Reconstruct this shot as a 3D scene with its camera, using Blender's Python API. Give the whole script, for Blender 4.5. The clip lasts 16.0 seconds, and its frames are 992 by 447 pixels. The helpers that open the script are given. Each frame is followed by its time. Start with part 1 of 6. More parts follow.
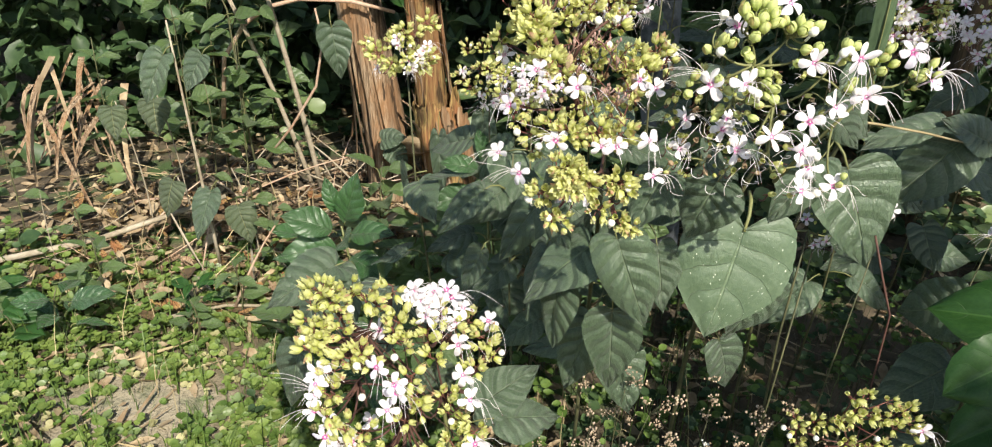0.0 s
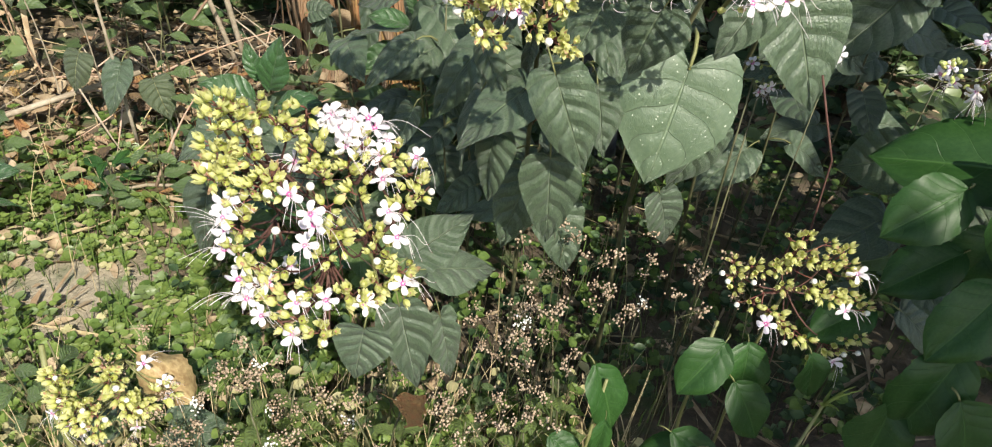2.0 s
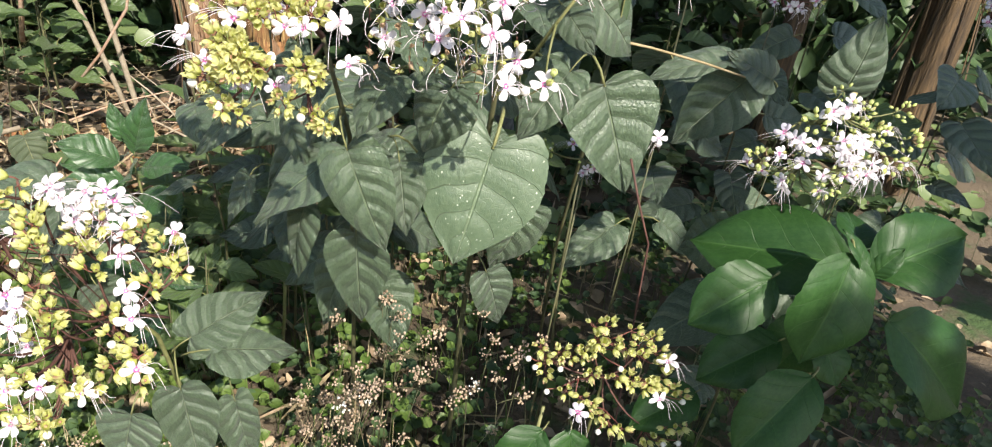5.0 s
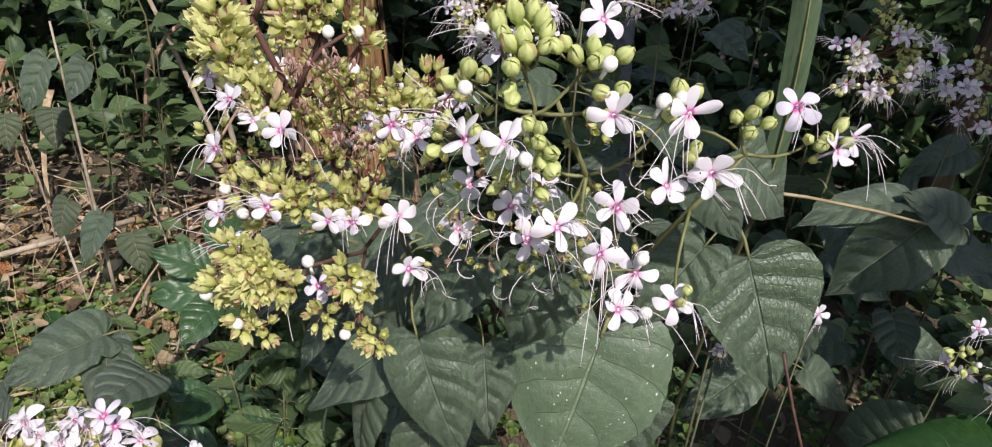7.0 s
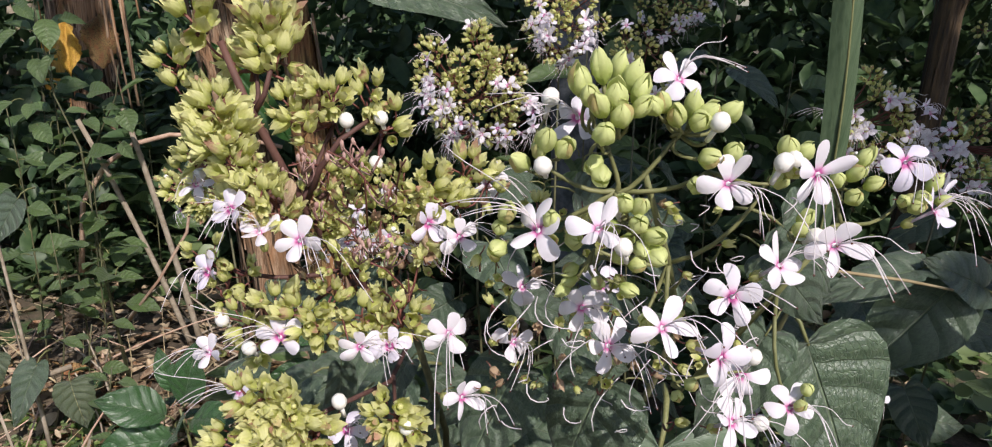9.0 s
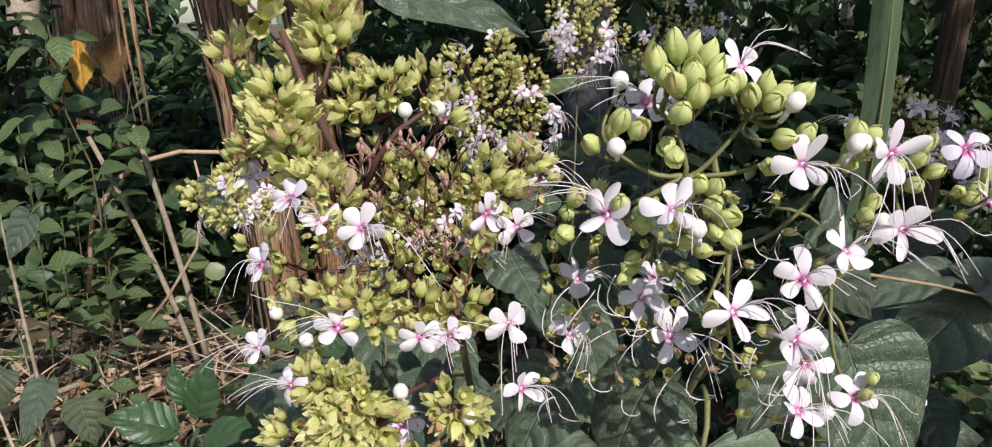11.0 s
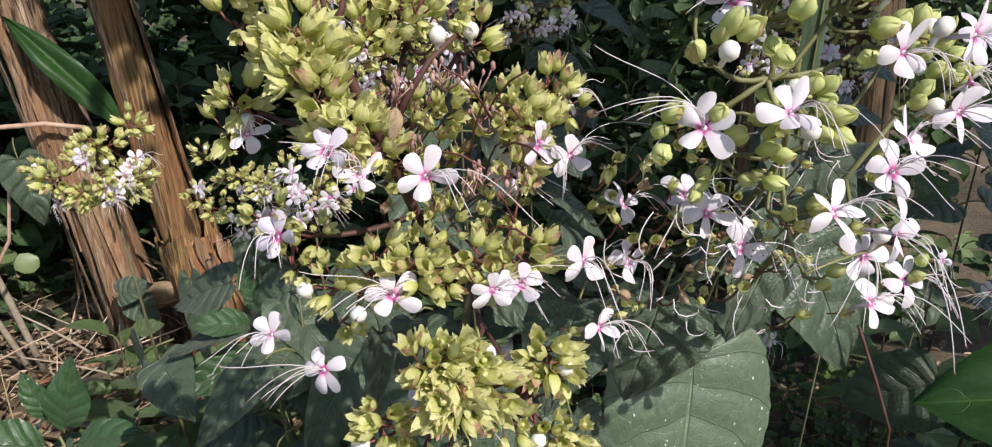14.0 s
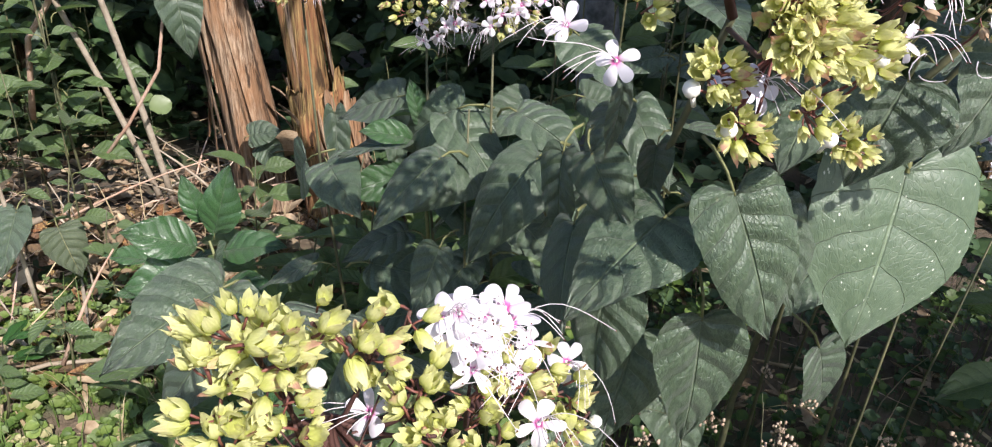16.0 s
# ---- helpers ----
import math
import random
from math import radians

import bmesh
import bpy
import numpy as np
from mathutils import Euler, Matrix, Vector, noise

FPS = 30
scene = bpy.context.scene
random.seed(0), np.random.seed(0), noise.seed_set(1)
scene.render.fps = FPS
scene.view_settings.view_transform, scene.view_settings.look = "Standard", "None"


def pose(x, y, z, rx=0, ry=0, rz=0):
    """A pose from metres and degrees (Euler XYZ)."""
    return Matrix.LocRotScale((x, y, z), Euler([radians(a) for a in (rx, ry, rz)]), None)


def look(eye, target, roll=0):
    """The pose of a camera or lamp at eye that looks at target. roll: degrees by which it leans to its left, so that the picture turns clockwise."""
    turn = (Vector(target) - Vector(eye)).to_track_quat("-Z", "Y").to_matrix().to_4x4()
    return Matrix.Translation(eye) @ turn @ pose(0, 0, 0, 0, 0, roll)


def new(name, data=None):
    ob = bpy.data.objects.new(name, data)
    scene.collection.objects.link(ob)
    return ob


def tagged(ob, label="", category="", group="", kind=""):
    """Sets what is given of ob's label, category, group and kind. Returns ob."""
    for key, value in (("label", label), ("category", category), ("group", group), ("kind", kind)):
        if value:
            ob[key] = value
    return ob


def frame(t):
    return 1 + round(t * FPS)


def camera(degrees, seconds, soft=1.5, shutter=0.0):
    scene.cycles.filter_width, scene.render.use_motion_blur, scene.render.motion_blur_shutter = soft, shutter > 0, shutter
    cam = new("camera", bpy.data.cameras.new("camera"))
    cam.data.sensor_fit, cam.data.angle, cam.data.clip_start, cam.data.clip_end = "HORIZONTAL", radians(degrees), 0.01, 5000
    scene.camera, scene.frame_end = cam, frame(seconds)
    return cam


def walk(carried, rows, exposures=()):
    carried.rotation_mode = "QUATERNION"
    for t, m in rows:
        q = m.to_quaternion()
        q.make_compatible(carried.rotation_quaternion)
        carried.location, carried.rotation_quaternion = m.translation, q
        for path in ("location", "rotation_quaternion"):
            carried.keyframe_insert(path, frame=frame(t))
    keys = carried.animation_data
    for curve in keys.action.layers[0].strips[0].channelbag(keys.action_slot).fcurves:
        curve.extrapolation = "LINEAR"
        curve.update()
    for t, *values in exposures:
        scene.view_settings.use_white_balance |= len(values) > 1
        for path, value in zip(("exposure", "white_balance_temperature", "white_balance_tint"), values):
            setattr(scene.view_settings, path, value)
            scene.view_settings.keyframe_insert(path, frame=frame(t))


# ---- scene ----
cam = camera(67.1, 16.0, 1.12)
PATH = [
    (0, (0.08, 0.031, 1.47), (0.018, 1.813, 0.562), 1.6),
    (0.5, (0.06, 0.049, 1.436), (0.015, 1.838, 0.542), 3.3),
    (1, (0.076, 0.07, 1.405), (0.147, 1.816, 0.432), 4.2),
    (1.5, (0.081, 0.059, 1.376), (0.164, 1.761, 0.328), 4.8),
    (2, (0.098, 0.052, 1.356), (0.201, 1.703, 0.232), 4.0),
    (2.5, (0.095, 0.038, 1.342), (0.21, 1.664, 0.184), 5.2),
    (3, (0.105, 0.025, 1.331), (0.25, 1.645, 0.167), 6.1),
    (3.2, (0.114, 0.02, 1.321), (0.281, 1.632, 0.15), 6.4),
    (5.3, (0.331, 0.117, 1.389), (0.55, 1.872, 0.454), 7.2),
    (5.5, (0.326, 0.139, 1.404), (0.472, 1.908, 0.482), 6.7),
    (6, (0.302, 0.228, 1.432), (0.349, 2.031, 0.568), 6.6),
    (6.5, (0.318, 0.304, 1.419), (0.297, 2.115, 0.57), 5.8),
    (7, (0.338, 0.352, 1.406), (0.239, 2.163, 0.563), 4.6),
    (7.5, (0.331, 0.382, 1.407), (0.254, 2.222, 0.625), 3.6),
    (8, (0.3, 0.405, 1.39), (0.316, 2.287, 0.713), 2.3),
    (8.5, (0.275, 0.426, 1.382), (0.314, 2.343, 0.811), 1.3),
    (9, (0.253, 0.441, 1.362), (0.29, 2.358, 0.792), 1.0),
    (9.2, (0.243, 0.446, 1.358), (0.283, 2.365, 0.797), 2.0),
    (11.3, (0.208, 0.437, 1.34), (0.243, 2.37, 0.827), 0.6),
    (11.5, (0.203, 0.442, 1.345), (0.231, 2.375, 0.832), 0.5),
    (12, (0.183, 0.454, 1.355), (0.181, 2.391, 0.857), 0.7),
    (12.5, (0.139, 0.453, 1.343), (0.196, 2.388, 0.838), 1.9),
    (13, (0.142, 0.481, 1.348), (0.471, 2.367, 0.769), -2.8),
    (13.5, (0.116, 0.502, 1.34), (0.597, 2.337, 0.706), -3.0),
    (14, (0.074, 0.506, 1.327), (0.579, 2.319, 0.651), -2.3),
    (14.5, (0.032, 0.492, 1.274), (0.427, 2.322, 0.57), -0.2),
    (15, (-0.022, 0.49, 1.243), (0.297, 2.305, 0.466), 0.0),
    (15.5, (-0.058, 0.48, 1.222), (0.244, 2.282, 0.409), 1.1),
    (16, (-0.077, 0.464, 1.197), (0.223, 2.244, 0.338), 2.4),
]
walk(cam, [(t, look(eye, target, roll)) for t, eye, target, roll in PATH], [(0.0, 0.68, 6950, 5), (3.2, 0.76, 6850, 8), (5.4, 0.94, 6800, 12), (6.1, 0.50, 6500, 16), (8.0, 0.08, 6400, 17), (12.5, 0.10, 6500, 14), (13.6, 0.14, 6450, 15), (14.5, 0.34, 6450, 17), (15.1, 0.72, 6350, 20), (16.0, 0.76, 6300, 17)])
# ---------- light ----------
SUN_FROM = Vector((0.28, -0.68, 0.64)).normalized()
world = bpy.data.worlds.new("sky")
scene.world = world
world.use_nodes = True
wn = world.node_tree.nodes
sky = wn.new("ShaderNodeTexSky")
sky.sky_type, sky.sun_disc = "NISHITA", False
sky.sun_elevation = math.asin(SUN_FROM.z)
sky.sun_rotation = math.atan2(SUN_FROM.x, SUN_FROM.y)
world.node_tree.links.new(sky.outputs[0], wn["Background"].inputs[0])
wn["Background"].inputs[1].default_value = 0.125
sun = new("sun", bpy.data.lights.new("sun", "SUN"))
sun.data.energy, sun.data.angle, sun.data.color = 5.0, radians(0.6), (1.0, 0.95, 0.87)
sun.matrix_basis = look(SUN_FROM * 20, (0, 0, 0))

# ---------- materials ----------


def nodes_of(name):
    m = bpy.data.materials.new(name)
    m.use_nodes = True
    return m, m.node_tree, m.node_tree.nodes["Principled BSDF"], m.node_tree.links


def node(tree, kind, **values):
    n = tree.nodes.new(kind)
    for key, value in values.items():
        if key == "op":
            n.operation = value
        elif key == "blend":
            n.data_type, n.blend_type = "RGBA", value
        else:
            n.inputs[key.replace("_", " ")].default_value = value
    return n


def maths(tree, op, a, b=0.5, c=0.5):
    n = node(tree, "ShaderNodeMath", op=op)
    for k, v in enumerate((a, b, c)):
        if isinstance(v, (int, float)):
            n.inputs[k].default_value = v
        else:
            tree.links.new(v, n.inputs[k])
    return n.outputs[0]


def mix(tree, factor, a, b, blend="MIX"):
    n = node(tree, "ShaderNodeMix", blend=blend)
    for k, v in ((0, factor), (6, a), (7, b)):
        if isinstance(v, (int, float)):
            n.inputs[k].default_value = v
        elif isinstance(v, tuple):
            n.inputs[k].default_value = (*v, 1)
        else:
            tree.links.new(v, n.inputs[k])
    return n.outputs[2]


def noise_of(tree, scale, detail=3.0, rough=0.55, where=None):
    n = node(tree, "ShaderNodeTexNoise", Scale=scale, Detail=detail, Roughness=rough)
    if where is None:
        where = node(tree, "ShaderNodeTexCoord").outputs["Object"]
    tree.links.new(where, n.inputs["Vector"])
    return n.outputs["Fac"]


def steps(tree, value, lo, hi):
    n = node(tree, "ShaderNodeMapRange", From_Min=lo, From_Max=hi)
    n.interpolation_type = "SMOOTHSTEP"
    tree.links.new(value, n.inputs[0])
    return n.outputs[0]


def see_through(m, tree, bsdf, colour, amount):
    """Lets part of the light pass through a thin blade or petal."""
    thin = tree.nodes.new("ShaderNodeBsdfTranslucent")
    if isinstance(colour, tuple):
        thin.inputs[0].default_value = (*colour, 1)
    else:
        tree.links.new(colour, thin.inputs[0])
    both = tree.nodes.new("ShaderNodeMixShader")
    both.inputs[0].default_value = amount
    tree.links.new(bsdf.outputs[0], both.inputs[1])
    tree.links.new(thin.outputs[0], both.inputs[2])
    tree.links.new(both.outputs[0], tree.nodes["Material Output"].inputs[0])


def bump(tree, bsdf, height, strength, distance):
    n = node(tree, "ShaderNodeBump", Strength=strength, Distance=distance)
    tree.links.new(height, n.inputs["Height"])
    tree.links.new(n.outputs[0], bsdf.inputs["Normal"])


def leaf_material(name, dark, light, vein, rough=0.5, thin=0.22, specks=0.0, ribs=6.5, quilt=1.0, shine=0.85):
    """A broad leaf: midrib, side ribs that curve to the tip, a net of small ribs with quilted fields between."""
    m, t, b, links = nodes_of(name)
    uv = node(t, "ShaderNodeUVMap").outputs[0]
    parts = node(t, "ShaderNodeSeparateXYZ")
    links.new(uv, parts.inputs[0])
    off = maths(t, "ABSOLUTE", maths(t, "MULTIPLY_ADD", parts.outputs[0], 2.0, -1.0))
    run = maths(t, "MULTIPLY", maths(t, "SUBTRACT", parts.outputs[1], maths(t, "MULTIPLY", maths(t, "POWER", off, 1.2), 0.33)), ribs)
    run = maths(t, "MULTIPLY_ADD", noise_of(t, 2.2, 1.0, 0.5, uv), 0.7, run)
    saw = maths(t, "ABSOLUTE", maths(t, "SUBTRACT", maths(t, "FRACT", run), 0.5))
    rib = steps(t, saw, 0.480, 0.498)
    mid = steps(t, maths(t, "SUBTRACT", 1.0, off), 0.960, 0.990)
    field = steps(t, saw, 0.5, 0.12)
    net = node(t, "ShaderNodeTexVoronoi", Scale=26.0)
    net.feature = "DISTANCE_TO_EDGE"
    links.new(uv, net.inputs["Vector"])
    netline = steps(t, net.outputs[0], 0.10, 0.0)
    rung = maths(t, "MULTIPLY_ADD", noise_of(t, 9.0, 1.0, 0.5, uv), 1.6, maths(t, "MULTIPLY", off, 11.0))
    rung = steps(t, maths(t, "ABSOLUTE", maths(t, "SUBTRACT", maths(t, "FRACT", rung), 0.5)), 0.42, 0.5)
    netline = maths(t, "MAXIMUM", netline, rung)
    lines = maths(t, "MAXIMUM", mid, maths(t, "MULTIPLY", rib, 0.75))
    blotch = noise_of(t, 26.0)
    ob = node(t, "ShaderNodeObjectInfo").outputs["Random"]
    body = mix(t, steps(t, blotch, 0.35, 0.7), dark, light)
    body = mix(t, maths(t, "MULTIPLY", ob, 0.45), body, tuple(c * 0.55 for c in dark))
    body = mix(t, maths(t, "MULTIPLY", netline, 0.10), body, vein)
    body = mix(t, maths(t, "MULTIPLY", lines, 0.7), body, vein)
    tan = steps(t, noise_of(t, 9.0, 5.0), 0.70, 0.78)
    body = mix(t, maths(t, "MULTIPLY", tan, 0.5), body, (0.16, 0.12, 0.05))
    if specks:
        dots = node(t, "ShaderNodeTexVoronoi", Scale=22.0, Randomness=1.0)
        links.new(uv, dots.inputs["Vector"])
        spot = maths(t, "MULTIPLY", steps(t, dots.outputs["Distance"], 0.15, 0.08), steps(t, noise_of(t, 3.0, 2.0, 0.5, uv), 0.36, 0.50))
        body = mix(t, maths(t, "MULTIPLY", spot, specks), body, (0.62, 0.66, 0.55))
    links.new(body, b.inputs["Base Color"])
    links.new(maths(t, "MULTIPLY_ADD", noise_of(t, 60.0), 0.25, rough - 0.12), b.inputs["Roughness"])
    b.inputs["Specular IOR Level"].default_value = shine
    b.inputs["Sheen Weight"].default_value = 0.10 if shine > 0.5 else 0.0
    relief = maths(t, "SUBTRACT", maths(t, "MULTIPLY_ADD", field, 0.6, maths(t, "MULTIPLY", noise_of(t, 140.0), 0.09)), maths(t, "MULTIPLY_ADD", lines, 0.9, maths(t, "MULTIPLY", netline, 0.09)))
    bump(t, b, relief, 1.0, 0.0055 * quilt)
    see_through(m, t, b, mix(t, 0.5, body, tuple(min(1, c * 3.0) for c in light)), thin)
    return m


def plain_material(name, a, b2, scale=40.0, rough=0.6, thin=0.0, relief=0.3, deep=0.001, vary=0.35, stretch=None, spec=0.4):
    """Two colours mixed by noise at two scales, with fine relief; each object a little lighter or darker."""
    m, t, b, links = nodes_of(name)
    where = node(t, "ShaderNodeTexCoord").outputs["Object"]
    if stretch:
        place = node(t, "ShaderNodeMapping")
        place.inputs["Scale"].default_value = stretch
        links.new(where, place.inputs["Vector"])
        where = place.outputs[0]
    fine, broad = noise_of(t, scale, 5.0, 0.6, where), noise_of(t, scale * 0.17, 3.0, 0.5, where)
    f = maths(t, "MULTIPLY_ADD", fine, 0.6, maths(t, "MULTIPLY", broad, 0.4))
    body = mix(t, steps(t, f, 0.36, 0.64), a, b2)
    ob = node(t, "ShaderNodeObjectInfo").outputs["Random"]
    isle = node(t, "ShaderNodeNewGeometry").outputs["Random Per Island"]
    body = mix(t, maths(t, "MULTIPLY", maths(t, "FRACT", maths(t, "ADD", ob, isle)), vary), body, tuple(c * 0.45 for c in a))
    links.new(body, b.inputs["Base Color"])
    b.inputs["Roughness"].default_value = rough
    b.inputs["Specular IOR Level"].default_value = spec
    bump(t, b, fine, relief, deep)
    if thin:
        see_through(m, t, b, body, thin)
    return m


def petal_material():
    """White petals with a magenta throat; the blade's own coordinate runs from throat to tip."""
    m, t, b, links = nodes_of("petal")
    parts = node(t, "ShaderNodeSeparateXYZ")
    links.new(node(t, "ShaderNodeUVMap").outputs[0], parts.inputs[0])
    ob = node(t, "ShaderNodeObjectInfo").outputs["Random"]
    reach = maths(t, "SUBTRACT", parts.outputs[1], maths(t, "MULTIPLY_ADD", ob, 0.12, -0.06))
    white = mix(t, maths(t, "MULTIPLY", noise_of(t, 300.0), 0.4), (0.82, 0.78, 0.82), (0.72, 0.67, 0.77))
    # lilac on some flowers paints in the bluish skylight of shaded petals
    white = mix(t, maths(t, "MULTIPLY", steps(t, ob, 0.6, 1.0), 0.55), white, (0.66, 0.62, 0.79))
    streak = maths(t, "MULTIPLY_ADD", noise_of(t, 420.0), 0.16, maths(t, "SUBTRACT", reach, 0.08))
    pink = mix(t, steps(t, streak, 0.04, 0.20), (0.56, 0.12, 0.34), (0.80, 0.52, 0.70))
    body = mix(t, steps(t, streak, 0.06, 0.36), pink, white)
    links.new(body, b.inputs["Base Color"])
    b.inputs["Roughness"].default_value = 0.55
    b.inputs["Specular IOR Level"].default_value = 0.25
    bump(t, b, noise_of(t, 500.0), 0.2, 0.0004)
    see_through(m, t, b, body, 0.3)
    return m


def fibre_material(name, dark, light, rust, cracks=0.9):
    """Dry banana sheath: long pale fibres, rusty blotches and dark splits that run along the stem."""
    m, t, b, links = nodes_of(name)
    where = node(t, "ShaderNodeTexCoord").outputs["Object"]

    def drawn(scale, flat, detail=5.0):
        place = node(t, "ShaderNodeMapping")
        place.inputs["Scale"].default_value = (1.0, 1.0, flat)
        links.new(where, place.inputs["Vector"])
        return noise_of(t, scale, detail, 0.6, place.outputs[0])

    fine, plates, blotch = drawn(150.0, 0.035), drawn(38.0, 0.09, 3.0), drawn(9.0, 0.4)
    body = mix(t, steps(t, fine, 0.34, 0.66), dark, light)
    body = mix(t, maths(t, "MULTIPLY", steps(t, blotch, 0.42, 0.66), 0.75), body, rust)
    split = maths(t, "MULTIPLY", steps(t, plates, 0.44, 0.36), cracks)
    body = mix(t, split, body, tuple(c * 0.12 for c in dark))
    isle = node(t, "ShaderNodeNewGeometry").outputs["Random Per Island"]
    ob = node(t, "ShaderNodeObjectInfo").outputs["Random"]
    body = mix(t, maths(t, "MULTIPLY", maths(t, "FRACT", maths(t, "ADD", ob, isle)), 0.45), body, tuple(c * 0.5 for c in dark))
    links.new(body, b.inputs["Base Color"])
    b.inputs["Roughness"].default_value = 0.8
    b.inputs["Specular IOR Level"].default_value = 0.3
    bump(t, b, maths(t, "MULTIPLY_ADD", plates, 1.4, maths(t, "MULTIPLY", fine, 0.5)), 1.0, 0.018)
    return m


M_LEAF = leaf_material("broad_leaf", (0.040, 0.074, 0.036), (0.088, 0.134, 0.072), (0.17, 0.23, 0.125), 0.42, 0.14, 0.0, 5.6, 1.15)
M_SPECK = leaf_material("speckled_leaf", (0.070, 0.116, 0.060), (0.100, 0.152, 0.082), (0.145, 0.20, 0.112), 0.50, 0.14, 0.9, 5.2, 0.38)
# bright_leaf green is lowered to stand in for shade over the right-hand plants
M_BRIGHT = leaf_material("bright_leaf", (0.020, 0.062, 0.014), (0.033, 0.088, 0.021), (0.055, 0.122, 0.034), 0.42, 0.16, 0.0, 5.0, 0.13, 0.28)
M_GLOSS = leaf_material("glossy_leaf", (0.026, 0.082, 0.022), (0.048, 0.122, 0.034), (0.09, 0.17, 0.06), 0.28, 0.2, 0.0, 5.5, 0.6)
M_WEED = leaf_material("weed_leaf", (0.064, 0.120, 0.030), (0.118, 0.188, 0.052), (0.20, 0.26, 0.10), 0.46, 0.34, 0.0, 6.5, 0.4)
M_DARK = plain_material("shade_foliage", (0.040, 0.080, 0.032), (0.088, 0.145, 0.056), 30.0, 0.5, 0.25, 0.2, 0.002, 0.6)


def calyx_material(name, base, tip, old, thin, ribbed=0.12):
    """Sepals: greener at the foot, paler to the tip, with ribs along them; some faded to brown."""
    m, t, b, links = nodes_of(name)
    parts = node(t, "ShaderNodeSeparateXYZ")
    links.new(node(t, "ShaderNodeUVMap").outputs[0], parts.inputs[0])
    ob = node(t, "ShaderNodeObjectInfo").outputs["Random"]
    isle = node(t, "ShaderNodeNewGeometry").outputs["Random Per Island"]
    chance = maths(t, "FRACT", maths(t, "MULTIPLY_ADD", ob, 7.3, isle))
    fine = noise_of(t, 420.0)
    ribs = maths(t, "ABSOLUTE", maths(t, "SINE", maths(t, "MULTIPLY", parts.outputs[0], 13.0)))
    body = mix(t, steps(t, maths(t, "MULTIPLY_ADD", fine, 0.5, parts.outputs[1]), 0.25, 1.05), base, tip)
    body = mix(t, maths(t, "MULTIPLY", steps(t, ribs, 0.85, 1.0), ribbed), body, tuple(c * 0.7 for c in base))
    body = mix(t, maths(t, "MULTIPLY", steps(t, chance, 0.35, 1.0), 0.22), body, tuple(c * 0.5 for c in base))
    faded = maths(t, "MULTIPLY", steps(t, chance, 0.86, 0.93), steps(t, maths(t, "MULTIPLY_ADD", fine, 0.9, parts.outputs[1]), 0.75, 1.25))
    body = mix(t, faded, body, old)
    links.new(body, b.inputs["Base Color"])
    b.inputs["Roughness"].default_value = 0.52
    b.inputs["Specular IOR Level"].default_value = 0.35
    bump(t, b, maths(t, "MULTIPLY_ADD", ribs, ribbed * 3, fine), 0.5, 0.0008)
    see_through(m, t, b, body, thin)
    return m


M_CALYX = calyx_material("calyx", (0.56, 0.60, 0.16), (0.78, 0.77, 0.38), (0.55, 0.32, 0.22), 0.45)
M_GREENCAL = calyx_material("green_calyx", (0.47, 0.56, 0.15), (0.66, 0.71, 0.31), (0.55, 0.45, 0.20), 0.36, 0.0)
M_BRACT = plain_material("dry_bract", (0.46, 0.30, 0.20), (0.62, 0.50, 0.30), 90.0, 0.6, 0.25, 0.5, 0.001, 0.4)
M_PETAL = petal_material()
M_BUD = plain_material("bud", (0.82, 0.80, 0.74), (0.86, 0.85, 0.80), 120.0, 0.5, 0.12, 0.2, 0.0005, 0.08)
M_THREAD = plain_material("thread", (0.80, 0.76, 0.76), (0.70, 0.62, 0.68), 60.0, 0.5, 0.2, 0.1, 0.0003, 0.15)
M_REDSTEM = plain_material("red_stem", (0.13, 0.040, 0.036), (0.21, 0.080, 0.058), 70.0, 0.55, 0.0, 0.4, 0.001, 0.3)
M_PINKSTALK = plain_material("pink_stalk", (0.36, 0.19, 0.17), (0.52, 0.36, 0.31), 90.0, 0.6, 0.1, 0.3, 0.001, 0.5)
M_DRYRED = plain_material("dry_red_stalk", (0.060, 0.026, 0.022), (0.115, 0.055, 0.042), 60.0, 0.7, 0.0, 0.5, 0.001, 0.2)
M_GREENSTEM = plain_material("green_stem", (0.14, 0.15, 0.055), (0.23, 0.23, 0.10), 70.0, 0.55, 0.0, 0.4, 0.001, 0.3)
# darker copy of green_stem for lower stems and thin stalks
M_DIMSTEM = plain_material("darkened_green_stem", (0.055, 0.060, 0.030), (0.12, 0.115, 0.055), 70.0, 0.6, 0.0, 0.4, 0.001, 0.3)
M_TWIG = plain_material("grey_twig", (0.26, 0.21, 0.15), (0.42, 0.36, 0.28), 50.0, 0.8, 0.0, 0.6, 0.002, 0.3)
M_PINKTWIG = plain_material("pinkish_twig", (0.36, 0.22, 0.15), (0.52, 0.38, 0.29), 60.0, 0.7, 0.0, 0.5, 0.001, 0.2)
M_FIBRE = fibre_material("dry_banana", (0.15, 0.092, 0.056), (0.47, 0.35, 0.24), (0.31, 0.155, 0.07))
M_SHEATH = fibre_material("banana_sheath", (0.14, 0.075, 0.035), (0.44, 0.31, 0.12), (0.34, 0.13, 0.06))
# pale trunk colour lowered to grey to hold the shade it stands in
M_BARK = plain_material("shade_grey_bark", (0.035, 0.04, 0.045), (0.17, 0.18, 0.20), 24.0, 0.85, 0.0, 0.9, 0.006, 0.1)
M_LITTER = plain_material("litter_leaf", (0.28, 0.19, 0.11), (0.54, 0.43, 0.29), 30.0, 0.7, 0.12, 0.5, 0.002, 0.7)
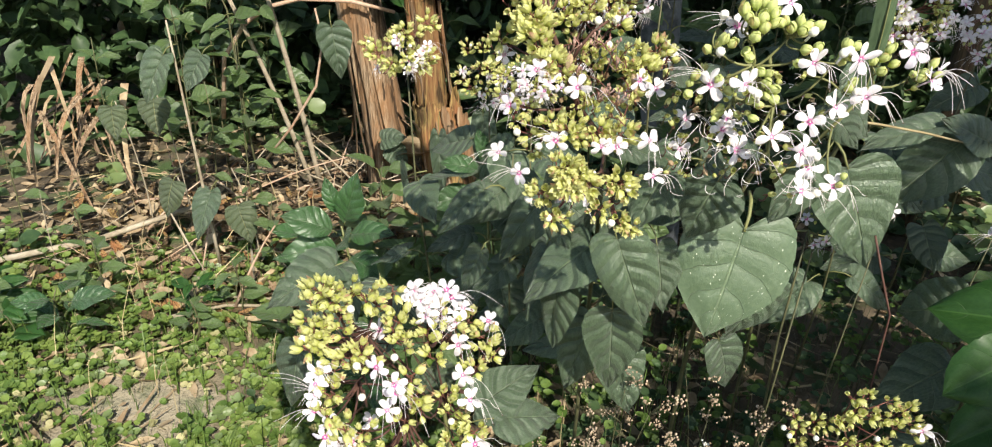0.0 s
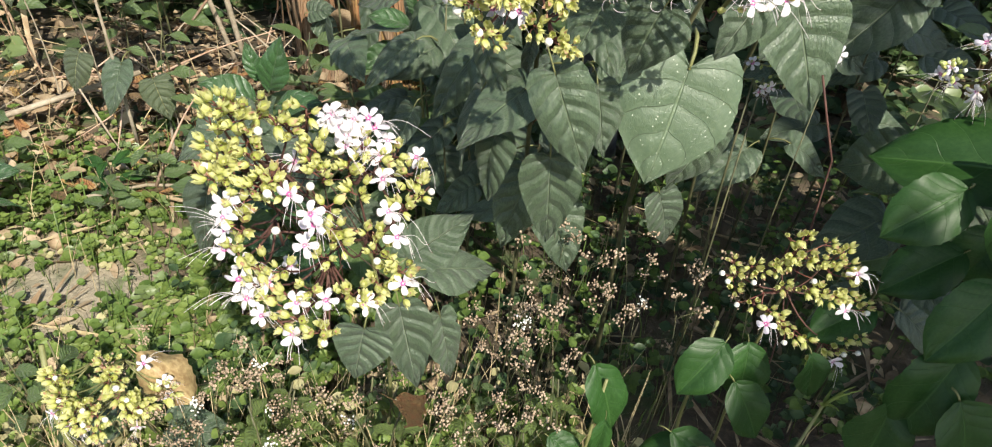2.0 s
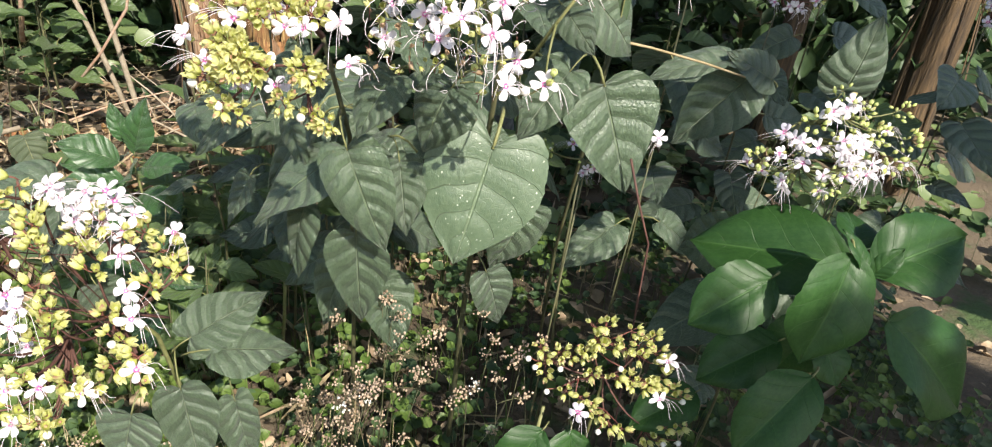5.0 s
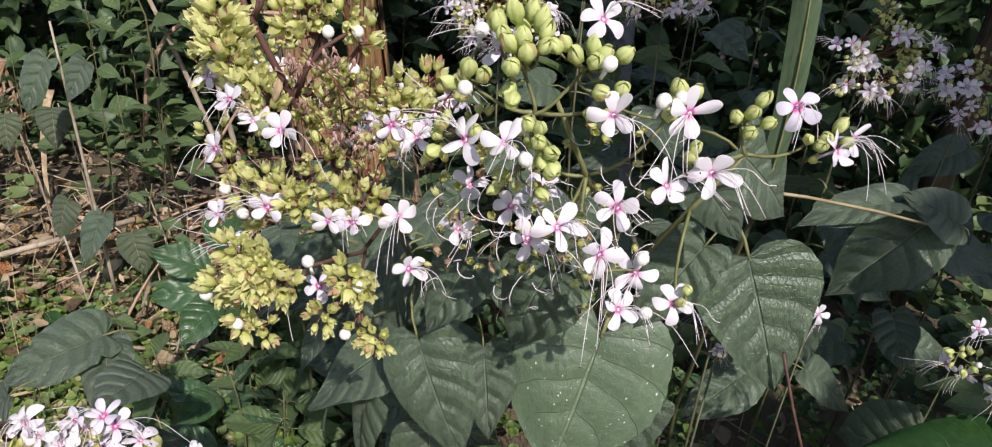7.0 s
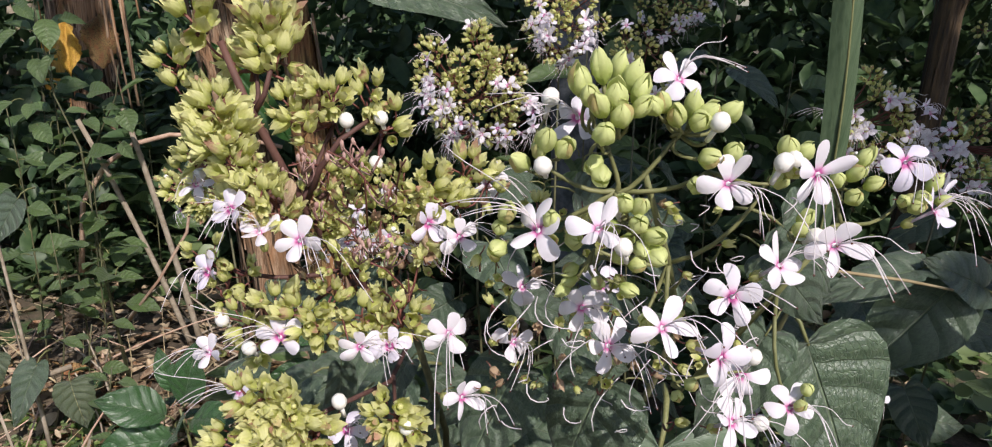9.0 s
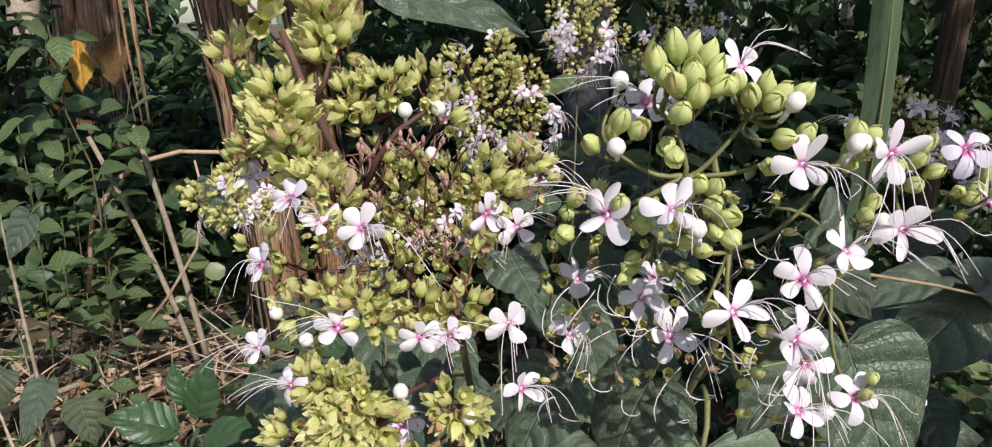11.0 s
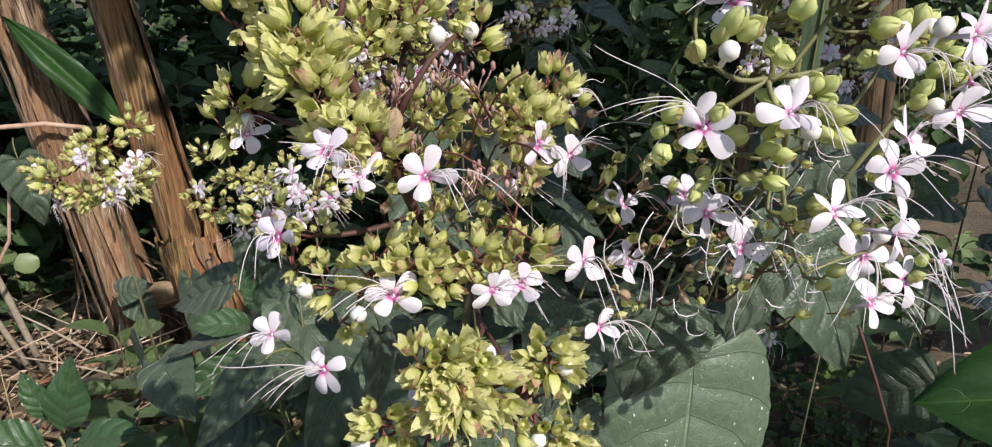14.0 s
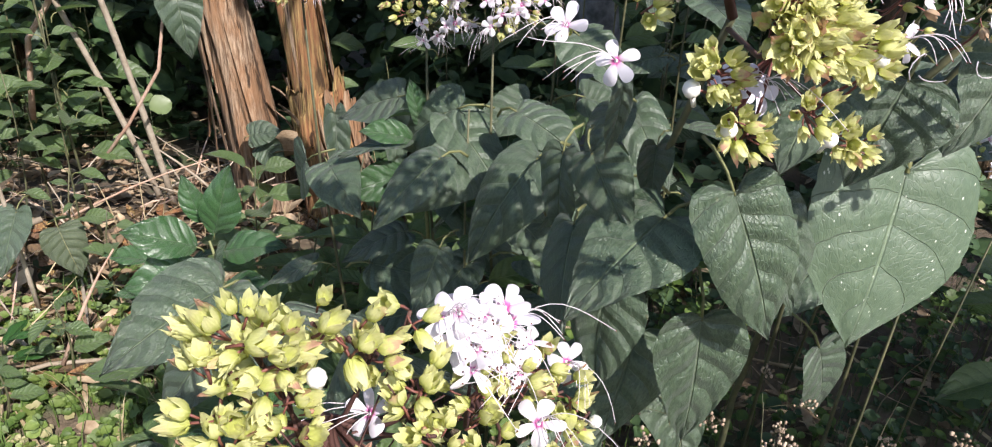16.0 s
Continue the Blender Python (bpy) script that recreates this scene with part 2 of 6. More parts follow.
M_STRAW = plain_material("straw", (0.34, 0.26, 0.14), (0.56, 0.46, 0.28), 30.0, 0.7, 0.05, 0.4, 0.001, 0.55)
M_SEED = plain_material("seed_head", (0.34, 0.24, 0.16), (0.58, 0.46, 0.35), 120.0, 0.8, 0.05, 0.5, 0.001, 0.6)
M_STRAP = plain_material("strap_leaf", (0.065, 0.105, 0.055), (0.105, 0.155, 0.085), 16.0, 0.45, 0.2, 0.4, 0.002, 0.1, (14.0, 14.0, 0.6))
M_YELLOW = plain_material("yellow_leaf", (0.32, 0.21, 0.10), (0.60, 0.46, 0.24), 11.0, 0.5, 0.25, 0.5, 0.004, 0.2)
M_AMBER = plain_material("amber_sheath", (0.42, 0.20, 0.03), (0.70, 0.44, 0.08), 14.0, 0.5, 0.3, 0.5, 0.004, 0.2, (6.0, 6.0, 0.6))
# sheath brown darkened to carry the far stems' shade; also a dark litter tone
M_SHADESHEATH = plain_material("shade_darkened_sheath", (0.035, 0.024, 0.015), (0.15, 0.095, 0.045), 16.0, 0.75, 0.0, 0.9, 0.01, 0.4, (5.0, 5.0, 0.5))
M_HERB = plain_material("herb_leaf", (0.085, 0.152, 0.030), (0.170, 0.250, 0.064), 60.0, 0.5, 0.3, 0.3, 0.001, 0.6)

M_LIME = plain_material("lime_herb_leaf", (0.145, 0.225, 0.047), (0.26, 0.335, 0.095), 60.0, 0.5, 0.35, 0.3, 0.001, 0.5)
M_PALE = plain_material("pale_dry_leaf", (0.36, 0.33, 0.16), (0.54, 0.50, 0.28), 60.0, 0.6, 0.3, 0.3, 0.001, 0.5)
M_VEINED = leaf_material("veined_leaf", (0.050, 0.080, 0.034), (0.085, 0.115, 0.050), (0.34, 0.34, 0.14), 0.6, 0.2)

M_LIMELEAF = leaf_material("lime_leaf", (0.14, 0.22, 0.040), (0.22, 0.31, 0.065), (0.32, 0.39, 0.13), 0.5, 0.35)


def soil_material():
    m, t, b, links = nodes_of("soil")
    where = node(t, "ShaderNodeTexCoord").outputs["Object"]
    broad, fine = noise_of(t, 1.3, 5.0, 0.6, where), noise_of(t, 45.0, 6.0, 0.65, where)
    # soil tones kept dark to include the shade under the weeds
    body = mix(t, steps(t, broad, 0.38, 0.62), (0.05, 0.037, 0.024), (0.15, 0.115, 0.075))
    body = mix(t, steps(t, fine, 0.45, 0.75), body, (0.15, 0.11, 0.07))
    # bare dry patch keeps the lighter, unshaded soil colour
    spot = node(t, "ShaderNodeMapping")
    spot.inputs["Location"].default_value, spot.inputs["Scale"].default_value = (3.4, -7.0, 0), (3.4, 4.2, 0.0)
    links.new(where, spot.inputs["Vector"])
    far = node(t, "ShaderNodeVectorMath", op="LENGTH")
    links.new(spot.outputs[0], far.inputs[0])
    bare = maths(t, "MULTIPLY", steps(t, maths(t, "MULTIPLY_ADD", noise_of(t, 9.0, 4.0, 0.6, where), 0.8, far.outputs["Value"]), 1.6, 0.9), 0.9)
    body = mix(t, bare, body, (0.36, 0.31, 0.23))
    body = mix(t, steps(t, noise_of(t, 3.1, 4.0, 0.6, where), 0.52, 0.66), body, (0.05, 0.09, 0.025))
    links.new(body, b.inputs["Base Color"])
    b.inputs["Roughness"].default_value = 0.95
    bump(t, b, maths(t, "MULTIPLY_ADD", fine, 0.7, broad), 1.0, 0.02)
    return m


M_SOIL = soil_material()

# ---------- mesh helpers ----------
rnd = random.Random(7)


class Shape:
    """Gathers points, faces, face materials and face coordinates for one mesh."""

    def __init__(self):
        self.v, self.f, self.k, self.uv = [], [], [], []

    def grid(self, rows, k=0, uvs=None):
        """A sheet from rows of points."""
        n, c = len(self.v), len(rows[0])
        for r in rows:
            self.v += [tuple(p) for p in r]
        for i in range(len(rows) - 1):
            for j in range(c - 1):
                self.f.append((n + i * c + j, n + i * c + j + 1, n + (i + 1) * c + j + 1, n + (i + 1) * c + j))
                self.k.append(k)
                if uvs:
                    self.uv += [uvs[i][j], uvs[i][j + 1], uvs[i + 1][j + 1], uvs[i + 1][j]]
                else:
                    self.uv += [(0.5, 0.5)] * 4

    def tube(self, points, r0, r1=None, sides=5, k=0, uv=(0.5, 0.5), wobble=0.0):
        """A tapered stem along a line of points."""
        r1 = r0 if r1 is None else r1
        pts = [Vector(p) for p in points]
        n0 = len(self.v)
        side = None
        for i, p in enumerate(pts):
            d = (pts[min(i + 1, len(pts) - 1)] - pts[max(i - 1, 0)])
            d = d.normalized() if d.length > 1e-9 else Vector((0, 0, 1))
            if side is None:
                side = d.orthogonal().normalized()
            side = (side - d * side.dot(d)).normalized()
            other = d.cross(side)
            r = r0 + (r1 - r0) * i / max(1, len(pts) - 1)
            for s in range(sides):
                a = 2 * math.pi * s / sides
                rr = r * (1 + wobble * math.sin(3.1 * i + 2.3 * s))
                self.v.append(tuple(p + side * (math.cos(a) * rr) + other * (math.sin(a) * rr)))
        for i in range(len(pts) - 1):
            for s in range(sides):
                q = (s + 1) % sides
                self.f.append((n0 + i * sides + s, n0 + i * sides + q, n0 + (i + 1) * sides + q, n0 + (i + 1) * sides + s))
                self.k.append(k)
                self.uv += [uv] * 4
        for cap in (0, len(pts) - 1):
            ring = tuple(n0 + cap * sides + s for s in range(sides))
            self.f.append(ring if cap else ring[::-1])
            self.k.append(k)
            self.uv += [uv] * sides

    def ball(self, centre, r, k=0, rings=4, sides=7, squash=1.0, uv=(0.5, 0.9)):
        c = Vector(centre)
        rows = []
        for i in range(rings + 1):
            a = math.pi * i / rings
            rr = max(r * math.sin(a), r * 0.02)
            rows.append([c + Vector((rr * math.cos(2 * math.pi * s / sides), rr * math.sin(2 * math.pi * s / sides), r * squash * math.cos(a))) for s in range(sides + 1)])
        self.grid(rows, k, [[uv] * (sides + 1)] * (rings + 1))

    def add(self, other, m, k=None):
        """Another shape laid in at the pose m."""
        n = len(self.v)
        self.v += [tuple(m @ Vector(p)) for p in other.v]
        self.f += [tuple(i + n for i in face) for face in other.f]
        self.k += other.k if k is None else [k] * len(other.f)
        self.uv += other.uv

    def mesh(self, name, materials, smooth=True):
        me = bpy.data.meshes.new(name)
        me.from_pydata(self.v, [], self.f)
        for m in materials:
            me.materials.append(m)
        me.polygons.foreach_set("material_index", self.k)
        me.polygons.foreach_set("use_smooth", [smooth] * len(self.f))
        layer = me.uv_layers.new(name="UVMap")
        layer.data.foreach_set("uv", [c for p in self.uv for c in p])
        me.update()
        return me


def thing(name, place, label, category, group=""):
    """An empty at the base of a thing, which holds its parts."""
    ob = new(name)
    ob.empty_display_size = 0.05
    ob.location = place
    return tagged(ob, label, category, group)


def part(name, me, parent, m=None, label=""):
    """One mesh object under a thing or a part, at the pose m in the world."""
    ob = new(name, me)
    ob.parent = parent
    up, base = parent, Matrix.Identity(4)
    while up is not None:
        base = up.matrix_basis @ base
        up = up.parent
    ob.matrix_basis = base.inverted() @ (m if m is not None else Matrix.Identity(4))
    return tagged(ob, label)


def aim(place, along, facing, sx=1.0, sy=1.0, sz=1.0):
    """A pose whose y axis runs along a direction and whose z axis faces another as nearly as it can."""
    y = Vector(along).normalized()
    z = Vector(facing)
    z = z - y * z.dot(y)
    z = z.normalized() if z.length > 1e-6 else y.orthogonal().normalized()
    x = y.cross(z)
    r = Matrix((x * sx, y * sy, z * sz)).transposed().to_4x4()
    return Matrix.Translation(place) @ r


def jitter(v, amount, r=rnd):
    return Vector(v) + Vector((r.uniform(-amount, amount), r.uniform(-amount, amount), r.uniform(-amount, amount)))


def arc(a, b, sag=0.0, bend=(0, 0, 0), n=7):
    """Points from a to b, bowed by sag upwards and by bend."""
    a, b = Vector(a), Vector(b)
    out = []
    for i in range(n):
        s = i / (n - 1)
        w = 4 * s * (1 - s)
        out.append(a.lerp(b, s) + Vector((0, 0, sag * w)) + Vector(bend) * w)
    return out


# ---------- leaf, flower and calyx shapes ----------
OUTLINE = ((0.0, 0.0, 0.0), (0.05, 0.13, -0.075), (0.11, 0.27, -0.09), (0.18, 0.39, -0.045), (0.27, 0.47, 0.075), (0.37, 0.50, 0.20), (0.49, 0.475, 0.35), (0.61, 0.405, 0.51), (0.73, 0.305, 0.67), (0.84, 0.185, 0.81), (0.93, 0.075, 0.92), (1.0, 0.0, 1.0))
HEART = ((0.0, 0.0, 0.0), (0.04, 0.10, -0.13), (0.09, 0.21, -0.21), (0.15, 0.32, -0.19), (0.23, 0.43, -0.09), (0.33, 0.49, 0.06), (0.45, 0.495, 0.25), (0.57, 0.44, 0.44), (0.70, 0.335, 0.63), (0.82, 0.205, 0.79), (0.92, 0.085, 0.915), (1.0, 0.0, 1.0))
EGG = ((0.0, 0.0, 0.0), (0.06, 0.09, 0.01), (0.13, 0.20, 0.06), (0.22, 0.33, 0.14), (0.32, 0.43, 0.24), (0.43, 0.49, 0.35), (0.55, 0.50, 0.47), (0.66, 0.46, 0.60), (0.77, 0.365, 0.73), (0.87, 0.235, 0.85), (0.95, 0.09, 0.945), (1.0, 0.0, 1.0))


def leaf_shape(seed, heart=1.0, rows=20, half=5, droop=0.16, fold=0.10, wave=0.02, stalk=0.3, teeth=0.006, k_stalk=1, outline=OUTLINE, curl=0.0, bite=0.0):
    """A leaf of length 1 and width 1 along y: heart-shaped or tapered base, pointed tip, folded midrib, wavy toothed edge, stalk behind."""
    r = random.Random(seed)
    s = Shape()
    pa, pb, twist = r.uniform(0, 6), r.uniform(0, 6), r.uniform(-0.25, 0.25)
    skew = r.uniform(-0.06, 0.06)
    pts, uvs = [], []
    for i in range(rows + 1):
        v = i / rows
        for (s0, x0, y0), (s1, x1, y1) in zip(outline, outline[1:]):
            if s0 <= v <= s1:
                f = (v - s0) / (s1 - s0)
                ox, oy = x0 + (x1 - x0) * f, y0 + (y1 - y0) * f
        if oy < 0.1:
            oy = oy * heart if oy < 0 else oy
        row, ur = [], []
        for j in range(-half, half + 1):
            u = j / half
            au = abs(u)
            lobe = 1 + (0.06 * math.sin(9 * v + pa * (1 if u > 0 else 2)) + (teeth * 4 if i % 2 else 0)) * au ** 3
            x = u * ox * lobe * (1 + skew * (1 if u > 0 else -1))
            y = v + (oy - v) * au ** 1.3
            z = -droop * v * v + fold * au ** 0.8 * ox * 2 * (0.4 if v < 0.1 else 1.0) - curl * au ** 2.5 * ox * 2
            z += wave * math.sin(11 * v + pa + (2.2 if u > 0 else 0)) * au ** 2
            z += 0.010 * math.sin(5 * u + 4 * v + pb) + twist * u * ox * v
            if bite and au > 0.7 and abs(v - 0.3 - 0.4 * (u > 0)) < bite:
                x *= 0.82
            row.append((x, y, z))
            ur.append((u * 0.5 + 0.5, v))
        pts.append(row)
        uvs.append(ur)
    s.grid(pts, 0, uvs)
    if stalk:
        s.tube([(0, 0.02, -0.004), (0, -0.4 * stalk, -0.05 * stalk), (0, -0.8 * stalk, -0.35 * stalk), (0, -stalk, -0.8 * stalk)], 0.014, 0.018, 5, k_stalk, (0.5, 0.2))
    return s


LEAVES = [leaf_shape(s, 0.7 + 0.3 * (s % 3), droop=(0.05, 0.22, 0.12, 0.3)[s % 4], fold=(0.05, 0.16, 0.10)[s % 3], wave=0.012 + 0.01 * (s % 3), curl=(0.0, 0.14, 0.05)[s % 3], bite=0.03 if s == 5 else 0) for s in range(9)]
LEAF_MESH = [s.mesh("broad_leaf", [M_LEAF, M_GREENSTEM]) for s in LEAVES]
SPECK_MESH = leaf_shape(21, 1.0, 30, 8, 0.10, 0.05, 0.010, 0.3, 0.004, curl=0.06, outline=HEART).mesh("large_leaf", [M_SPECK, M_GREENSTEM])
BRIGHT_MESH = [leaf_shape(30 + s, 0.5, droop=0.22, fold=0.18, wave=0.03, stalk=0.12, outline=EGG, curl=0.1).mesh("bright_leaf", [M_BRIGHT, M_GREENSTEM]) for s in range(3)]
GLOSS_MESH = [leaf_shape(35 + s, 0.5, droop=0.2, fold=0.14, wave=0.025, stalk=0.15, outline=EGG, curl=0.05).mesh("glossy_leaf", [M_GLOSS, M_GREENSTEM]) for s in range(3)]
WEED_MESH = [leaf_shape(40 + s, 0.4, 12, 3, 0.16, 0.14, 0.02, 0.25, 0.012, outline=EGG).mesh("weed_leaf", [M_WEED, M_GREENSTEM]) for s in range(3)]

VEIN_MESH = [leaf_shape(46 + s, 0.6, 22, 5, 0.2, 0.10, 0.03, 0.2, 0.012, curl=0.12).mesh("veined_leaf", [M_VEINED, M_GREENSTEM]) for s in range(3)]

LIME_MESH = [leaf_shape(80 + s, 0.3, 10, 3, 0.25, 0.16, 0.05, 0.2, 0.02, outline=EGG).mesh("lime_leaf", [M_LIMELEAF, M_GREENSTEM]) for s in range(3)]


def flower_shape(seed):
    """A flower that faces +z, up is +y: five petals on a thin tube, set in a small calyx."""
    r = random.Random(seed)
    s = Shape()
    for base in (58, 122, 192, 348, 270):
        a = radians(base + r.uniform(-16, 16))
        length = 0.0168 * r.uniform(0.80, 1.12)
        wide = 0.0103 * r.uniform(0.82, 1.15)
        back, curl, tw, sway = r.uniform(-0.75, 0.85), r.uniform(0.1, 1.2), r.uniform(-0.9, 0.9), r.uniform(-0.16, 0.16)
        rows, uvs = [], []
        for i in range(8):
            v = (0.0, 0.2, 0.4, 0.6, 0.76, 0.89, 0.965, 1.0)[i]
            w = wide * 0.5 * (0.34, 0.54, 0.80, 0.98, 1.0, 0.86, 0.56, 0.16)[i]
            row, ur = [], []
            for j in range(-2, 3):
                u = j / 2
                rad = 0.0012 + length * v
                h = 0.0035 * math.sin(v * 2.2) - back * length * v * v * 0.6 - curl * abs(u) ** 2 * w * 0.5 + tw * u * w * v
                x, y = rad, u * w + sway * length * v * v
                row.append((x * math.cos(a) - y * math.sin(a), x * math.sin(a) + y * math.cos(a), h))
                ur.append((u * 0.5 + 0.5, v))
            rows.append(row)
            uvs.append(ur)
        s.grid(rows, 0, uvs)
    s.tube([(0, 0, 0.0005), (0, 0, -0.006), (0, -0.001, -0.017)], 0.0016, 0.0012, 6, 0, (0.5, 0.3))
    return s


def thread_shape(seed):
    """Four long stamens and a style that arch out of the throat and hang down."""
    r = random.Random(seed)
    s = Shape()
    swing, reach = r.uniform(-0.9, 0.9), r.uniform(0.6, 1.0)
    for q in range(5):
        side = (q - 2) * 0.20 + swing + r.uniform(-0.4, 0.4)
        long = r.uniform(0.036, 0.058)
        up, fall = reach * r.uniform(0.6, 1.1), r.uniform(0.25, 1.0)
        hook = r.uniform(-0.35, 0.75)
        pts = []
        for i in range(9):
            v = i / 8
            pts.append((long * (side * v * 0.75 + 0.10 * hook * math.sin(5 * v)), long * (-0.15 * v - 0.65 * fall * v * v + 0.16 * math.sin(math.pi * v) + hook * max(0, v - 0.6) ** 2 * 2), long * (0.75 * v * up + 0.12 * math.sin(3 * v))))
        s.tube(pts, 0.00033, 0.00027, 5, 0)
        s.ball(pts[-1], 0.0008, 1, 2, 4)
    return s


def calyx_shape(seed, opened, length=0.0172, wide=0.0064, stalk=0.012):
    """Five pointed, keeled sepals on a stalk along +z: shut like a lantern, or parted to a ragged tulip."""
    r = random.Random(seed)
    s = Shape()
    shut = opened < 0.08
    for q in range(5):
        a0 = 2 * math.pi * q / 5 + (0 if shut else r.uniform(-0.18, 0.18))
        o = opened * r.uniform(0.5, 1.6)
        long = length * r.uniform(0.80, 1.15)
        lean = 0.15 if shut else r.uniform(-0.35, 0.35)
        layer = 1.0 if q % 2 else 0.88
        rows, uvs = [], []
        for i in range(7):
            v = (0.0, 0.16, 0.34, 0.54, 0.74, 0.89, 1.0)[i]
            if shut:
                rad = wide * (0.32, 0.74, 1.0, 1.05, 0.90, 0.58, 0.14)[i] * (0.97, 1.0, 1.03)[q % 3]
                spread = (0.70, 0.70, 0.70, 0.70, 0.66, 0.56, 0.4)[i]
            else:
                rad = wide * layer * ((0.26, 0.80, 1.02, 1.0, 0.86, 0.74, 0.70)[i] + o * (0.0, 0.05, 0.2, 0.55, 1.1, 1.8, 2.6)[i])
                spread = (0.74, 0.82, 0.84, 0.76, 0.52, 0.27, 0.02)[i]
            zz = long * v * (1 - 0.30 * o * v)
            row, ur = [], []
            for u in (-1, -0.5, 0, 0.5, 1):
                crease = 0.93 + 0.17 * (1 - abs(u)) if shut else 1.07 - 0.13 * (1 - abs(u)) + (0.05 if abs(u) == 0.5 else 0)
                aa = a0 + u * spread + lean * v * v
                crumple = crease * (1 + r.uniform(-0.09, 0.09) * (0.55 if shut else 1.0))
                row.append((rad * crumple * math.cos(aa), rad * crumple * math.sin(aa), zz + r.uniform(-0.0005, 0.0005) * (1 if shut else 2.2)))
                ur.append((u * 0.5 + 0.5, v))
            rows.append(row)
            uvs.append(ur)
        s.grid(rows, 0, uvs)
    if opened > 0.18:
        s.ball((0, 0, length * 0.30), wide * 0.5, 0, 4, 6)
    s.tube([(0, 0, 0.001), (0.0006, 0, -stalk * 0.5), (0, 0.001, -stalk)], 0.0010, 0.0009, 4, 1)
    return s


FLOWERS = [flower_shape(s).mesh("flower", [M_PETAL]) for s in range(9)]
THREADS = [thread_shape(s + 50).mesh("stamen_tuft", [M_THREAD, M_REDSTEM]) for s in range(9)]
OPEN_CAL = [calyx_shape(s, (0.10, 0.15, 0.22, 0.09, 0.17, 0.28)[s], 0.0177, (0.0056, 0.0053, 0.0052, 0.0058, 0.0054, 0.0050)[s]) for s in range(6)]
SHUT_CAL = [calyx_shape(s + 9, 0.05, (0.0175, 0.0165, 0.0180, 0.0150)[s], (0.0050, 0.0052, 0.0046, 0.0048)[s], 0.009) for s in range(4)]
CALYX_MESH = [s.mesh("calyx", [M_CALYX, M_REDSTEM]) for s in OPEN_CAL]
DRY_MESH = [s.mesh("dry_calyx", [M_BRACT, M_REDSTEM]) for s in OPEN_CAL]
LANTERN_MESH = [s.mesh("lantern_calyx", [M_GREENCAL, M_GREENSTEM]) for s in SHUT_CAL]
BRACT_MESH = leaf_shape(71, 0.3, 10, 3, 0.3, 0.2, 0.05, 0.0, 0.01, outline=EGG, curl=0.3).mesh("bract", [M_BRACT])
bud_shape = Shape()
bud_shape.ball((0, 0, 0.013), 0.0048, 0, 6, 9, 1.12)
bud_shape.tube([(0, 0, 0.009), (0, 0, 0.0)], 0.0016, 0.0014, 5, 0)
BUD_MESH = bud_shape.mesh("bud", [M_BUD])

# ---------- plant builders ----------
def aim_z(place, out, up=(0, 0, 1), scale=1.0, turn=0.0):
    """A pose whose z axis points out, with y as nearly up as it can be."""
    z = Vector(out).normalized()
    y = Vector(up) - z * Vector(up).dot(z)
    y = y.normalized() if y.length > 1e-4 else z.orthogonal().normalized()
    x = y.cross(z)
    r = Matrix((x * scale, y * scale, z * scale)).transposed().to_4x4()
    return Matrix.Translation(place) @ r @ pose(0, 0, 0, 0, 0, turn)


def leaf(parent, base, tip, width, facing=(0, -0.66, 0.75), me=None, label=""):
    base, tip = Vector(base), Vector(tip)
    along = tip - base
    me = me or rnd.choice(LEAF_MESH)
    return part("leaf", me, parent, aim(base, along, facing, width, along.length, along.length), label)


def bloom(parent, place, out, size=1.0, twist=0.0, cup=True, threads=True):
    """One open flower with its stamens, and the calyx that its tube stands in."""
    k = rnd.randrange(9)
    m = aim_z(place, out, (0, 0, 1), size, twist)
    f = part("flower", FLOWERS[k], parent, m)
    if threads:
        part("stamen_tuft", THREADS[rnd.randrange(9)], f, m)
    if cup:
        part("calyx", rnd.choice(CALYX_MESH), parent, aim_z(m @ Vector((0, -0.001, -0.024)), jitter(out, 0.2), (0, 0, 1), size * 0.62))


REST = {}
COUNT = {}


def set_calyx(parent, shapes, meshes, m):
    """The first 290 calyces of a shrub are parts of their own, the rest one joined mesh."""
    COUNT[parent.name] = COUNT.get(parent.name, 0) + 1
    k = rnd.randrange(len(shapes))
    if COUNT[parent.name] <= 290:
        part("calyx", meshes[k], parent, m)
    else:
        REST.setdefault(parent.name, (parent, Shape(), meshes))[1].add(shapes[k], m)


def knot(parent, centre, radius, n, meshes, out=(0, -0.4, 0.5), size=1.0, buds=0, flat=0.8):
    """A knot of calyces that point away from its middle."""
    c, out = Vector(centre), Vector(out)
    shapes = OPEN_CAL if meshes is CALYX_MESH else SHUT_CAL
    for i in range(n):
        a = 2.399963 * i + rnd.uniform(-0.3, 0.3)
        h = 1 - 1.5 * (i + 0.5) / n
        q = math.sqrt(max(0.0, 1 - h * h))
        d = Vector((math.cos(a) * (0.45 + 0.55 * q), h * -0.25, math.sin(a) * (0.45 + 0.55 * q) + 0.12)) * 0.72 + out.normalized() * 0.55
        d = jitter(d, 0.38).normalized()
        at = c + Vector((q * math.cos(a), -abs(h) * 0.8, q * math.sin(a))) * radius * rnd.uniform(0.5, 1.0)
        set_calyx(parent, shapes, meshes, aim_z(at, d, (0, 0, 1), size * rnd.uniform(0.68, 1.08), rnd.uniform(0, 360)))
        if i < buds:
            part("bud", BUD_MESH, parent, aim_z(at + d * 0.002, d, (0, 0, 1), size * rnd.uniform(0.85, 1.1)))


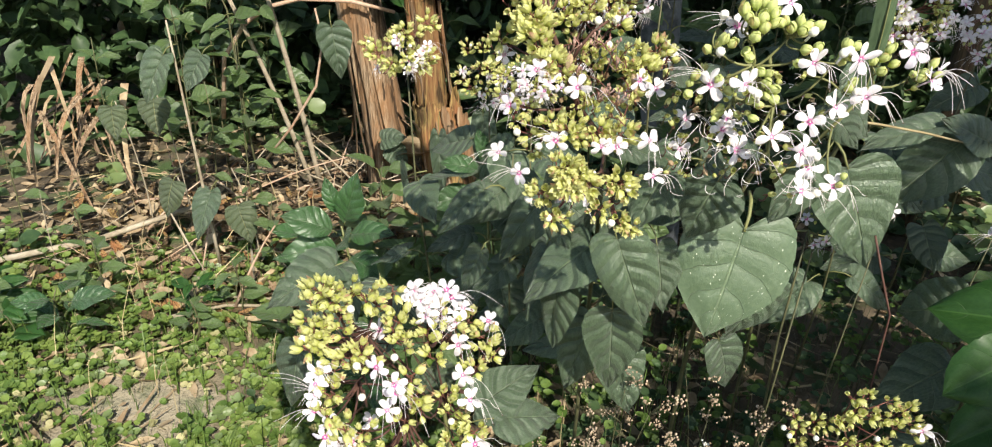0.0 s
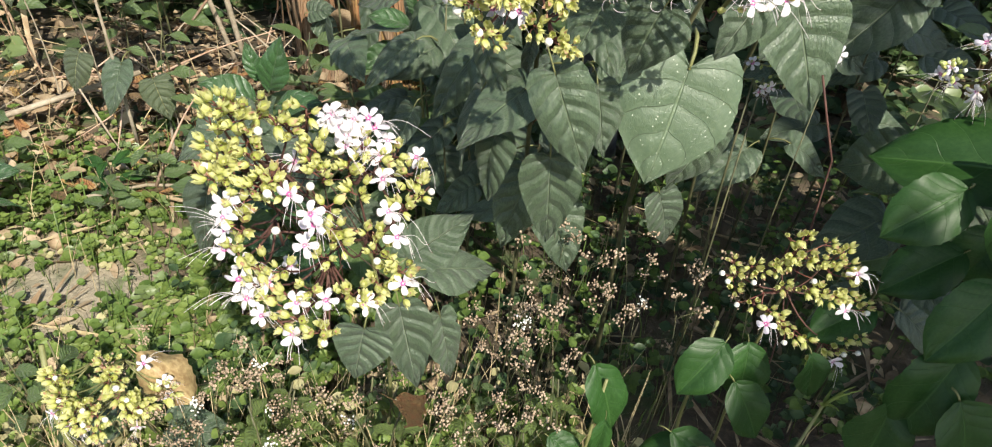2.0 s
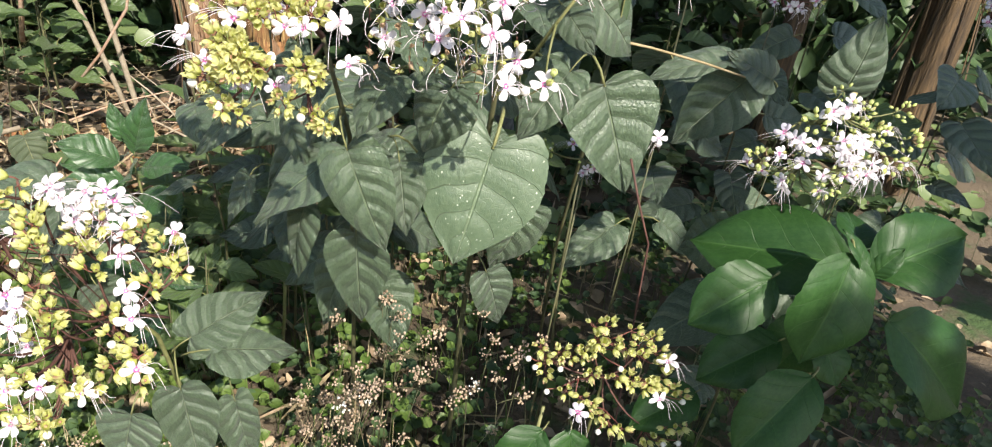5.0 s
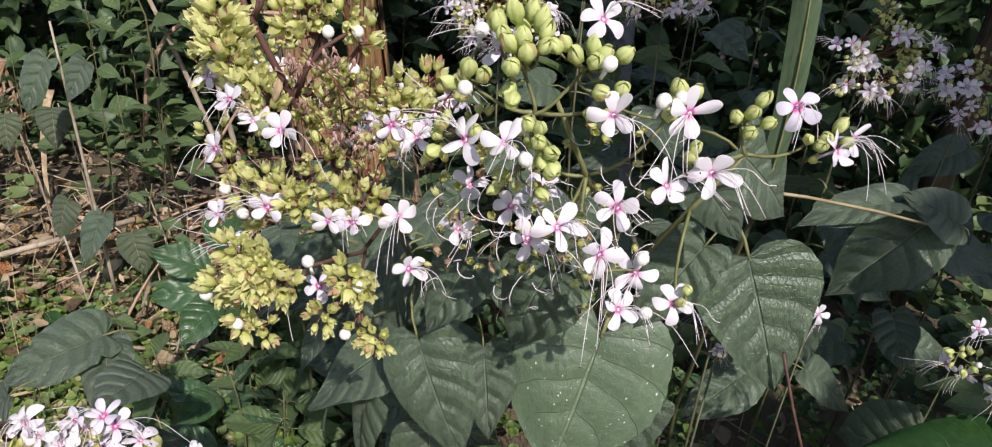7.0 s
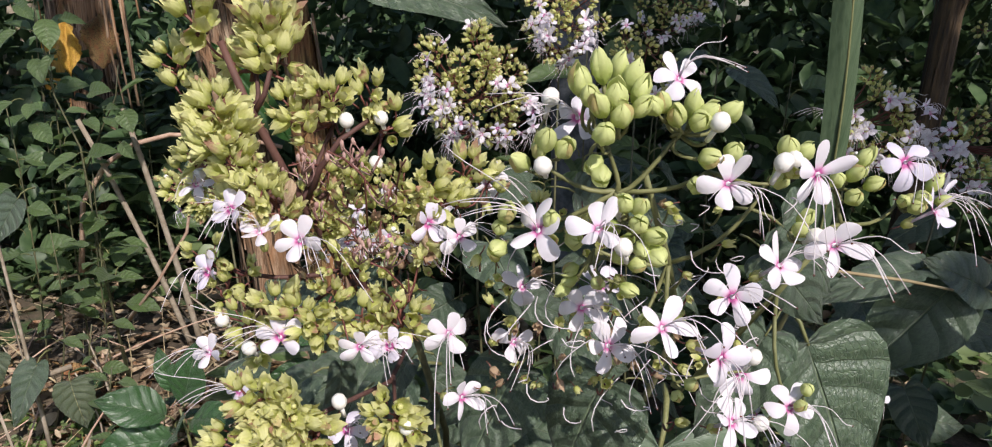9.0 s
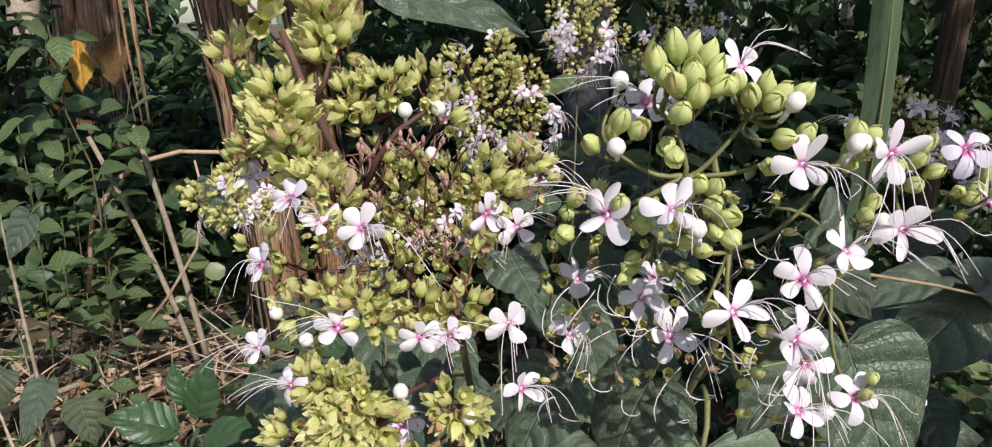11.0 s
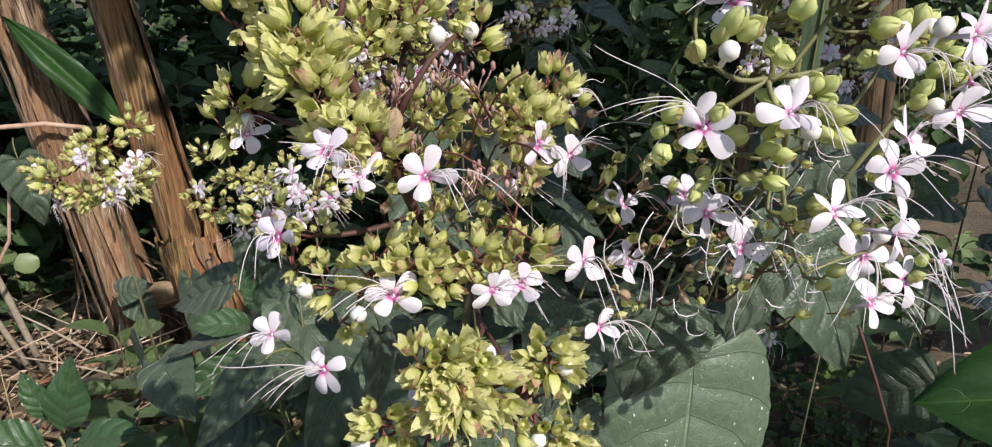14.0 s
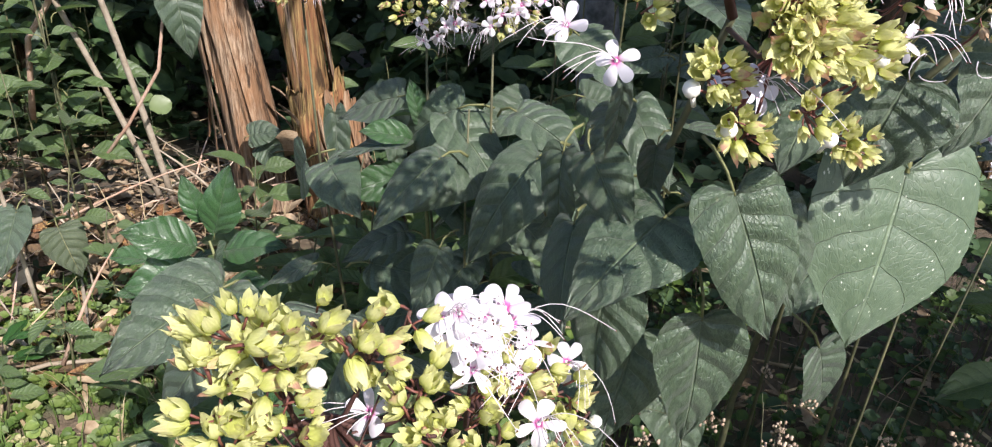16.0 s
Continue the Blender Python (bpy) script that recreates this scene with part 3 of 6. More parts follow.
def branches(parent, hub, ends, material, r0=0.0028, r1=0.0012, name="branch", sag=0.008):
    """The ribs of a flower head: from points of the axis out to each knot."""
    for e in ends:
        s = Shape()
        e = Vector(e)
        near = min(hub, key=lambda p: (Vector(p) - e).length + 0.5 * abs(e.z - 0.05 - p[2]))
        s.tube(arc(near, e, -sag * rnd.uniform(0.3, 1.5), (rnd.uniform(-.006, .006), rnd.uniform(-.006, .006), 0), 6), r0, r1, 5, 0)
        part(name, s.mesh(name, [material]), parent)


def stem(parent, points, r0, r1, material, name="stem"):
    s = Shape()
    s.tube(points, r0, r1, 8, 0, (0.5, 0.5), 0.06)
    return part(name, s.mesh(name, [material]), parent)


# ---------- the near shrub with red flower stalks ----------
red = thing("glory_bower_shrub", (0.22, 1.30, 0.0), "tall shrub with yellow-green calyces and white flowers on red stalks", "shrub", "glory bower shrubs")
AXIS = [(0.22, 1.30, 0.0), (0.22, 1.27, 0.5), (0.215, 1.18, 0.9), (0.195, 1.02, 1.10), (0.150, 0.975, 1.166), (0.128, 0.945, 1.225), (0.100, 0.932, 1.293), (0.086, 0.930, 1.335)]
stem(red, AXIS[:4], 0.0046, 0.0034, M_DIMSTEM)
stem(red, AXIS[3:], 0.0042, 0.0024, M_DRYRED)
stem(red, [(0.102, 0.935, 1.288), (0.111, 0.932, 1.302), (0.117, 0.936, 1.324)], 0.0022, 0.0015, M_DRYRED, "side_branch")
stem(red, [(0.130, 0.947, 1.222), (0.144, 0.934, 1.253), (0.158, 0.934, 1.272), (0.176, 0.942, 1.284)], 0.0024, 0.0015, M_DRYRED, "side_branch")
RED_TOP = [
    (0.075, 0.920, 1.345, 3, 1.5), (0.112, 0.945, 1.343, 7, 1.15), (0.117, 0.945, 1.327, 6, 1.1), (0.101, 0.955, 1.317, 4, 1), (0.051, 0.945, 1.321, 4, 0.9), (0.055, 0.950, 1.298, 3, 0.8),
    (0.081, 0.965, 1.316, 3, 0.9), (0.084, 0.917, 1.292, 7, 1.05), (0.089, 0.915, 1.276, 7, 1), (0.094, 0.915, 1.261, 5, 0.95), (0.076, 0.920, 1.280, 4, 0.95), (0.049, 0.970, 1.252, 5, 0.9),
    (0.040, 0.975, 1.236, 3, 0.8),
]
RED_MID = [
    (0.125, 0.950, 1.290, 5, 0.8), (0.142, 0.950, 1.295, 5, 0.8), (0.154, 0.940, 1.300, 4, 0.8), (0.176, 0.950, 1.298, 5, 0.8), (0.189, 0.950, 1.279, 4, 0.8), (0.129, 0.950, 1.276, 3, 0.8),
    (0.109, 0.915, 1.243, 7, 0.9), (0.120, 0.915, 1.229, 6, 0.9), (0.097, 0.920, 1.235, 4, 0.85), (0.215, 0.955, 1.237, 6, 0.9), (0.225, 0.950, 1.228, 6, 0.9), (0.242, 0.965, 1.249, 5, 0.85),
    (0.255, 0.970, 1.233, 4, 0.85), (0.145, 0.965, 1.252, 4, 0.7), (0.211, 0.930, 1.204, 4, 0.7), (0.142, 0.950, 1.210, 4, 0.7),
]
RED_SKIRT = [
    (0.086, 0.930, 1.148, 5, 0.85), (0.115, 0.915, 1.161, 6, 0.85), (0.133, 0.905, 1.157, 6, 0.85), (0.145, 0.900, 1.153, 4, 0.85), (0.092, 0.930, 1.119, 3, 0.8), (0.174, 0.910, 1.155, 5, 0.85),
    (0.202, 0.905, 1.158, 6, 0.9), (0.182, 0.900, 1.149, 4, 0.85), (0.066, 0.945, 1.160, 3, 0.7), (0.146, 0.940, 1.158, 3, 0.7), (0.164, 0.940, 1.173, 3, 0.7), (0.057, 0.950, 1.186, 4, 0.7),
    (0.083, 0.950, 1.172, 3, 0.7),
]
RED_APRON = [
    (0.130, 0.822, 1.143, 11, 0.8), (0.145, 0.820, 1.136, 10, 0.8), (0.137, 0.820, 1.123, 10, 0.8), (0.127, 0.830, 1.129, 6, 0.8), (0.156, 0.825, 1.119, 6, 0.8), (0.199, 0.860, 1.111, 7, 0.76),
    (0.208, 0.860, 1.100, 4, 0.72), (0.104, 0.840, 1.102, 7, 0.76), (0.118, 0.840, 1.074, 5, 0.72), (0.130, 0.845, 1.064, 4, 0.68), (0.176, 0.860, 1.073, 5, 0.68), (0.203, 0.870, 1.056, 4, 0.68),
    (0.218, 0.870, 1.048, 5, 0.68),
]
RED_BUDS = [
    (0.163, 0.935, 1.283), (0.186, 0.945, 1.285), (0.184, 0.950, 1.252), (0.075, 0.930, 1.145), (0.048, 0.965, 1.239), (0.167, 0.860, 1.117), (0.102, 0.900, 1.139), (0.095, 0.840, 1.092),
    (0.117, 0.840, 1.070), (0.193, 0.865, 1.054), (0.210, 0.855, 1.105),
]
RED_KNOTS = RED_TOP + RED_MID + RED_SKIRT + RED_APRON
for x, y, z, n, size in RED_KNOTS:
    apron = z < 1.145 and y < 0.88
    out = (1.6 * (x - 0.15), -0.9, 0.25) if apron else (1.6 * (x - 0.15), -0.40, 0.5 + 2.0 * (z - 1.2))
    knot(red, (x, y, z), 0.004 + (0.0032 if apron else 0.0042) * math.sqrt(n), int(n * 1.6), CALYX_MESH, out, size * (1.1 if apron else 1.0))
for p in RED_BUDS:
    part("bud", BUD_MESH, red, aim_z(Vector(p) - Vector((0, -0.004, 0.010)), jitter((0, -0.5, 0.7), 0.3), (0, 0, 1), 1.05))
stem(red, [(0.196, 1.03, 1.09), (0.185, 0.95, 1.085), (0.152, 0.872, 1.105)], 0.0022, 0.0016, M_DRYRED, "side_branch")
stem(red, [(0.187, 0.955, 1.086), (0.195, 0.90, 1.070)], 0.0016, 0.0012, M_DRYRED, "side_branch")
low_ends = [k[:3] for k in RED_APRON] + [p for p in RED_BUDS if p[1] < 0.88]
branches(red, [(0.152, 0.872, 1.105), (0.195, 0.90, 1.070), (0.185, 0.95, 1.085)], low_ends, M_REDSTEM, 0.0012, 0.0008)
RED_HUBS = [(0.100, 0.950, 1.318), (0.082, 0.940, 1.270), (0.060, 0.965, 1.245), (0.112, 0.935, 1.228), (0.150, 0.962, 1.280), (0.182, 0.962, 1.272), (0.226, 0.968, 1.222), (0.112, 0.938, 1.145), (0.188, 0.930, 1.142), (0.070, 0.960, 1.170)]
branches(red, AXIS[3:], RED_HUBS, M_DRYRED, 0.0022, 0.0015)
branches(red, RED_HUBS, [k[:3] for k in RED_TOP + RED_MID + RED_SKIRT] + [p for p in RED_BUDS if p[1] >= 0.88], M_REDSTEM, 0.0011, 0.0008)
RED_FLOWERS = [
    (0.093, 0.902, 1.232), (0.109, 0.905, 1.216), (0.141, 0.880, 1.219), (0.061, 0.938, 1.176), (0.120, 0.897, 1.146), (0.175, 0.882, 1.147), (0.194, 0.885, 1.146), (0.232, 0.884, 1.156),
    (0.276, 0.916, 1.135), (0.241, 0.882, 1.111), (0.077, 0.933, 1.086), (0.048, 0.958, 1.104), (0.217, 0.920, 1.219), (0.256, 0.972, 1.236), (0.282, 0.936, 1.168), (0.238, 0.920, 1.210),
    (0.128, 0.860, 1.090), (0.210, 0.960, 1.190), (0.160, 0.900, 1.075), (0.052, 0.955, 1.235),
]
for i, p in enumerate(RED_FLOWERS):
    side = (p[0] - 0.16) * 2.6
    bloom(red, p, jitter((side, -0.80, 0.34), 0.42), rnd.uniform(0.72, 0.90), rnd.uniform(-40, 40))
s = Shape()
for i in range(22):
    c = jitter((0.16, 0.95, 1.20), 0.05)
    s.tube(arc(c, c + jitter((0, -0.03, 0.015), 0.03), 0.006, (0, 0, 0), 4), 0.0009, 0.0007, 3)
for i in range(16):
    c = jitter((0.168, 0.945, 1.222), 0.036)
    for j in range(rnd.randrange(4, 7)):
        e = c + Vector((rnd.gauss(0, 0.006), rnd.gauss(-0.006, 0.005), rnd.uniform(0.008, 0.018)))
        s.tube(arc(c, e, 0.0, (rnd.gauss(0, 0.003), -0.002, 0), 4), 0.0007, 0.0006, 3, 1)
        s.ball(e, rnd.uniform(0.0010, 0.0017), 1, 3, 5, 1.8)
tagged(part("stalk_net", s.mesh("stalk_net", [M_REDSTEM, M_PINKSTALK]), red, None, "tangle of thin dark red flower stalks"), kind="stuff")
for i in range(80):
    c = Vector((0.165, 0.945, 1.205)) + Vector((rnd.uniform(-0.045, 0.06), rnd.uniform(-0.022, 0.03), rnd.uniform(-0.045, 0.03)))
    d = jitter((0, -0.5, 0.5), 0.6)
    part("dry_calyx", rnd.choice(DRY_MESH if i % 7 == 0 else CALYX_MESH), red, aim_z(c, d, (0, 0, 1), rnd.uniform(0.36, 0.66), rnd.uniform(0, 360)))
for i in range(46):
    c = Vector((0.176, 0.948, 1.232)) + Vector((rnd.uniform(-0.034, 0.036), rnd.uniform(-0.016, 0.02), rnd.uniform(-0.026, 0.022)))
    part("calyx", rnd.choice(CALYX_MESH), red, aim_z(c, jitter((0, -0.5, 0.6), 0.6), (0, 0, 1), rnd.uniform(0.40, 0.72), rnd.uniform(0, 360)))
# brown bracts in the middle of the head
for x, y, z in ((0.132, 0.905, 1.252), (0.21, 0.93, 1.225)):
    leaf(red, (x, y, z), jitter((x, y - 0.01, z - 0.020), 0.006), 0.010, jitter((0, -0.8, 0.5), 0.3), BRACT_MESH, "curled brown bract")

# ---------- the near shrub with green lantern calyces ----------
green = thing("glory_bower_shrub", (0.43, 1.32, 0.0), "shrub with plump green calyces, white buds and white flowers", "shrub", "glory bower shrubs")
GAXIS = [(0.43, 1.32, 0.0), (0.43, 1.29, 0.5), (0.43, 1.20, 0.9), (0.42, 1.02, 1.10), (0.375, 0.90, 1.20), (0.345, 0.855, 1.27)]
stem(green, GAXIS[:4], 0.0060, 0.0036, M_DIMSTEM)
stem(green, GAXIS[3:], 0.0030, 0.0018, M_GREENSTEM)
GARM = [(0.430, 1.00, 1.06), (0.47, 0.95, 1.16), (0.50, 0.93, 1.22)]
stem(green, GARM, 0.0028, 0.0017, M_GREENSTEM)
LANTERN_TOP = [
    (0.303, 0.830, 1.323, 1.15), (0.313, 0.830, 1.330, 1.1), (0.324, 0.840, 1.329, 1), (0.330, 0.835, 1.325, 1.1), (0.312, 0.820, 1.312, 1.15), (0.320, 0.820, 1.317, 1.1),
    (0.323, 0.820, 1.308, 1.1), (0.334, 0.830, 1.319, 1), (0.334, 0.825, 1.311, 1), (0.314, 0.815, 1.299, 1.15), (0.346, 0.830, 1.313, 0.9), (0.354, 0.830, 1.306, 1), (0.365, 0.840, 1.310, 1),
    (0.340, 0.825, 1.312, 0.9), (0.307, 0.825, 1.317, 1), (0.367, 0.830, 1.304, 1.1), (0.373, 0.835, 1.308, 1.1), (0.386, 0.840, 1.308, 1.1),
]
LANTERN_LEFT = [
    (0.286, 0.830, 1.292, 1.15), (0.296, 0.830, 1.288, 1), (0.283, 0.835, 1.286, 0.9), (0.273, 0.840, 1.278, 1), (0.316, 0.830, 1.274, 1), (0.313, 0.835, 1.279, 0.9), (0.336, 0.820, 1.259, 0.95),
    (0.336, 0.820, 1.250, 0.95), (0.345, 0.820, 1.243, 1.05), (0.347, 0.820, 1.232, 1.05), (0.328, 0.820, 1.261, 0.85), (0.340, 0.825, 1.234, 0.9), (0.267, 0.850, 1.247, 1),
    (0.263, 0.855, 1.237, 0.9), (0.292, 0.845, 1.245, 1), (0.306, 0.850, 1.231, 1), (0.262, 0.850, 1.225, 1),
]
LANTERN_RIGHT = [
    (0.373, 0.825, 1.285, 1.1), (0.386, 0.830, 1.288, 1), (0.427, 0.860, 1.284, 1.1), (0.426, 0.860, 1.273, 1.1), (0.423, 0.855, 1.267, 1.1), (0.440, 0.865, 1.282, 1), (0.368, 0.830, 1.269, 1),
    (0.447, 0.870, 1.240, 1), (0.445, 0.870, 1.233, 0.9),
]
LANTERN_OUT = [
    (0.491, 0.905, 1.260, 1.1), (0.498, 0.910, 1.269, 1), (0.493, 0.905, 1.245, 1.1), (0.505, 0.905, 1.254, 1), (0.480, 0.905, 1.256, 0.9), (0.568, 0.955, 1.232, 1.1), (0.578, 0.960, 1.242, 1),
    (0.565, 0.955, 1.225, 1), (0.552, 0.950, 1.231, 0.9), (0.588, 0.960, 1.229, 0.9), (0.457, 0.862, 1.118, 0.8), (0.460, 0.862, 1.130, 0.8), (0.374, 0.850, 1.131, 0.8), (0.382, 0.850, 1.139, 0.8),
    (0.374, 0.860, 1.176, 0.85), (0.328, 0.830, 1.259, 0.8), (0.344, 0.830, 1.240, 0.8),
]
GREEN_BUDS = [
    (0.285, 0.830, 1.278), (0.375, 0.825, 1.303), (0.429, 0.855, 1.278), (0.290, 0.860, 1.310), (0.329, 0.820, 1.236), (0.452, 0.865, 1.230), (0.325, 0.830, 1.256), (0.422, 0.860, 1.152),
    (0.431, 0.860, 1.106), (0.413, 0.830, 1.281),
]
LANTERN_INNER = [
    (0.333, 0.862, 1.246, 0.85), (0.330, 0.862, 1.235, 0.9), (0.339, 0.862, 1.227, 0.9), (0.346, 0.862, 1.212, 0.85), (0.335, 0.862, 1.217, 0.9), (0.309, 0.885, 1.200, 0.8), (0.304, 0.885, 1.186, 0.85),
    (0.323, 0.862, 1.200, 0.8), (0.342, 0.862, 1.196, 0.85), (0.354, 0.862, 1.176, 0.85), (0.372, 0.862, 1.180, 0.85), (0.308, 0.885, 1.192, 0.8),
]
LANTERNS = LANTERN_INNER + LANTERN_TOP + LANTERN_LEFT + LANTERN_RIGHT + LANTERN_OUT
FORKS = [(0.325, 0.890, 1.212), (0.360, 0.890, 1.168), (0.320, 0.852, 1.290), (0.362, 0.852, 1.293), (0.286, 0.855, 1.275), (0.338, 0.848, 1.245), (0.268, 0.872, 1.232), (0.302, 0.870, 1.232), (0.380, 0.852, 1.272), (0.428, 0.882, 1.262), (0.447, 0.890, 1.225), (0.490, 0.928, 1.245), (0.565, 0.980, 1.222), (0.458, 0.885, 1.112), (0.378, 0.872, 1.128)]
for x, y, z, size in LANTERNS:
    fork = Vector(min(FORKS, key=lambda q: (Vector(q) - Vector((x, y, z))).length))
    d = jitter((Vector((x, y, z)) - fork).normalized() + Vector((0, -0.05, 0.35)), 0.22).normalized()
    at = Vector((x, y, z)) - d * 0.008 * size
    set_calyx(green, SHUT_CAL, LANTERN_MESH, aim_z(at, d, (0, 0, 1), size, rnd.uniform(0, 360)))
    branches(green, [tuple(fork)], [tuple(at - d * 0.006)], M_GREENSTEM, 0.0013, 0.0010, "flower_stalk", 0.003)
for p in GREEN_BUDS:
    d = jitter((0, -0.5, 0.6), 0.3).normalized()
    part("bud", BUD_MESH, green, aim_z(Vector(p) - d * 0.013, d, (0, 0, 1), 1.1))
    fork = min(FORKS, key=lambda q: (Vector(q) - Vector(p)).length)
    branches(green, [fork], [tuple(Vector(p) - d * 0.013)], M_GREENSTEM, 0.0013, 0.0010, "flower_stalk", 0.003)
branches(green, [(0.330, 0.860, 1.258)] + GAXIS[3:5] + GARM[1:], FORKS, M_GREENSTEM, 0.0018, 0.0012)
GREEN_FLOWERS = [
    (0.285, 0.848, 1.237), (0.314, 0.817, 1.248), (0.355, 0.827, 1.187), (0.385, 0.812, 1.176), (0.409, 0.848, 1.114), (0.452, 0.866, 1.114), (0.382, 0.822, 1.272), (0.430, 0.825, 1.277),
    (0.430, 0.858, 1.214), (0.458, 0.852, 1.229), (0.522, 0.905, 1.268), (0.600, 0.985, 1.225), (0.319, 0.895, 1.170), (0.373, 0.905, 1.318), (0.306, 0.860, 1.300), (0.342, 0.960, 1.160),
    (0.578, 0.955, 1.222), (0.394, 0.83, 1.205), (0.335, 0.880, 1.150), (0.420, 0.870, 1.135),
]
for i, p in enumerate(GREEN_FLOWERS):
    side = (p[0] - 0.36) * 3.0
    bloom(green, p, jitter((side, -0.80, 0.34), 0.42), rnd.uniform(0.86, 1.06), rnd.uniform(-40, 40))
s = Shape()
for i in range(64):
    c = Vector((rnd.uniform(0.26, 0.44), rnd.uniform(0.86, 0.93), rnd.uniform(1.09, 1.25)))
    turn, long, coil = rnd.uniform(0, 6.3), rnd.uniform(0.010, 0.024), rnd.uniform(1.5, 4.0)
    s.tube([c + Vector((math.cos(turn + coil * v) * long * (0.3 + 0.5 * v), -long * 0.5 * v, math.sin(turn + coil * v) * long * 0.5 - long * v * 0.8)) for v in (0, 0.17, 0.33, 0.5, 0.67, 0.83, 1)], 0.0005, 0.0004, 3)
for i in range(90):
    c = Vector((rnd.uniform(0.25, 0.42), rnd.uniform(0.875, 0.95), rnd.uniform(1.09, 1.24)))
    part("dry_calyx", rnd.choice(DRY_MESH if i % 5 == 0 else CALYX_MESH), green, aim_z(c, jitter((0, -0.6, 0.2), 0.7), (0, 0, 1), rnd.uniform(0.35, 0.6), rnd.uniform(0, 360)))
    if i % 2:
        t = Shape()
        t.tube(arc(c + Vector((0, 0.03, -0.02)), c, -0.006, (0, 0, 0), 5), 0.0010, 0.0007, 4)
        part("flower_stalk", t.mesh("flower_stalk", [M_GREENSTEM if i % 4 == 1 else M_REDSTEM]), green)
tagged(part("spent_stamen_tangle", s.mesh("spent_stamen_tangle", [M_THREAD]), green, None, "hanging spent white stamens"), kind="stuff")

# big leaves that hang below the two flower heads
leaf(green, (0.428, 1.072, 0.948), (0.384, 1.017, 0.775), 0.190, (0.0, -0.85, 0.40), SPECK_MESH, "very large heart-shaped leaf with pale specks")
leaf(red, (0.226, 1.024, 0.950), (0.282, 0.982, 0.806), 0.098, (-0.15, -0.8, 0.4), LEAF_MESH[1])
leaf(red, (0.296, 1.066, 0.918), (0.314, 1.026, 0.816), 0.074, (0.25, -0.8, 0.35), LEAF_MESH[4])
leaf(red, (0.238, 1.062, 0.796), (0.248, 1.060, 0.620), 0.096, (-0.05, -0.85, 0.4), LEAF_MESH[6])
leaf(green, (0.500, 1.12, 0.830), (0.455, 1.11, 0.700), 0.095, (0.2, -0.8, 0.4))
leaf(green, (0.585, 1.13, 1.035), (0.646, 1.100, 0.872), 0.145, (0.10, -0.80, 0.45), LEAF_MESH[0], "heart-shaped leaf folded along its midrib")
leaf(green, (0.555, 1.16, 1.15), (0.650, 1.18, 1.07), 0.115, (0.15, -0.75, 0.55))
leaf(green, (0.483, 1.01, 1.17), (0.533, 0.985, 1.118), 0.055, (-0.2, -0.7, 0.5))
leaf(green, (0.523, 1.085, 1.065), (0.455, 1.05, 0.972), 0.080, (-0.2, -0.8, 0.4))
leaf(red, (0.36, 1.02, 1.05), (0.315, 1.0, 0.965), 0.095, (-0.1, -0.5, 0.8))
leaf(red, (0.285, 1.02, 1.06), (0.235, 0.97, 1.00), 0.08, (-0.1, -0.45, 0.85))
leaf(red, (0.126, 1.06, 1.040), (0.124, 1.04, 0.972), 0.030, (0.4, -0.8, 0.3))
leaf(red, (0.005, 1.44, 0.830), (-0.099, 1.39, 0.768), 0.085, (-0.72, -0.46, 0.18))
leaf(red, (0.139, 1.42, 0.835), (0.018, 1.37, 0.722), 0.110, (-0.62, -0.52, 0.30))
leaf(red, (0.148, 1.32, 0.880), (0.133, 1.30, 0.762), 0.062, (-0.82, -0.46, 0.06))
leaf(red, (0.130, 1.14, 0.945), (0.160, 1.09, 0.872), 0.072, (-0.72, -0.52, 0.18))
leaf(red, (0.195, 1.09, 0.897), (0.086, 1.045, 0.822), 0.115, (-0.62, -0.46, 0.30))
leaf(red, (0.157, 1.12, 0.810), (0.120, 1.08, 0.705), 0.100, (-0.82, -0.52, 0.06))
leaf(red, (0.130, 1.18, 0.850), (0.085, 1.08, 0.765), 0.090, (-0.72, -0.46, 0.18))
leaf(red, (0.003, 1.42, 0.700), (-0.040, 1.38, 0.605), 0.078, (-0.62, -0.52, 0.30))
leaf(red, (0.205, 1.16, 0.945), (0.188, 1.12, 0.885), 0.055, (-0.82, -0.46, 0.06))
leaf(red, (0.173, 1.20, 0.975), (0.125, 1.15, 0.925), 0.060, (-0.72, -0.52, 0.18))
leaf(red, (0.22, 1.18, 0.70), (0.17, 1.12, 0.57), 0.10, (-0.1, -0.7, 0.6))
leaf(red, (0.27, 1.2, 0.62), (0.31, 1.15, 0.50), 0.10, (0.1, -0.7, 0.6))
leaf(green, (0.45, 1.16, 0.68), (0.50, 1.15, 0.56), 0.08, (0.1, -0.7, 0.6))
for i in range(6):
    a = rnd.uniform(0, 2 * math.pi)
    hub = Vector((0.30 + rnd.uniform(-0.14, 0.18), 1.38 + rnd.uniform(-0.05, 0.15), rnd.uniform(0.4, 0.98)))
    d = Vector((math.cos(a), 0.5 * math.sin(a) + 0.2, -0.45))
    leaf(red if i % 2 else green, hub + d * 0.05, hub + d * rnd.uniform(0.16, 0.22), rnd.uniform(0.08, 0.12), jitter((0, -0.4, 0.9), 0.3))

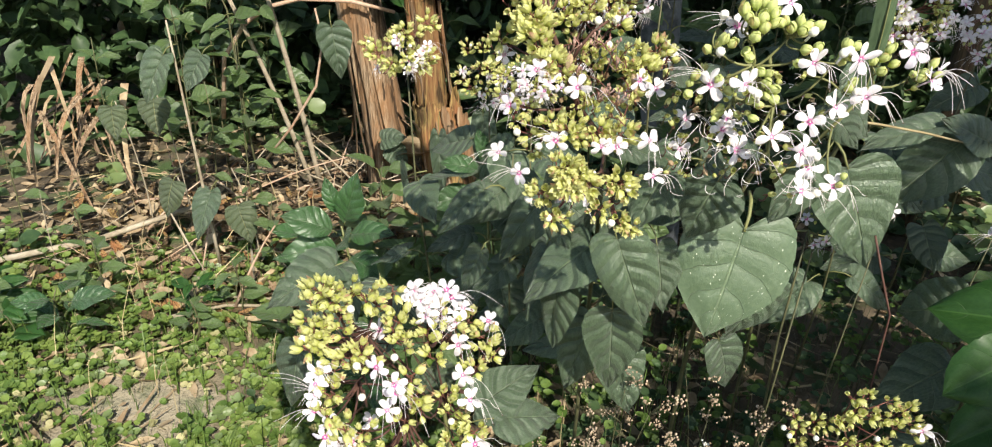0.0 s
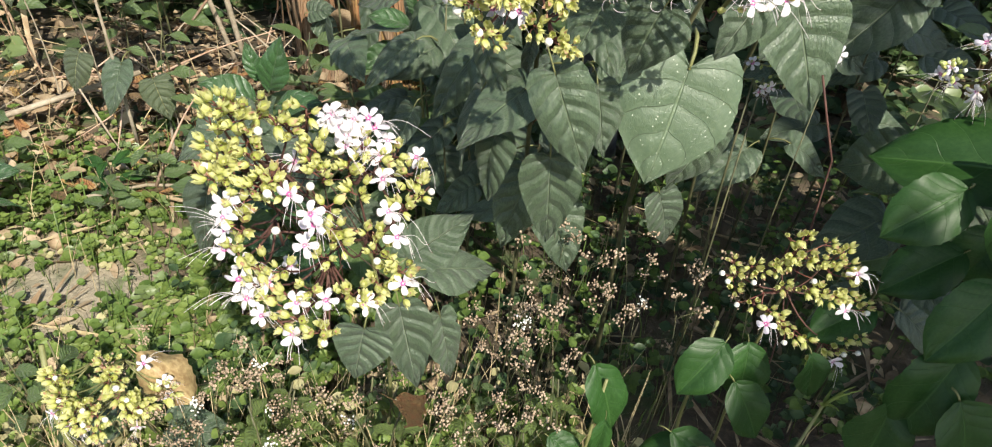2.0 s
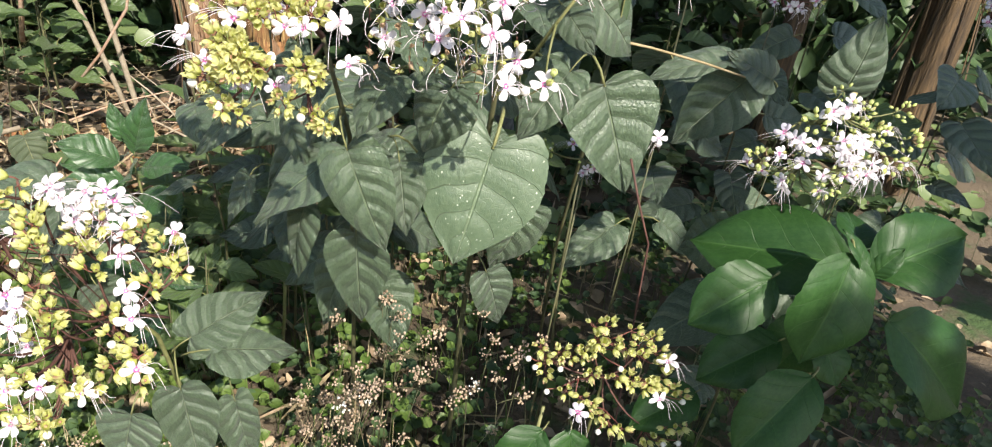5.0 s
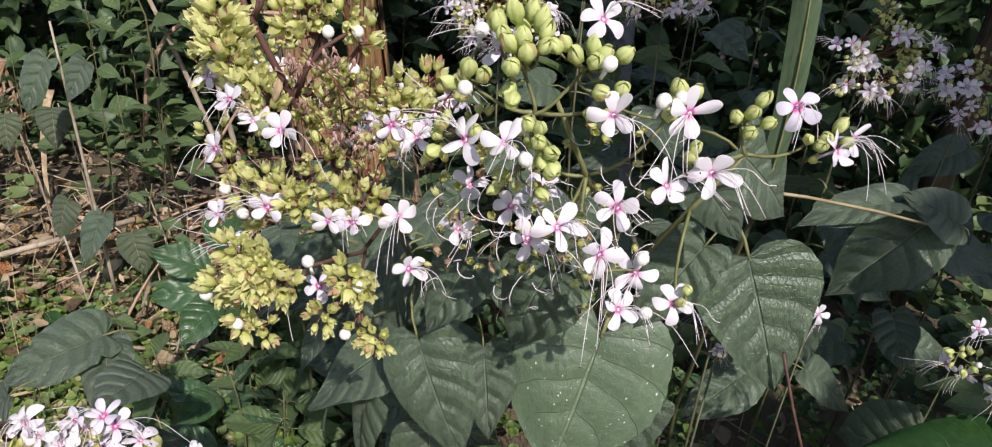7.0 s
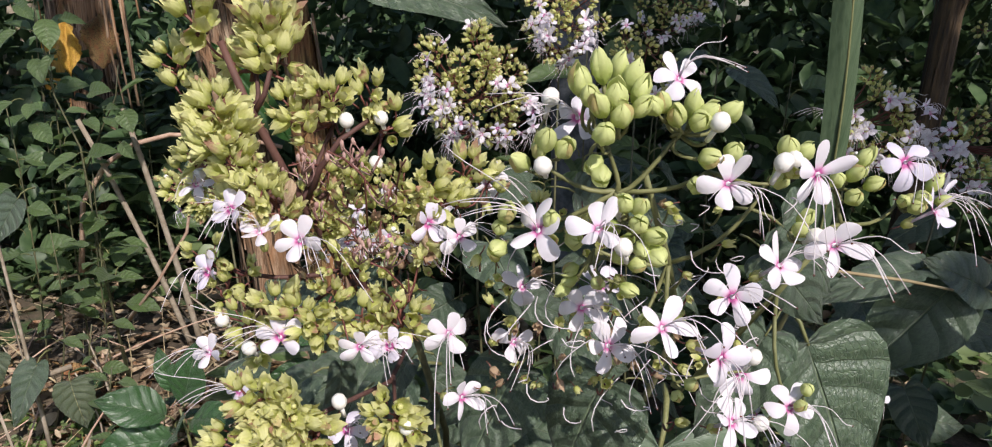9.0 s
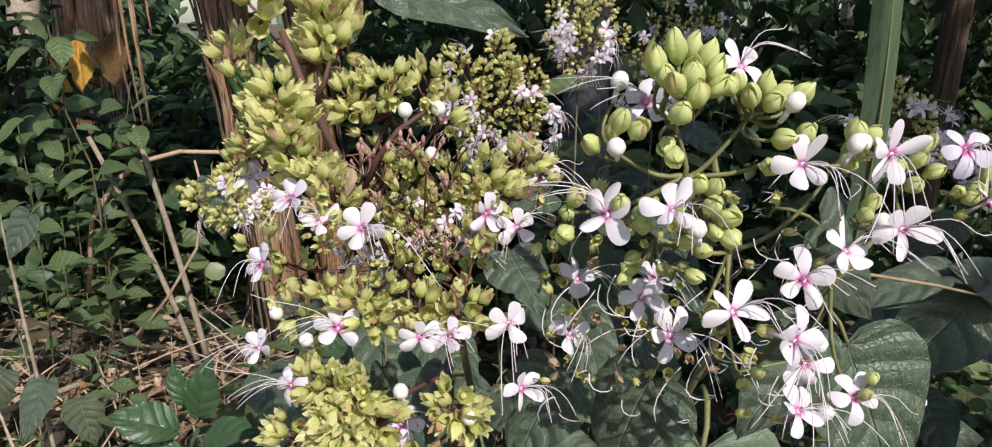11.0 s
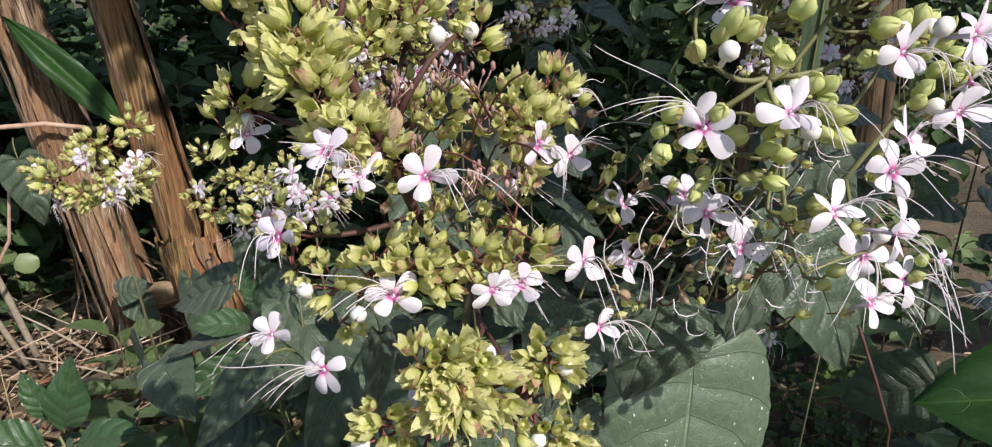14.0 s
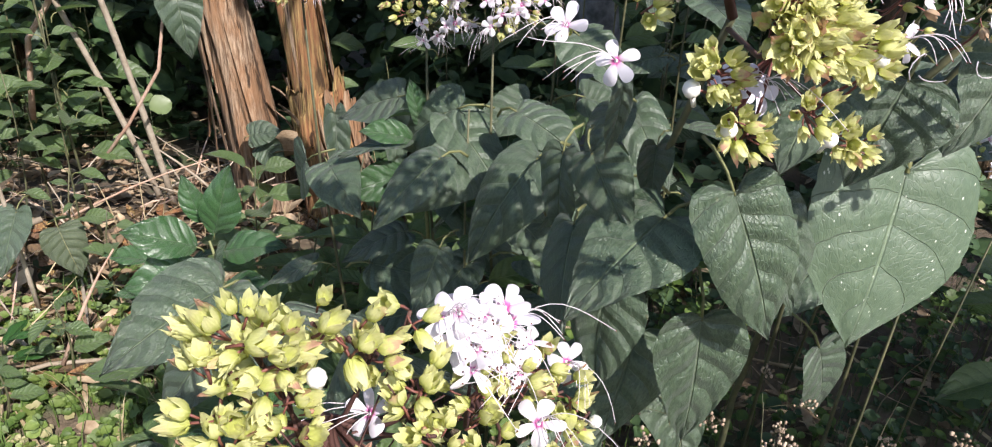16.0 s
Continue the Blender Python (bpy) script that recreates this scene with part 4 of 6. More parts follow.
# ---------- the low shrub in front, a wide ring of flowers ----------
front = thing("glory_bower_shrub", (-0.02, 1.02, 0.0), "low shrub with a broad ring of yellow calyces and white flowers", "shrub", "glory bower shrubs")
FAXIS = [(-0.02, 1.08, 0.0), (-0.02, 1.06, 0.4), (-0.03, 0.97, 0.66), (-0.040, 0.91, 0.745)]
stem(front, FAXIS, 0.0045, 0.0028, M_GREENSTEM)
RING_CROWN = [
    (-0.134, 0.720, 1.030, 8), (-0.123, 0.725, 1.021, 7), (-0.141, 0.725, 1.010, 6), (-0.127, 0.740, 0.997, 6), (-0.122, 0.745, 0.980, 4), (-0.152, 0.735, 0.979, 5), (-0.148, 0.735, 0.960, 6),
    (-0.119, 0.740, 0.965, 5), (-0.158, 0.735, 0.939, 6), (-0.143, 0.735, 0.939, 4), (-0.109, 0.750, 1.013, 4), (-0.094, 0.760, 0.998, 5), (-0.083, 0.770, 0.983, 6), (-0.065, 0.775, 1.001, 3),
    (-0.062, 0.780, 0.956, 4), (-0.061, 0.780, 0.939, 4),
]
RING_LEFT = [
    (-0.095, 0.715, 0.954, 5), (-0.085, 0.715, 0.943, 3), (-0.108, 0.720, 0.938, 4), (-0.122, 0.725, 0.931, 4), (-0.134, 0.725, 0.909, 5), (-0.134, 0.720, 0.887, 4), (-0.143, 0.720, 0.859, 4),
    (-0.137, 0.720, 0.844, 3), (-0.119, 0.720, 0.838, 4), (-0.096, 0.715, 0.834, 4), (-0.039, 0.720, 0.915, 4), (-0.033, 0.720, 0.885, 5), (-0.046, 0.720, 0.852, 4), (-0.029, 0.720, 0.870, 3),
    (-0.053, 0.765, 0.931, 4),
]
RING_RIGHT = [
    (-0.030, 0.810, 0.927, 5), (-0.016, 0.820, 0.940, 4), (0.002, 0.830, 0.914, 5), (0.020, 0.850, 0.910, 4), (0.041, 0.860, 0.878, 6), (0.045, 0.860, 0.854, 5), (-0.019, 0.800, 0.888, 4),
    (0.032, 0.820, 0.856, 4), (-0.001, 0.780, 0.840, 4), (0.008, 0.770, 0.821, 5), (0.008, 0.750, 0.796, 4), (0.034, 0.750, 0.813, 5), (0.037, 0.740, 0.785, 3), (-0.029, 0.800, 0.918, 4),
]
RING_FOOT = [
    (-0.129, 0.730, 0.802, 4), (-0.109, 0.720, 0.791, 4), (-0.087, 0.715, 0.800, 4), (-0.066, 0.710, 0.811, 3), (-0.011, 0.700, 0.817, 5), (-0.026, 0.700, 0.811, 3), (0.003, 0.710, 0.801, 4),
    (-0.083, 0.715, 0.761, 3), (-0.062, 0.720, 0.737, 5), (-0.105, 0.720, 0.750, 3), (-0.050, 0.720, 0.740, 2),
]
RING_BUDS = [
    (-0.093, 0.705, 0.942), (-0.060, 0.730, 0.935), (-0.107, 0.740, 0.993), (-0.126, 0.730, 0.944), (-0.093, 0.715, 0.895), (0.061, 0.860, 0.859), (0.006, 0.765, 0.821), (-0.057, 0.715, 0.730),
    (-0.164, 0.735, 0.955),
]
FRONT_KNOTS = RING_CROWN + RING_LEFT + RING_RIGHT + RING_FOOT
for x, y, z, n in FRONT_KNOTS:
    knot(front, (x, y, z), 0.005 + 0.0042 * math.sqrt(n), int(n * 1.25), CALYX_MESH, (1.5 * (x + 0.05), -0.4, 0.6 + 1.5 * (z - 0.88)), 0.86)
for p in RING_BUDS:
    part("bud", BUD_MESH, front, aim_z(Vector(p) - Vector((0, -0.004, 0.012)), jitter((0, -0.5, 0.7), 0.3), (0, 0, 1), 1.0))
branches(front, [(-0.11, 0.80, 0.92), (-0.12, 0.80, 0.84), (-0.06, 0.80, 0.79), (-0.01, 0.81, 0.82), (-0.02, 0.86, 0.88), (-0.08, 0.84, 0.95)], [k[:3] for k in FRONT_KNOTS] + RING_BUDS, M_DRYRED, 0.0020, 0.0011, sag=0.02)
FRONT_FLOWERS = [
    (-0.108, 0.800, 0.773), (-0.024, 0.825, 0.955), (-0.008, 0.830, 0.966), (-0.047, 0.790, 0.985), (-0.037, 0.790, 0.974), (-0.015, 0.830, 0.929), (0.004, 0.830, 0.919), (0.010, 0.800, 0.904),
    (0.044, 0.870, 0.895), (-0.072, 0.695, 0.945), (-0.053, 0.695, 0.922), (-0.052, 0.705, 0.902), (-0.066, 0.710, 0.871), (0.017, 0.785, 0.869), (0.029, 0.760, 0.850), (-0.146, 0.720, 0.915),
    (-0.152, 0.720, 0.881), (-0.158, 0.725, 0.851), (-0.142, 0.730, 0.827), (-0.150, 0.730, 0.805), (-0.146, 0.735, 0.772), (-0.113, 0.720, 0.810), (-0.129, 0.725, 0.755),
    (-0.079, 0.700, 0.798), (-0.046, 0.700, 0.803), (-0.003, 0.695, 0.804), (0.037, 0.735, 0.802), (-0.093, 0.715, 0.736), (-0.087, 0.790, 0.928), (-0.028, 0.800, 0.959),
]
RING_SPRAY = [(-0.040, 0.785, 0.992), (-0.022, 0.815, 0.972), (-0.002, 0.835, 0.952), (-0.030, 0.800, 0.945), (0.012, 0.845, 0.930), (-0.150, 0.715, 0.900)]
for i, p in enumerate(FRONT_FLOWERS + RING_SPRAY):
    bloom(front, p, jitter((2.0 * (p[0] + 0.05), -0.7, 0.50 + 1.2 * (p[2] - 0.86)), 0.32), rnd.uniform(0.76, 0.92), rnd.uniform(-40, 40))
s = Shape()
for q in ((-0.11, 0.80, 0.92), (-0.12, 0.80, 0.84), (-0.06, 0.80, 0.79), (-0.01, 0.81, 0.82), (-0.02, 0.86, 0.88), (-0.08, 0.84, 0.95)):
    s.tube(arc(FAXIS[-1], q, -0.02, (1.2 * (q[0] + 0.05), 0.02, 0)), 0.0020, 0.0014, 5)
for i in range(24):
    c = jitter(rnd.choice(((-0.12, 0.79, 0.84), (-0.06, 0.79, 0.79), (-0.01, 0.80, 0.82), (-0.10, 0.79, 0.91))), 0.02)
    e = rnd.choice(FRONT_KNOTS)
    s.tube(arc(c, Vector(c).lerp(Vector(e[:3]), rnd.uniform(0.6, 1.0)), -0.012, (0, 0.01, 0), 5), 0.0009, 0.0006, 3)
tagged(part("stalk_net", s.mesh("stalk_net", [M_DRYRED]), front, None, "tangle of thin red flower stalks"), kind="stuff")
leaf(front, (0.024, 0.94, 0.683), (0.123, 0.985, 0.738), 0.080, (0, -0.7, 0.65))
leaf(front, (0.060, 0.93, 0.673), (0.172, 0.980, 0.645), 0.078, (0.1, -0.6, 0.75), LEAF_MESH[5])
leaf(front, (0.015, 0.91, 0.619), (0.045, 0.88, 0.468), 0.082, (0.12, -0.75, 0.6), LEAF_MESH[0])
leaf(front, (0.076, 0.95, 0.563), (0.104, 0.93, 0.425), 0.062, (0.2, -0.75, 0.6), LEAF_MESH[5])
leaf(front, (-0.213, 0.85, 0.850), (-0.227, 0.83, 0.762), 0.065, (-0.2, -0.75, 0.5))
leaf(front, (-0.029, 0.85, 0.625), (-0.045, 0.83, 0.540), 0.085, (0, -0.8, 0.5))
leaf(front, (-0.215, 0.97, 0.85), (-0.262, 0.96, 0.79), 0.05, (0, -0.6, 0.8))
leaf(front, (-0.03, 0.82, 0.85), (0.0, 0.81, 0.80), 0.055, (0, -0.7, 0.7))
leaf(front, (-0.08, 0.88, 0.88), (-0.14, 0.90, 0.84), 0.09, (0, -0.5, 0.85))
leaf(front, (-0.05, 0.90, 0.86), (-0.02, 0.98, 0.82), 0.09, (0, -0.5, 0.85))
leaf(front, (-0.131, 1.1, 0.80), (-0.15, 1.02, 0.82), 0.09, (0, -0.5, 0.85))
leaf(front, (-0.25, 1.2, 0.775), (-0.35, 1.1, 0.76), 0.10, (0, -0.5, 0.85))
leaf(front, (-0.249, 1.2, 0.765), (-0.209, 1.1, 0.70), 0.075, (0, -0.5, 0.85))


# ---------- further flowering shrubs ----------
def flower_head(parent, centre, size, n_knots, per_knot, n_flowers, meshes, stalk, cal=0.9, flat=0.55, fl=0.9, hub=None, tight=1.0, low=True):
    """An uneven, lobed head of knots, with flowers mostly about its lower edge."""
    c = Vector(centre)
    hub = Vector(hub) if hub else c + Vector((0, size * 0.4, -size * 0.9))
    ends = []
    pa, pb = rnd.uniform(0, 6), rnd.uniform(0, 6)

    def lobe(a):
        return 1 + 0.22 * math.sin(2 * a + pa) + 0.16 * math.sin(3 * a + pb)

    for i in range(n_knots):
        a = 2.399963 * i + rnd.uniform(-0.5, 0.5)
        q = math.sqrt((i + 0.6) / n_knots) * lobe(a)
        e = c + Vector((math.cos(a) * q * size, -math.sqrt(max(0, 1 - q * q)) * size * flat, math.sin(a) * q * size * 0.8))
        e = jitter(e, size * 0.16)
        ends.append(tuple(e))
        knot(parent, e, (0.009 + 0.0042 * math.sqrt(per_knot)) * tight, per_knot + rnd.randrange(-3, 4), meshes, (e - c) / size + Vector((0, -0.4, 0.4)), cal * rnd.uniform(0.8, 1.15), 1 if rnd.random() < 0.5 else 0)
    for i in range(n_flowers):
        a = rnd.uniform(2.6, 6.8) if i % 4 and low else rnd.uniform(0, 6.28)
        q = math.sqrt(rnd.uniform(0.2 if low else 0.0, 1.2)) * lobe(a)
        e = c + Vector((math.cos(a) * q * size, -math.sqrt(max(0, 1.2 - q * q)) * size * flat - 0.01, math.sin(a) * q * size * 0.8 - size * 0.1))
        bloom(parent, e, jitter((e - c) / size + Vector((0, -0.7, 0.3)), 0.3), fl * rnd.uniform(0.8, 1.08), rnd.uniform(-30, 30), False)
        ends.append(tuple(e - Vector((0, -0.02, 0.015))))
    branches(parent, [tuple(hub), tuple(c + Vector((0, size * 0.3, -size * 0.2))), tuple(c + Vector((size * 0.3, size * 0.3, 0.2 * size))), tuple(c + Vector((-size * 0.3, size * 0.3, 0.1 * size)))], ends, stalk, 0.0018, 0.0009)


def leaves_about(parent, points, n, long=(0.12, 0.2), spread=1.0, facing=(0, -0.5, 0.85)):
    """Pairs of leaves up a stem."""
    pts = [Vector(p) for p in points]
    for i in range(n):
        s = (i // 2 + 0.7) / (n // 2 + 1) * (len(pts) - 1)
        k = min(int(s), len(pts) - 2)
        at = pts[k].lerp(pts[k + 1], s - k)
        a = (i % 2) * math.pi + (i // 2) * 1.7 + rnd.uniform(-0.5, 0.5)
        d = Vector((math.cos(a), math.sin(a) * 0.9 - 0.15, rnd.uniform(-0.7, 0.0)))
        length = rnd.uniform(*long)
        leaf(parent, at + d * length * 0.35 * spread, at + d * length * (1.2 * spread), length * rnd.uniform(0.55, 0.75), jitter(facing, 0.35))


def bower(foot, top, size, n_knots, per, n_flowers, n_leaves, meshes, stalk, label, cal=0.9, fl=0.9, long=(0.12, 0.2), tight=1.0, low=True):
    foot, top = Vector(foot), Vector(top)
    ob = thing("glory_bower_shrub", foot, label, "shrub", "glory bower shrubs")
    neck = top + Vector((0, size * 0.5, -size * 0.8))
    pts = [foot, foot.lerp(neck, 0.35) + Vector((0.02, 0.01, 0)), foot.lerp(neck, 0.7), neck]
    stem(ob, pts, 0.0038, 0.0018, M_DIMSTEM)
    flower_head(ob, top, size, n_knots, per, n_flowers, meshes, stalk, cal, 0.55, fl, neck, tight, low)
    leaves_about(ob, pts[1:], n_leaves, long)
    return ob


right = bower((0.98, 1.30, 0), (0.93, 1.10, 1.00), 0.096, 17, 9, 32, 8, LANTERN_MESH, M_GREENSTEM, "shrub with a round head of small white flowers and green buds", 0.62, 0.80, tight=0.85, low=False)
leaf(right, (0.96, 1.48, 0.965), (0.832, 1.45, 0.820), 0.135, (0.1, -0.7, 0.6))
leaf(right, (0.996, 1.46, 0.968), (0.892, 1.45, 1.018), 0.085, (0.1, -0.8, 0.5))
leaf(right, (0.903, 1.47, 0.995), (0.734, 1.42, 0.985), 0.075, (0, -0.25, 0.95))
leaf(right, (1.02, 1.25, 1.02), (1.03, 1.20, 1.14), 0.10, (0, -0.8, 0.5))
low = thing("glory_bower_shrub", (0.66, 1.10, 0), "low shrub with a loose ring of yellow-green calyces", "shrub", "glory bower shrubs")
LAXIS = [(0.66, 1.10, 0), (0.66, 1.09, 0.3), (0.645, 1.02, 0.52), (0.635, 0.985, 0.61)]
stem(low, LAXIS, 0.0038, 0.0022, M_GREENSTEM)
LOW_CROWN = [
    (0.582, 0.926, 0.753, 3), (0.602, 0.929, 0.755, 3), (0.595, 0.926, 0.729, 4), (0.618, 0.930, 0.718, 4), (0.595, 0.926, 0.710, 2), (0.580, 0.930, 0.707, 3), (0.640, 0.934, 0.708, 4),
    (0.645, 0.938, 0.737, 3), (0.665, 0.941, 0.714, 4), (0.681, 0.945, 0.720, 4), (0.666, 0.940, 0.691, 4), (0.692, 0.946, 0.693, 5), (0.705, 0.947, 0.673, 5), (0.579, 0.932, 0.694, 3),
    (0.547, 0.942, 0.689, 4), (0.562, 0.938, 0.686, 4), (0.517, 0.950, 0.690, 3), (0.525, 0.949, 0.669, 3), (0.532, 0.949, 0.642, 3), (0.597, 0.930, 0.663, 4),
]
LOW_SKIRT = [
    (0.635, 0.930, 0.660, 5), (0.653, 0.933, 0.650, 4), (0.665, 0.935, 0.642, 4), (0.686, 0.940, 0.632, 3), (0.697, 0.943, 0.638, 4), (0.709, 0.946, 0.644, 4), (0.737, 0.950, 0.621, 4),
    (0.750, 0.952, 0.609, 3), (0.564, 0.942, 0.616, 3), (0.590, 0.936, 0.608, 3), (0.604, 0.932, 0.601, 3), (0.616, 0.930, 0.582, 3), (0.626, 0.927, 0.586, 2), (0.641, 0.925, 0.567, 2),
    (0.662, 0.929, 0.557, 2), (0.708, 0.937, 0.526, 2), (0.728, 0.941, 0.524, 2), (0.740, 0.945, 0.543, 2), (0.762, 0.950, 0.546, 3), (0.681, 0.930, 0.512, 2), (0.700, 0.934, 0.509, 2),
]
LOW_BUDS = [(0.503, 0.941, 0.679), (0.514, 0.939, 0.665), (0.549, 0.929, 0.672), (0.633, 0.920, 0.685), (0.537, 0.936, 0.622), (0.621, 0.917, 0.563), (0.749, 0.941, 0.608), (0.734, 0.932, 0.526), (0.760, 0.937, 0.525)]
for x, y, z, n in LOW_CROWN + LOW_SKIRT:
    knot(low, (x, y, z), 0.004 + 0.0034 * math.sqrt(n), n + 1, CALYX_MESH, (2.0 * (x - 0.64), -0.5, 0.2 + 3.0 * (z - 0.63)), 0.78)
for p in LOW_BUDS:
    part("bud", BUD_MESH, low, aim_z(Vector(p) - Vector((0, -0.004, 0.010)), (p[0] - 0.64, -0.5, 0.5), (0, 0, 1), 0.95))
for p in ((0.586, 0.921, 0.592), (0.709, 0.930, 0.616), (0.708, 0.935, 0.685), (0.721, 0.925, 0.511)):
    bloom(low, p, jitter((3 * (p[0] - 0.64), -0.8, 0.3), 0.2), 0.86, 0, False)
LOW_FORKS = [(0.600, 0.965, 0.690), (0.675, 0.975, 0.670), (0.540, 0.975, 0.650), (0.590, 0.965, 0.620), (0.700, 0.975, 0.615), (0.640, 0.965, 0.560), (0.715, 0.965, 0.525)]
branches(low, [LAXIS[-1]], LOW_FORKS, M_DRYRED, 0.0017, 0.0012)
branches(low, LOW_FORKS, [k[:3] for k in LOW_CROWN + LOW_SKIRT] + LOW_BUDS, M_REDSTEM, 0.0011, 0.0008, "flower_stalk")
bower((-0.52, 1.10, 0), (-0.500, 0.975, 0.375), 0.10, 16, 9, 8, 2, CALYX_MESH, M_GREENSTEM, "low shrub with faded calyces and a few white flowers", 0.98, 0.8)
bower((0.62, 1.36, 0), (0.605, 1.235, 0.90), 0.055, 5, 4, 8, 0, LANTERN_MESH, M_GREENSTEM, "thin shrub with a small spray of white flowers and buds", 0.5, 0.62)
bower((-0.16, 1.80, 0), (-0.19, 1.66, 1.065), 0.068, 12, 11, 10, 4, CALYX_MESH, M_REDSTEM, "shrub with small yellow-green buds beside dry banana stems", 0.95, 0.75, tight=0.75)
bower((0.02, 1.75, 0), (0.0, 1.62, 1.03), 0.07, 10, 8, 12, 12, CALYX_MESH, M_DIMSTEM, "shrub with half-faded small white flowers", 0.72, 0.75, tight=0.7)
bower((0.12, 1.68, 0), (0.095, 1.54, 1.05), 0.08, 12, 9, 15, 12, CALYX_MESH, M_DIMSTEM, "shrub with small white flowers and yellow-green calyces", 0.74, 0.8, tight=0.75, low=False)
BACK = [
    ((0.26, 1.95, 0), (0.240, 1.70, 1.225), 0.125, 30, 9, 26, 8),
    ((0.42, 2.05, 0), (0.390, 1.80, 1.335), 0.090, 16, 8, 14, 6),
    ((0.60, 2.10, 0), (0.56, 1.92, 1.25), 0.10, 12, 6, 9, 8),
    ((0.90, 1.85, 0), (0.86, 1.61, 1.20), 0.10, 12, 5, 17, 8),
    ((1.16, 2.0, 0), (1.13, 1.76, 1.14), 0.12, 12, 5, 18, 8),
    ((1.45, 2.3, 0), (1.42, 2.1, 1.33), 0.10, 10, 6, 12, 8),
    ((0.75, 2.6, 0), (0.72, 2.4, 1.36), 0.10, 10, 6, 8, 8),
    ((1.0, 2.9, 0), (0.98, 2.75, 1.5), 0.11, 10, 6, 8, 8),
    ((1.75, 2.0, 0), (1.72, 1.85, 1.12), 0.10, 10, 6, 12, 10),
]
for foot, top, size, nk, per, nf, nl in BACK:
    bower(foot, top, size * 0.8, nk + 3, per + 5, nf + 4, nl, CALYX_MESH, M_REDSTEM, "shrub with small white flowers and yellow calyces in tree shade", 0.64, 0.85, tight=0.72)

# ---------- broad-leaved plants ----------
broad = thing("broad_leaved_plant", (0.97, 1.06, 0), "leafy plant with large bright green toothed leaves", "plant")
stem(broad, [(0.97, 1.06, 0), (0.975, 1.02, 0.45), (0.98, 0.97, 0.845)], 0.006, 0.0035, M_GREENSTEM)
for b, tp, w, f in (
    ((0.979, 1.00, 0.830), (0.760, 1.10, 0.815), 0.150, (0, -0.75, 0.6)), ((0.925, 0.935, 0.890), (0.884, 0.86, 0.742), 0.125, (0.1, -0.8, 0.5)),
    ((0.992, 0.97, 0.840), (1.150, 1.0, 0.91), 0.125, (0, -0.6, 0.8)), ((0.845, 0.97, 0.822), (0.728, 0.93, 0.760), 0.105, (0, -0.7, 0.6)),
    ((1.038, 0.96, 0.764), (1.229, 0.91, 0.639), 0.155, (0, -0.6, 0.8)), ((0.951, 0.93, 0.863), (0.922, 0.95, 0.920), 0.045, (0.5, -0.7, 0.3)),
    ((0.953, 0.99, 0.736), (0.903, 0.96, 0.655), 0.11, (0, -0.7, 0.7)), ((0.95, 0.96, 0.72), (0.975, 0.91, 0.675), 0.065, (0, -0.7, 0.7)),
    ((0.965, 0.935, 0.855), (0.99, 0.925, 0.905), 0.035, (-0.4, -0.7, 0.4)), ((1.0, 0.99, 0.82), (1.08, 1.05, 0.79), 0.10, (0, -0.5, 0.8)), ((0.99, 1.02, 0.85), (1.015, 1.10, 0.885), 0.07, (0, -0.6, 0.8)),
):
    leaf(broad, b, tp, w, f, rnd.choice(BRIGHT_MESH))
shade = [thing("broad_leaved_plant", p, "low plant with dark green broad leaves in shade", "plant", "low broad-leaved plants") for p in ((0.55, 1.05, 0), (0.85, 0.92, 0), (0.36, 1.0, 0))]
for ob, hgt in zip(shade, (0.5, 0.6, 0.4)):
    q = ob.location
    stem(ob, [q, q + Vector((0, 0, hgt * 0.5)), q + Vector((0.01, -0.02, hgt))], 0.005, 0.003, M_GREENSTEM)
for k, b, tp, w in (
    (0, (0.546, 0.95, 0.526), (0.472, 0.90, 0.446), 0.085), (0, (0.571, 0.93, 0.455), (0.632, 0.88, 0.362), 0.085), (0, (0.663, 0.90, 0.552), (0.688, 0.88, 0.464), 0.060), (2, (0.349, 1.0, 0.418), (0.408, 0.95, 0.295), 0.090),
    (0, (0.528, 0.90, 0.322), (0.417, 0.93, 0.258), 0.065), (2, (0.364, 0.92, 0.365), (0.353, 0.90, 0.268), 0.040), (1, (0.861, 0.85, 0.612), (0.788, 0.80, 0.455), 0.115), (1, (0.80, 1.0, 0.572), (0.690, 0.95, 0.545), 0.085),
    (1, (0.847, 0.8, 0.56), (0.89, 0.75, 0.45), 0.115), (1, (0.79, 0.85, 0.50), (0.765, 0.8, 0.37), 0.10), (2, (0.275, 0.95, 0.284), (0.342, 0.92, 0.250), 0.060), (1, (0.90, 0.88, 0.715), (0.794, 0.82, 0.615), 0.105), (0, (0.483, 0.92, 0.338), (0.594, 0.88, 0.258), 0.080),
    (1, (0.896, 0.98, 0.700), (0.772, 0.95, 0.645), 0.095), (0, (0.60, 0.98, 0.50), (0.60, 0.93, 0.40), 0.09),
):
    leaf(shade[k], b, tp, w, jitter((0, -0.55, 0.8), 0.15), rnd.choice(BRIGHT_MESH))

for parent, s, meshes in REST.values():
    tagged(part("calyx_rest", s.mesh("calyx_rest", list(meshes[0].materials)), parent), kind="stuff")

# ---------- ground ----------
def height(x, y):
    return 0.03 * noise.noise(Vector((x * 0.7, y * 0.7, 3.0))) + 0.012 * noise.noise(Vector((x * 3.1, y * 3.1, 8.0)))


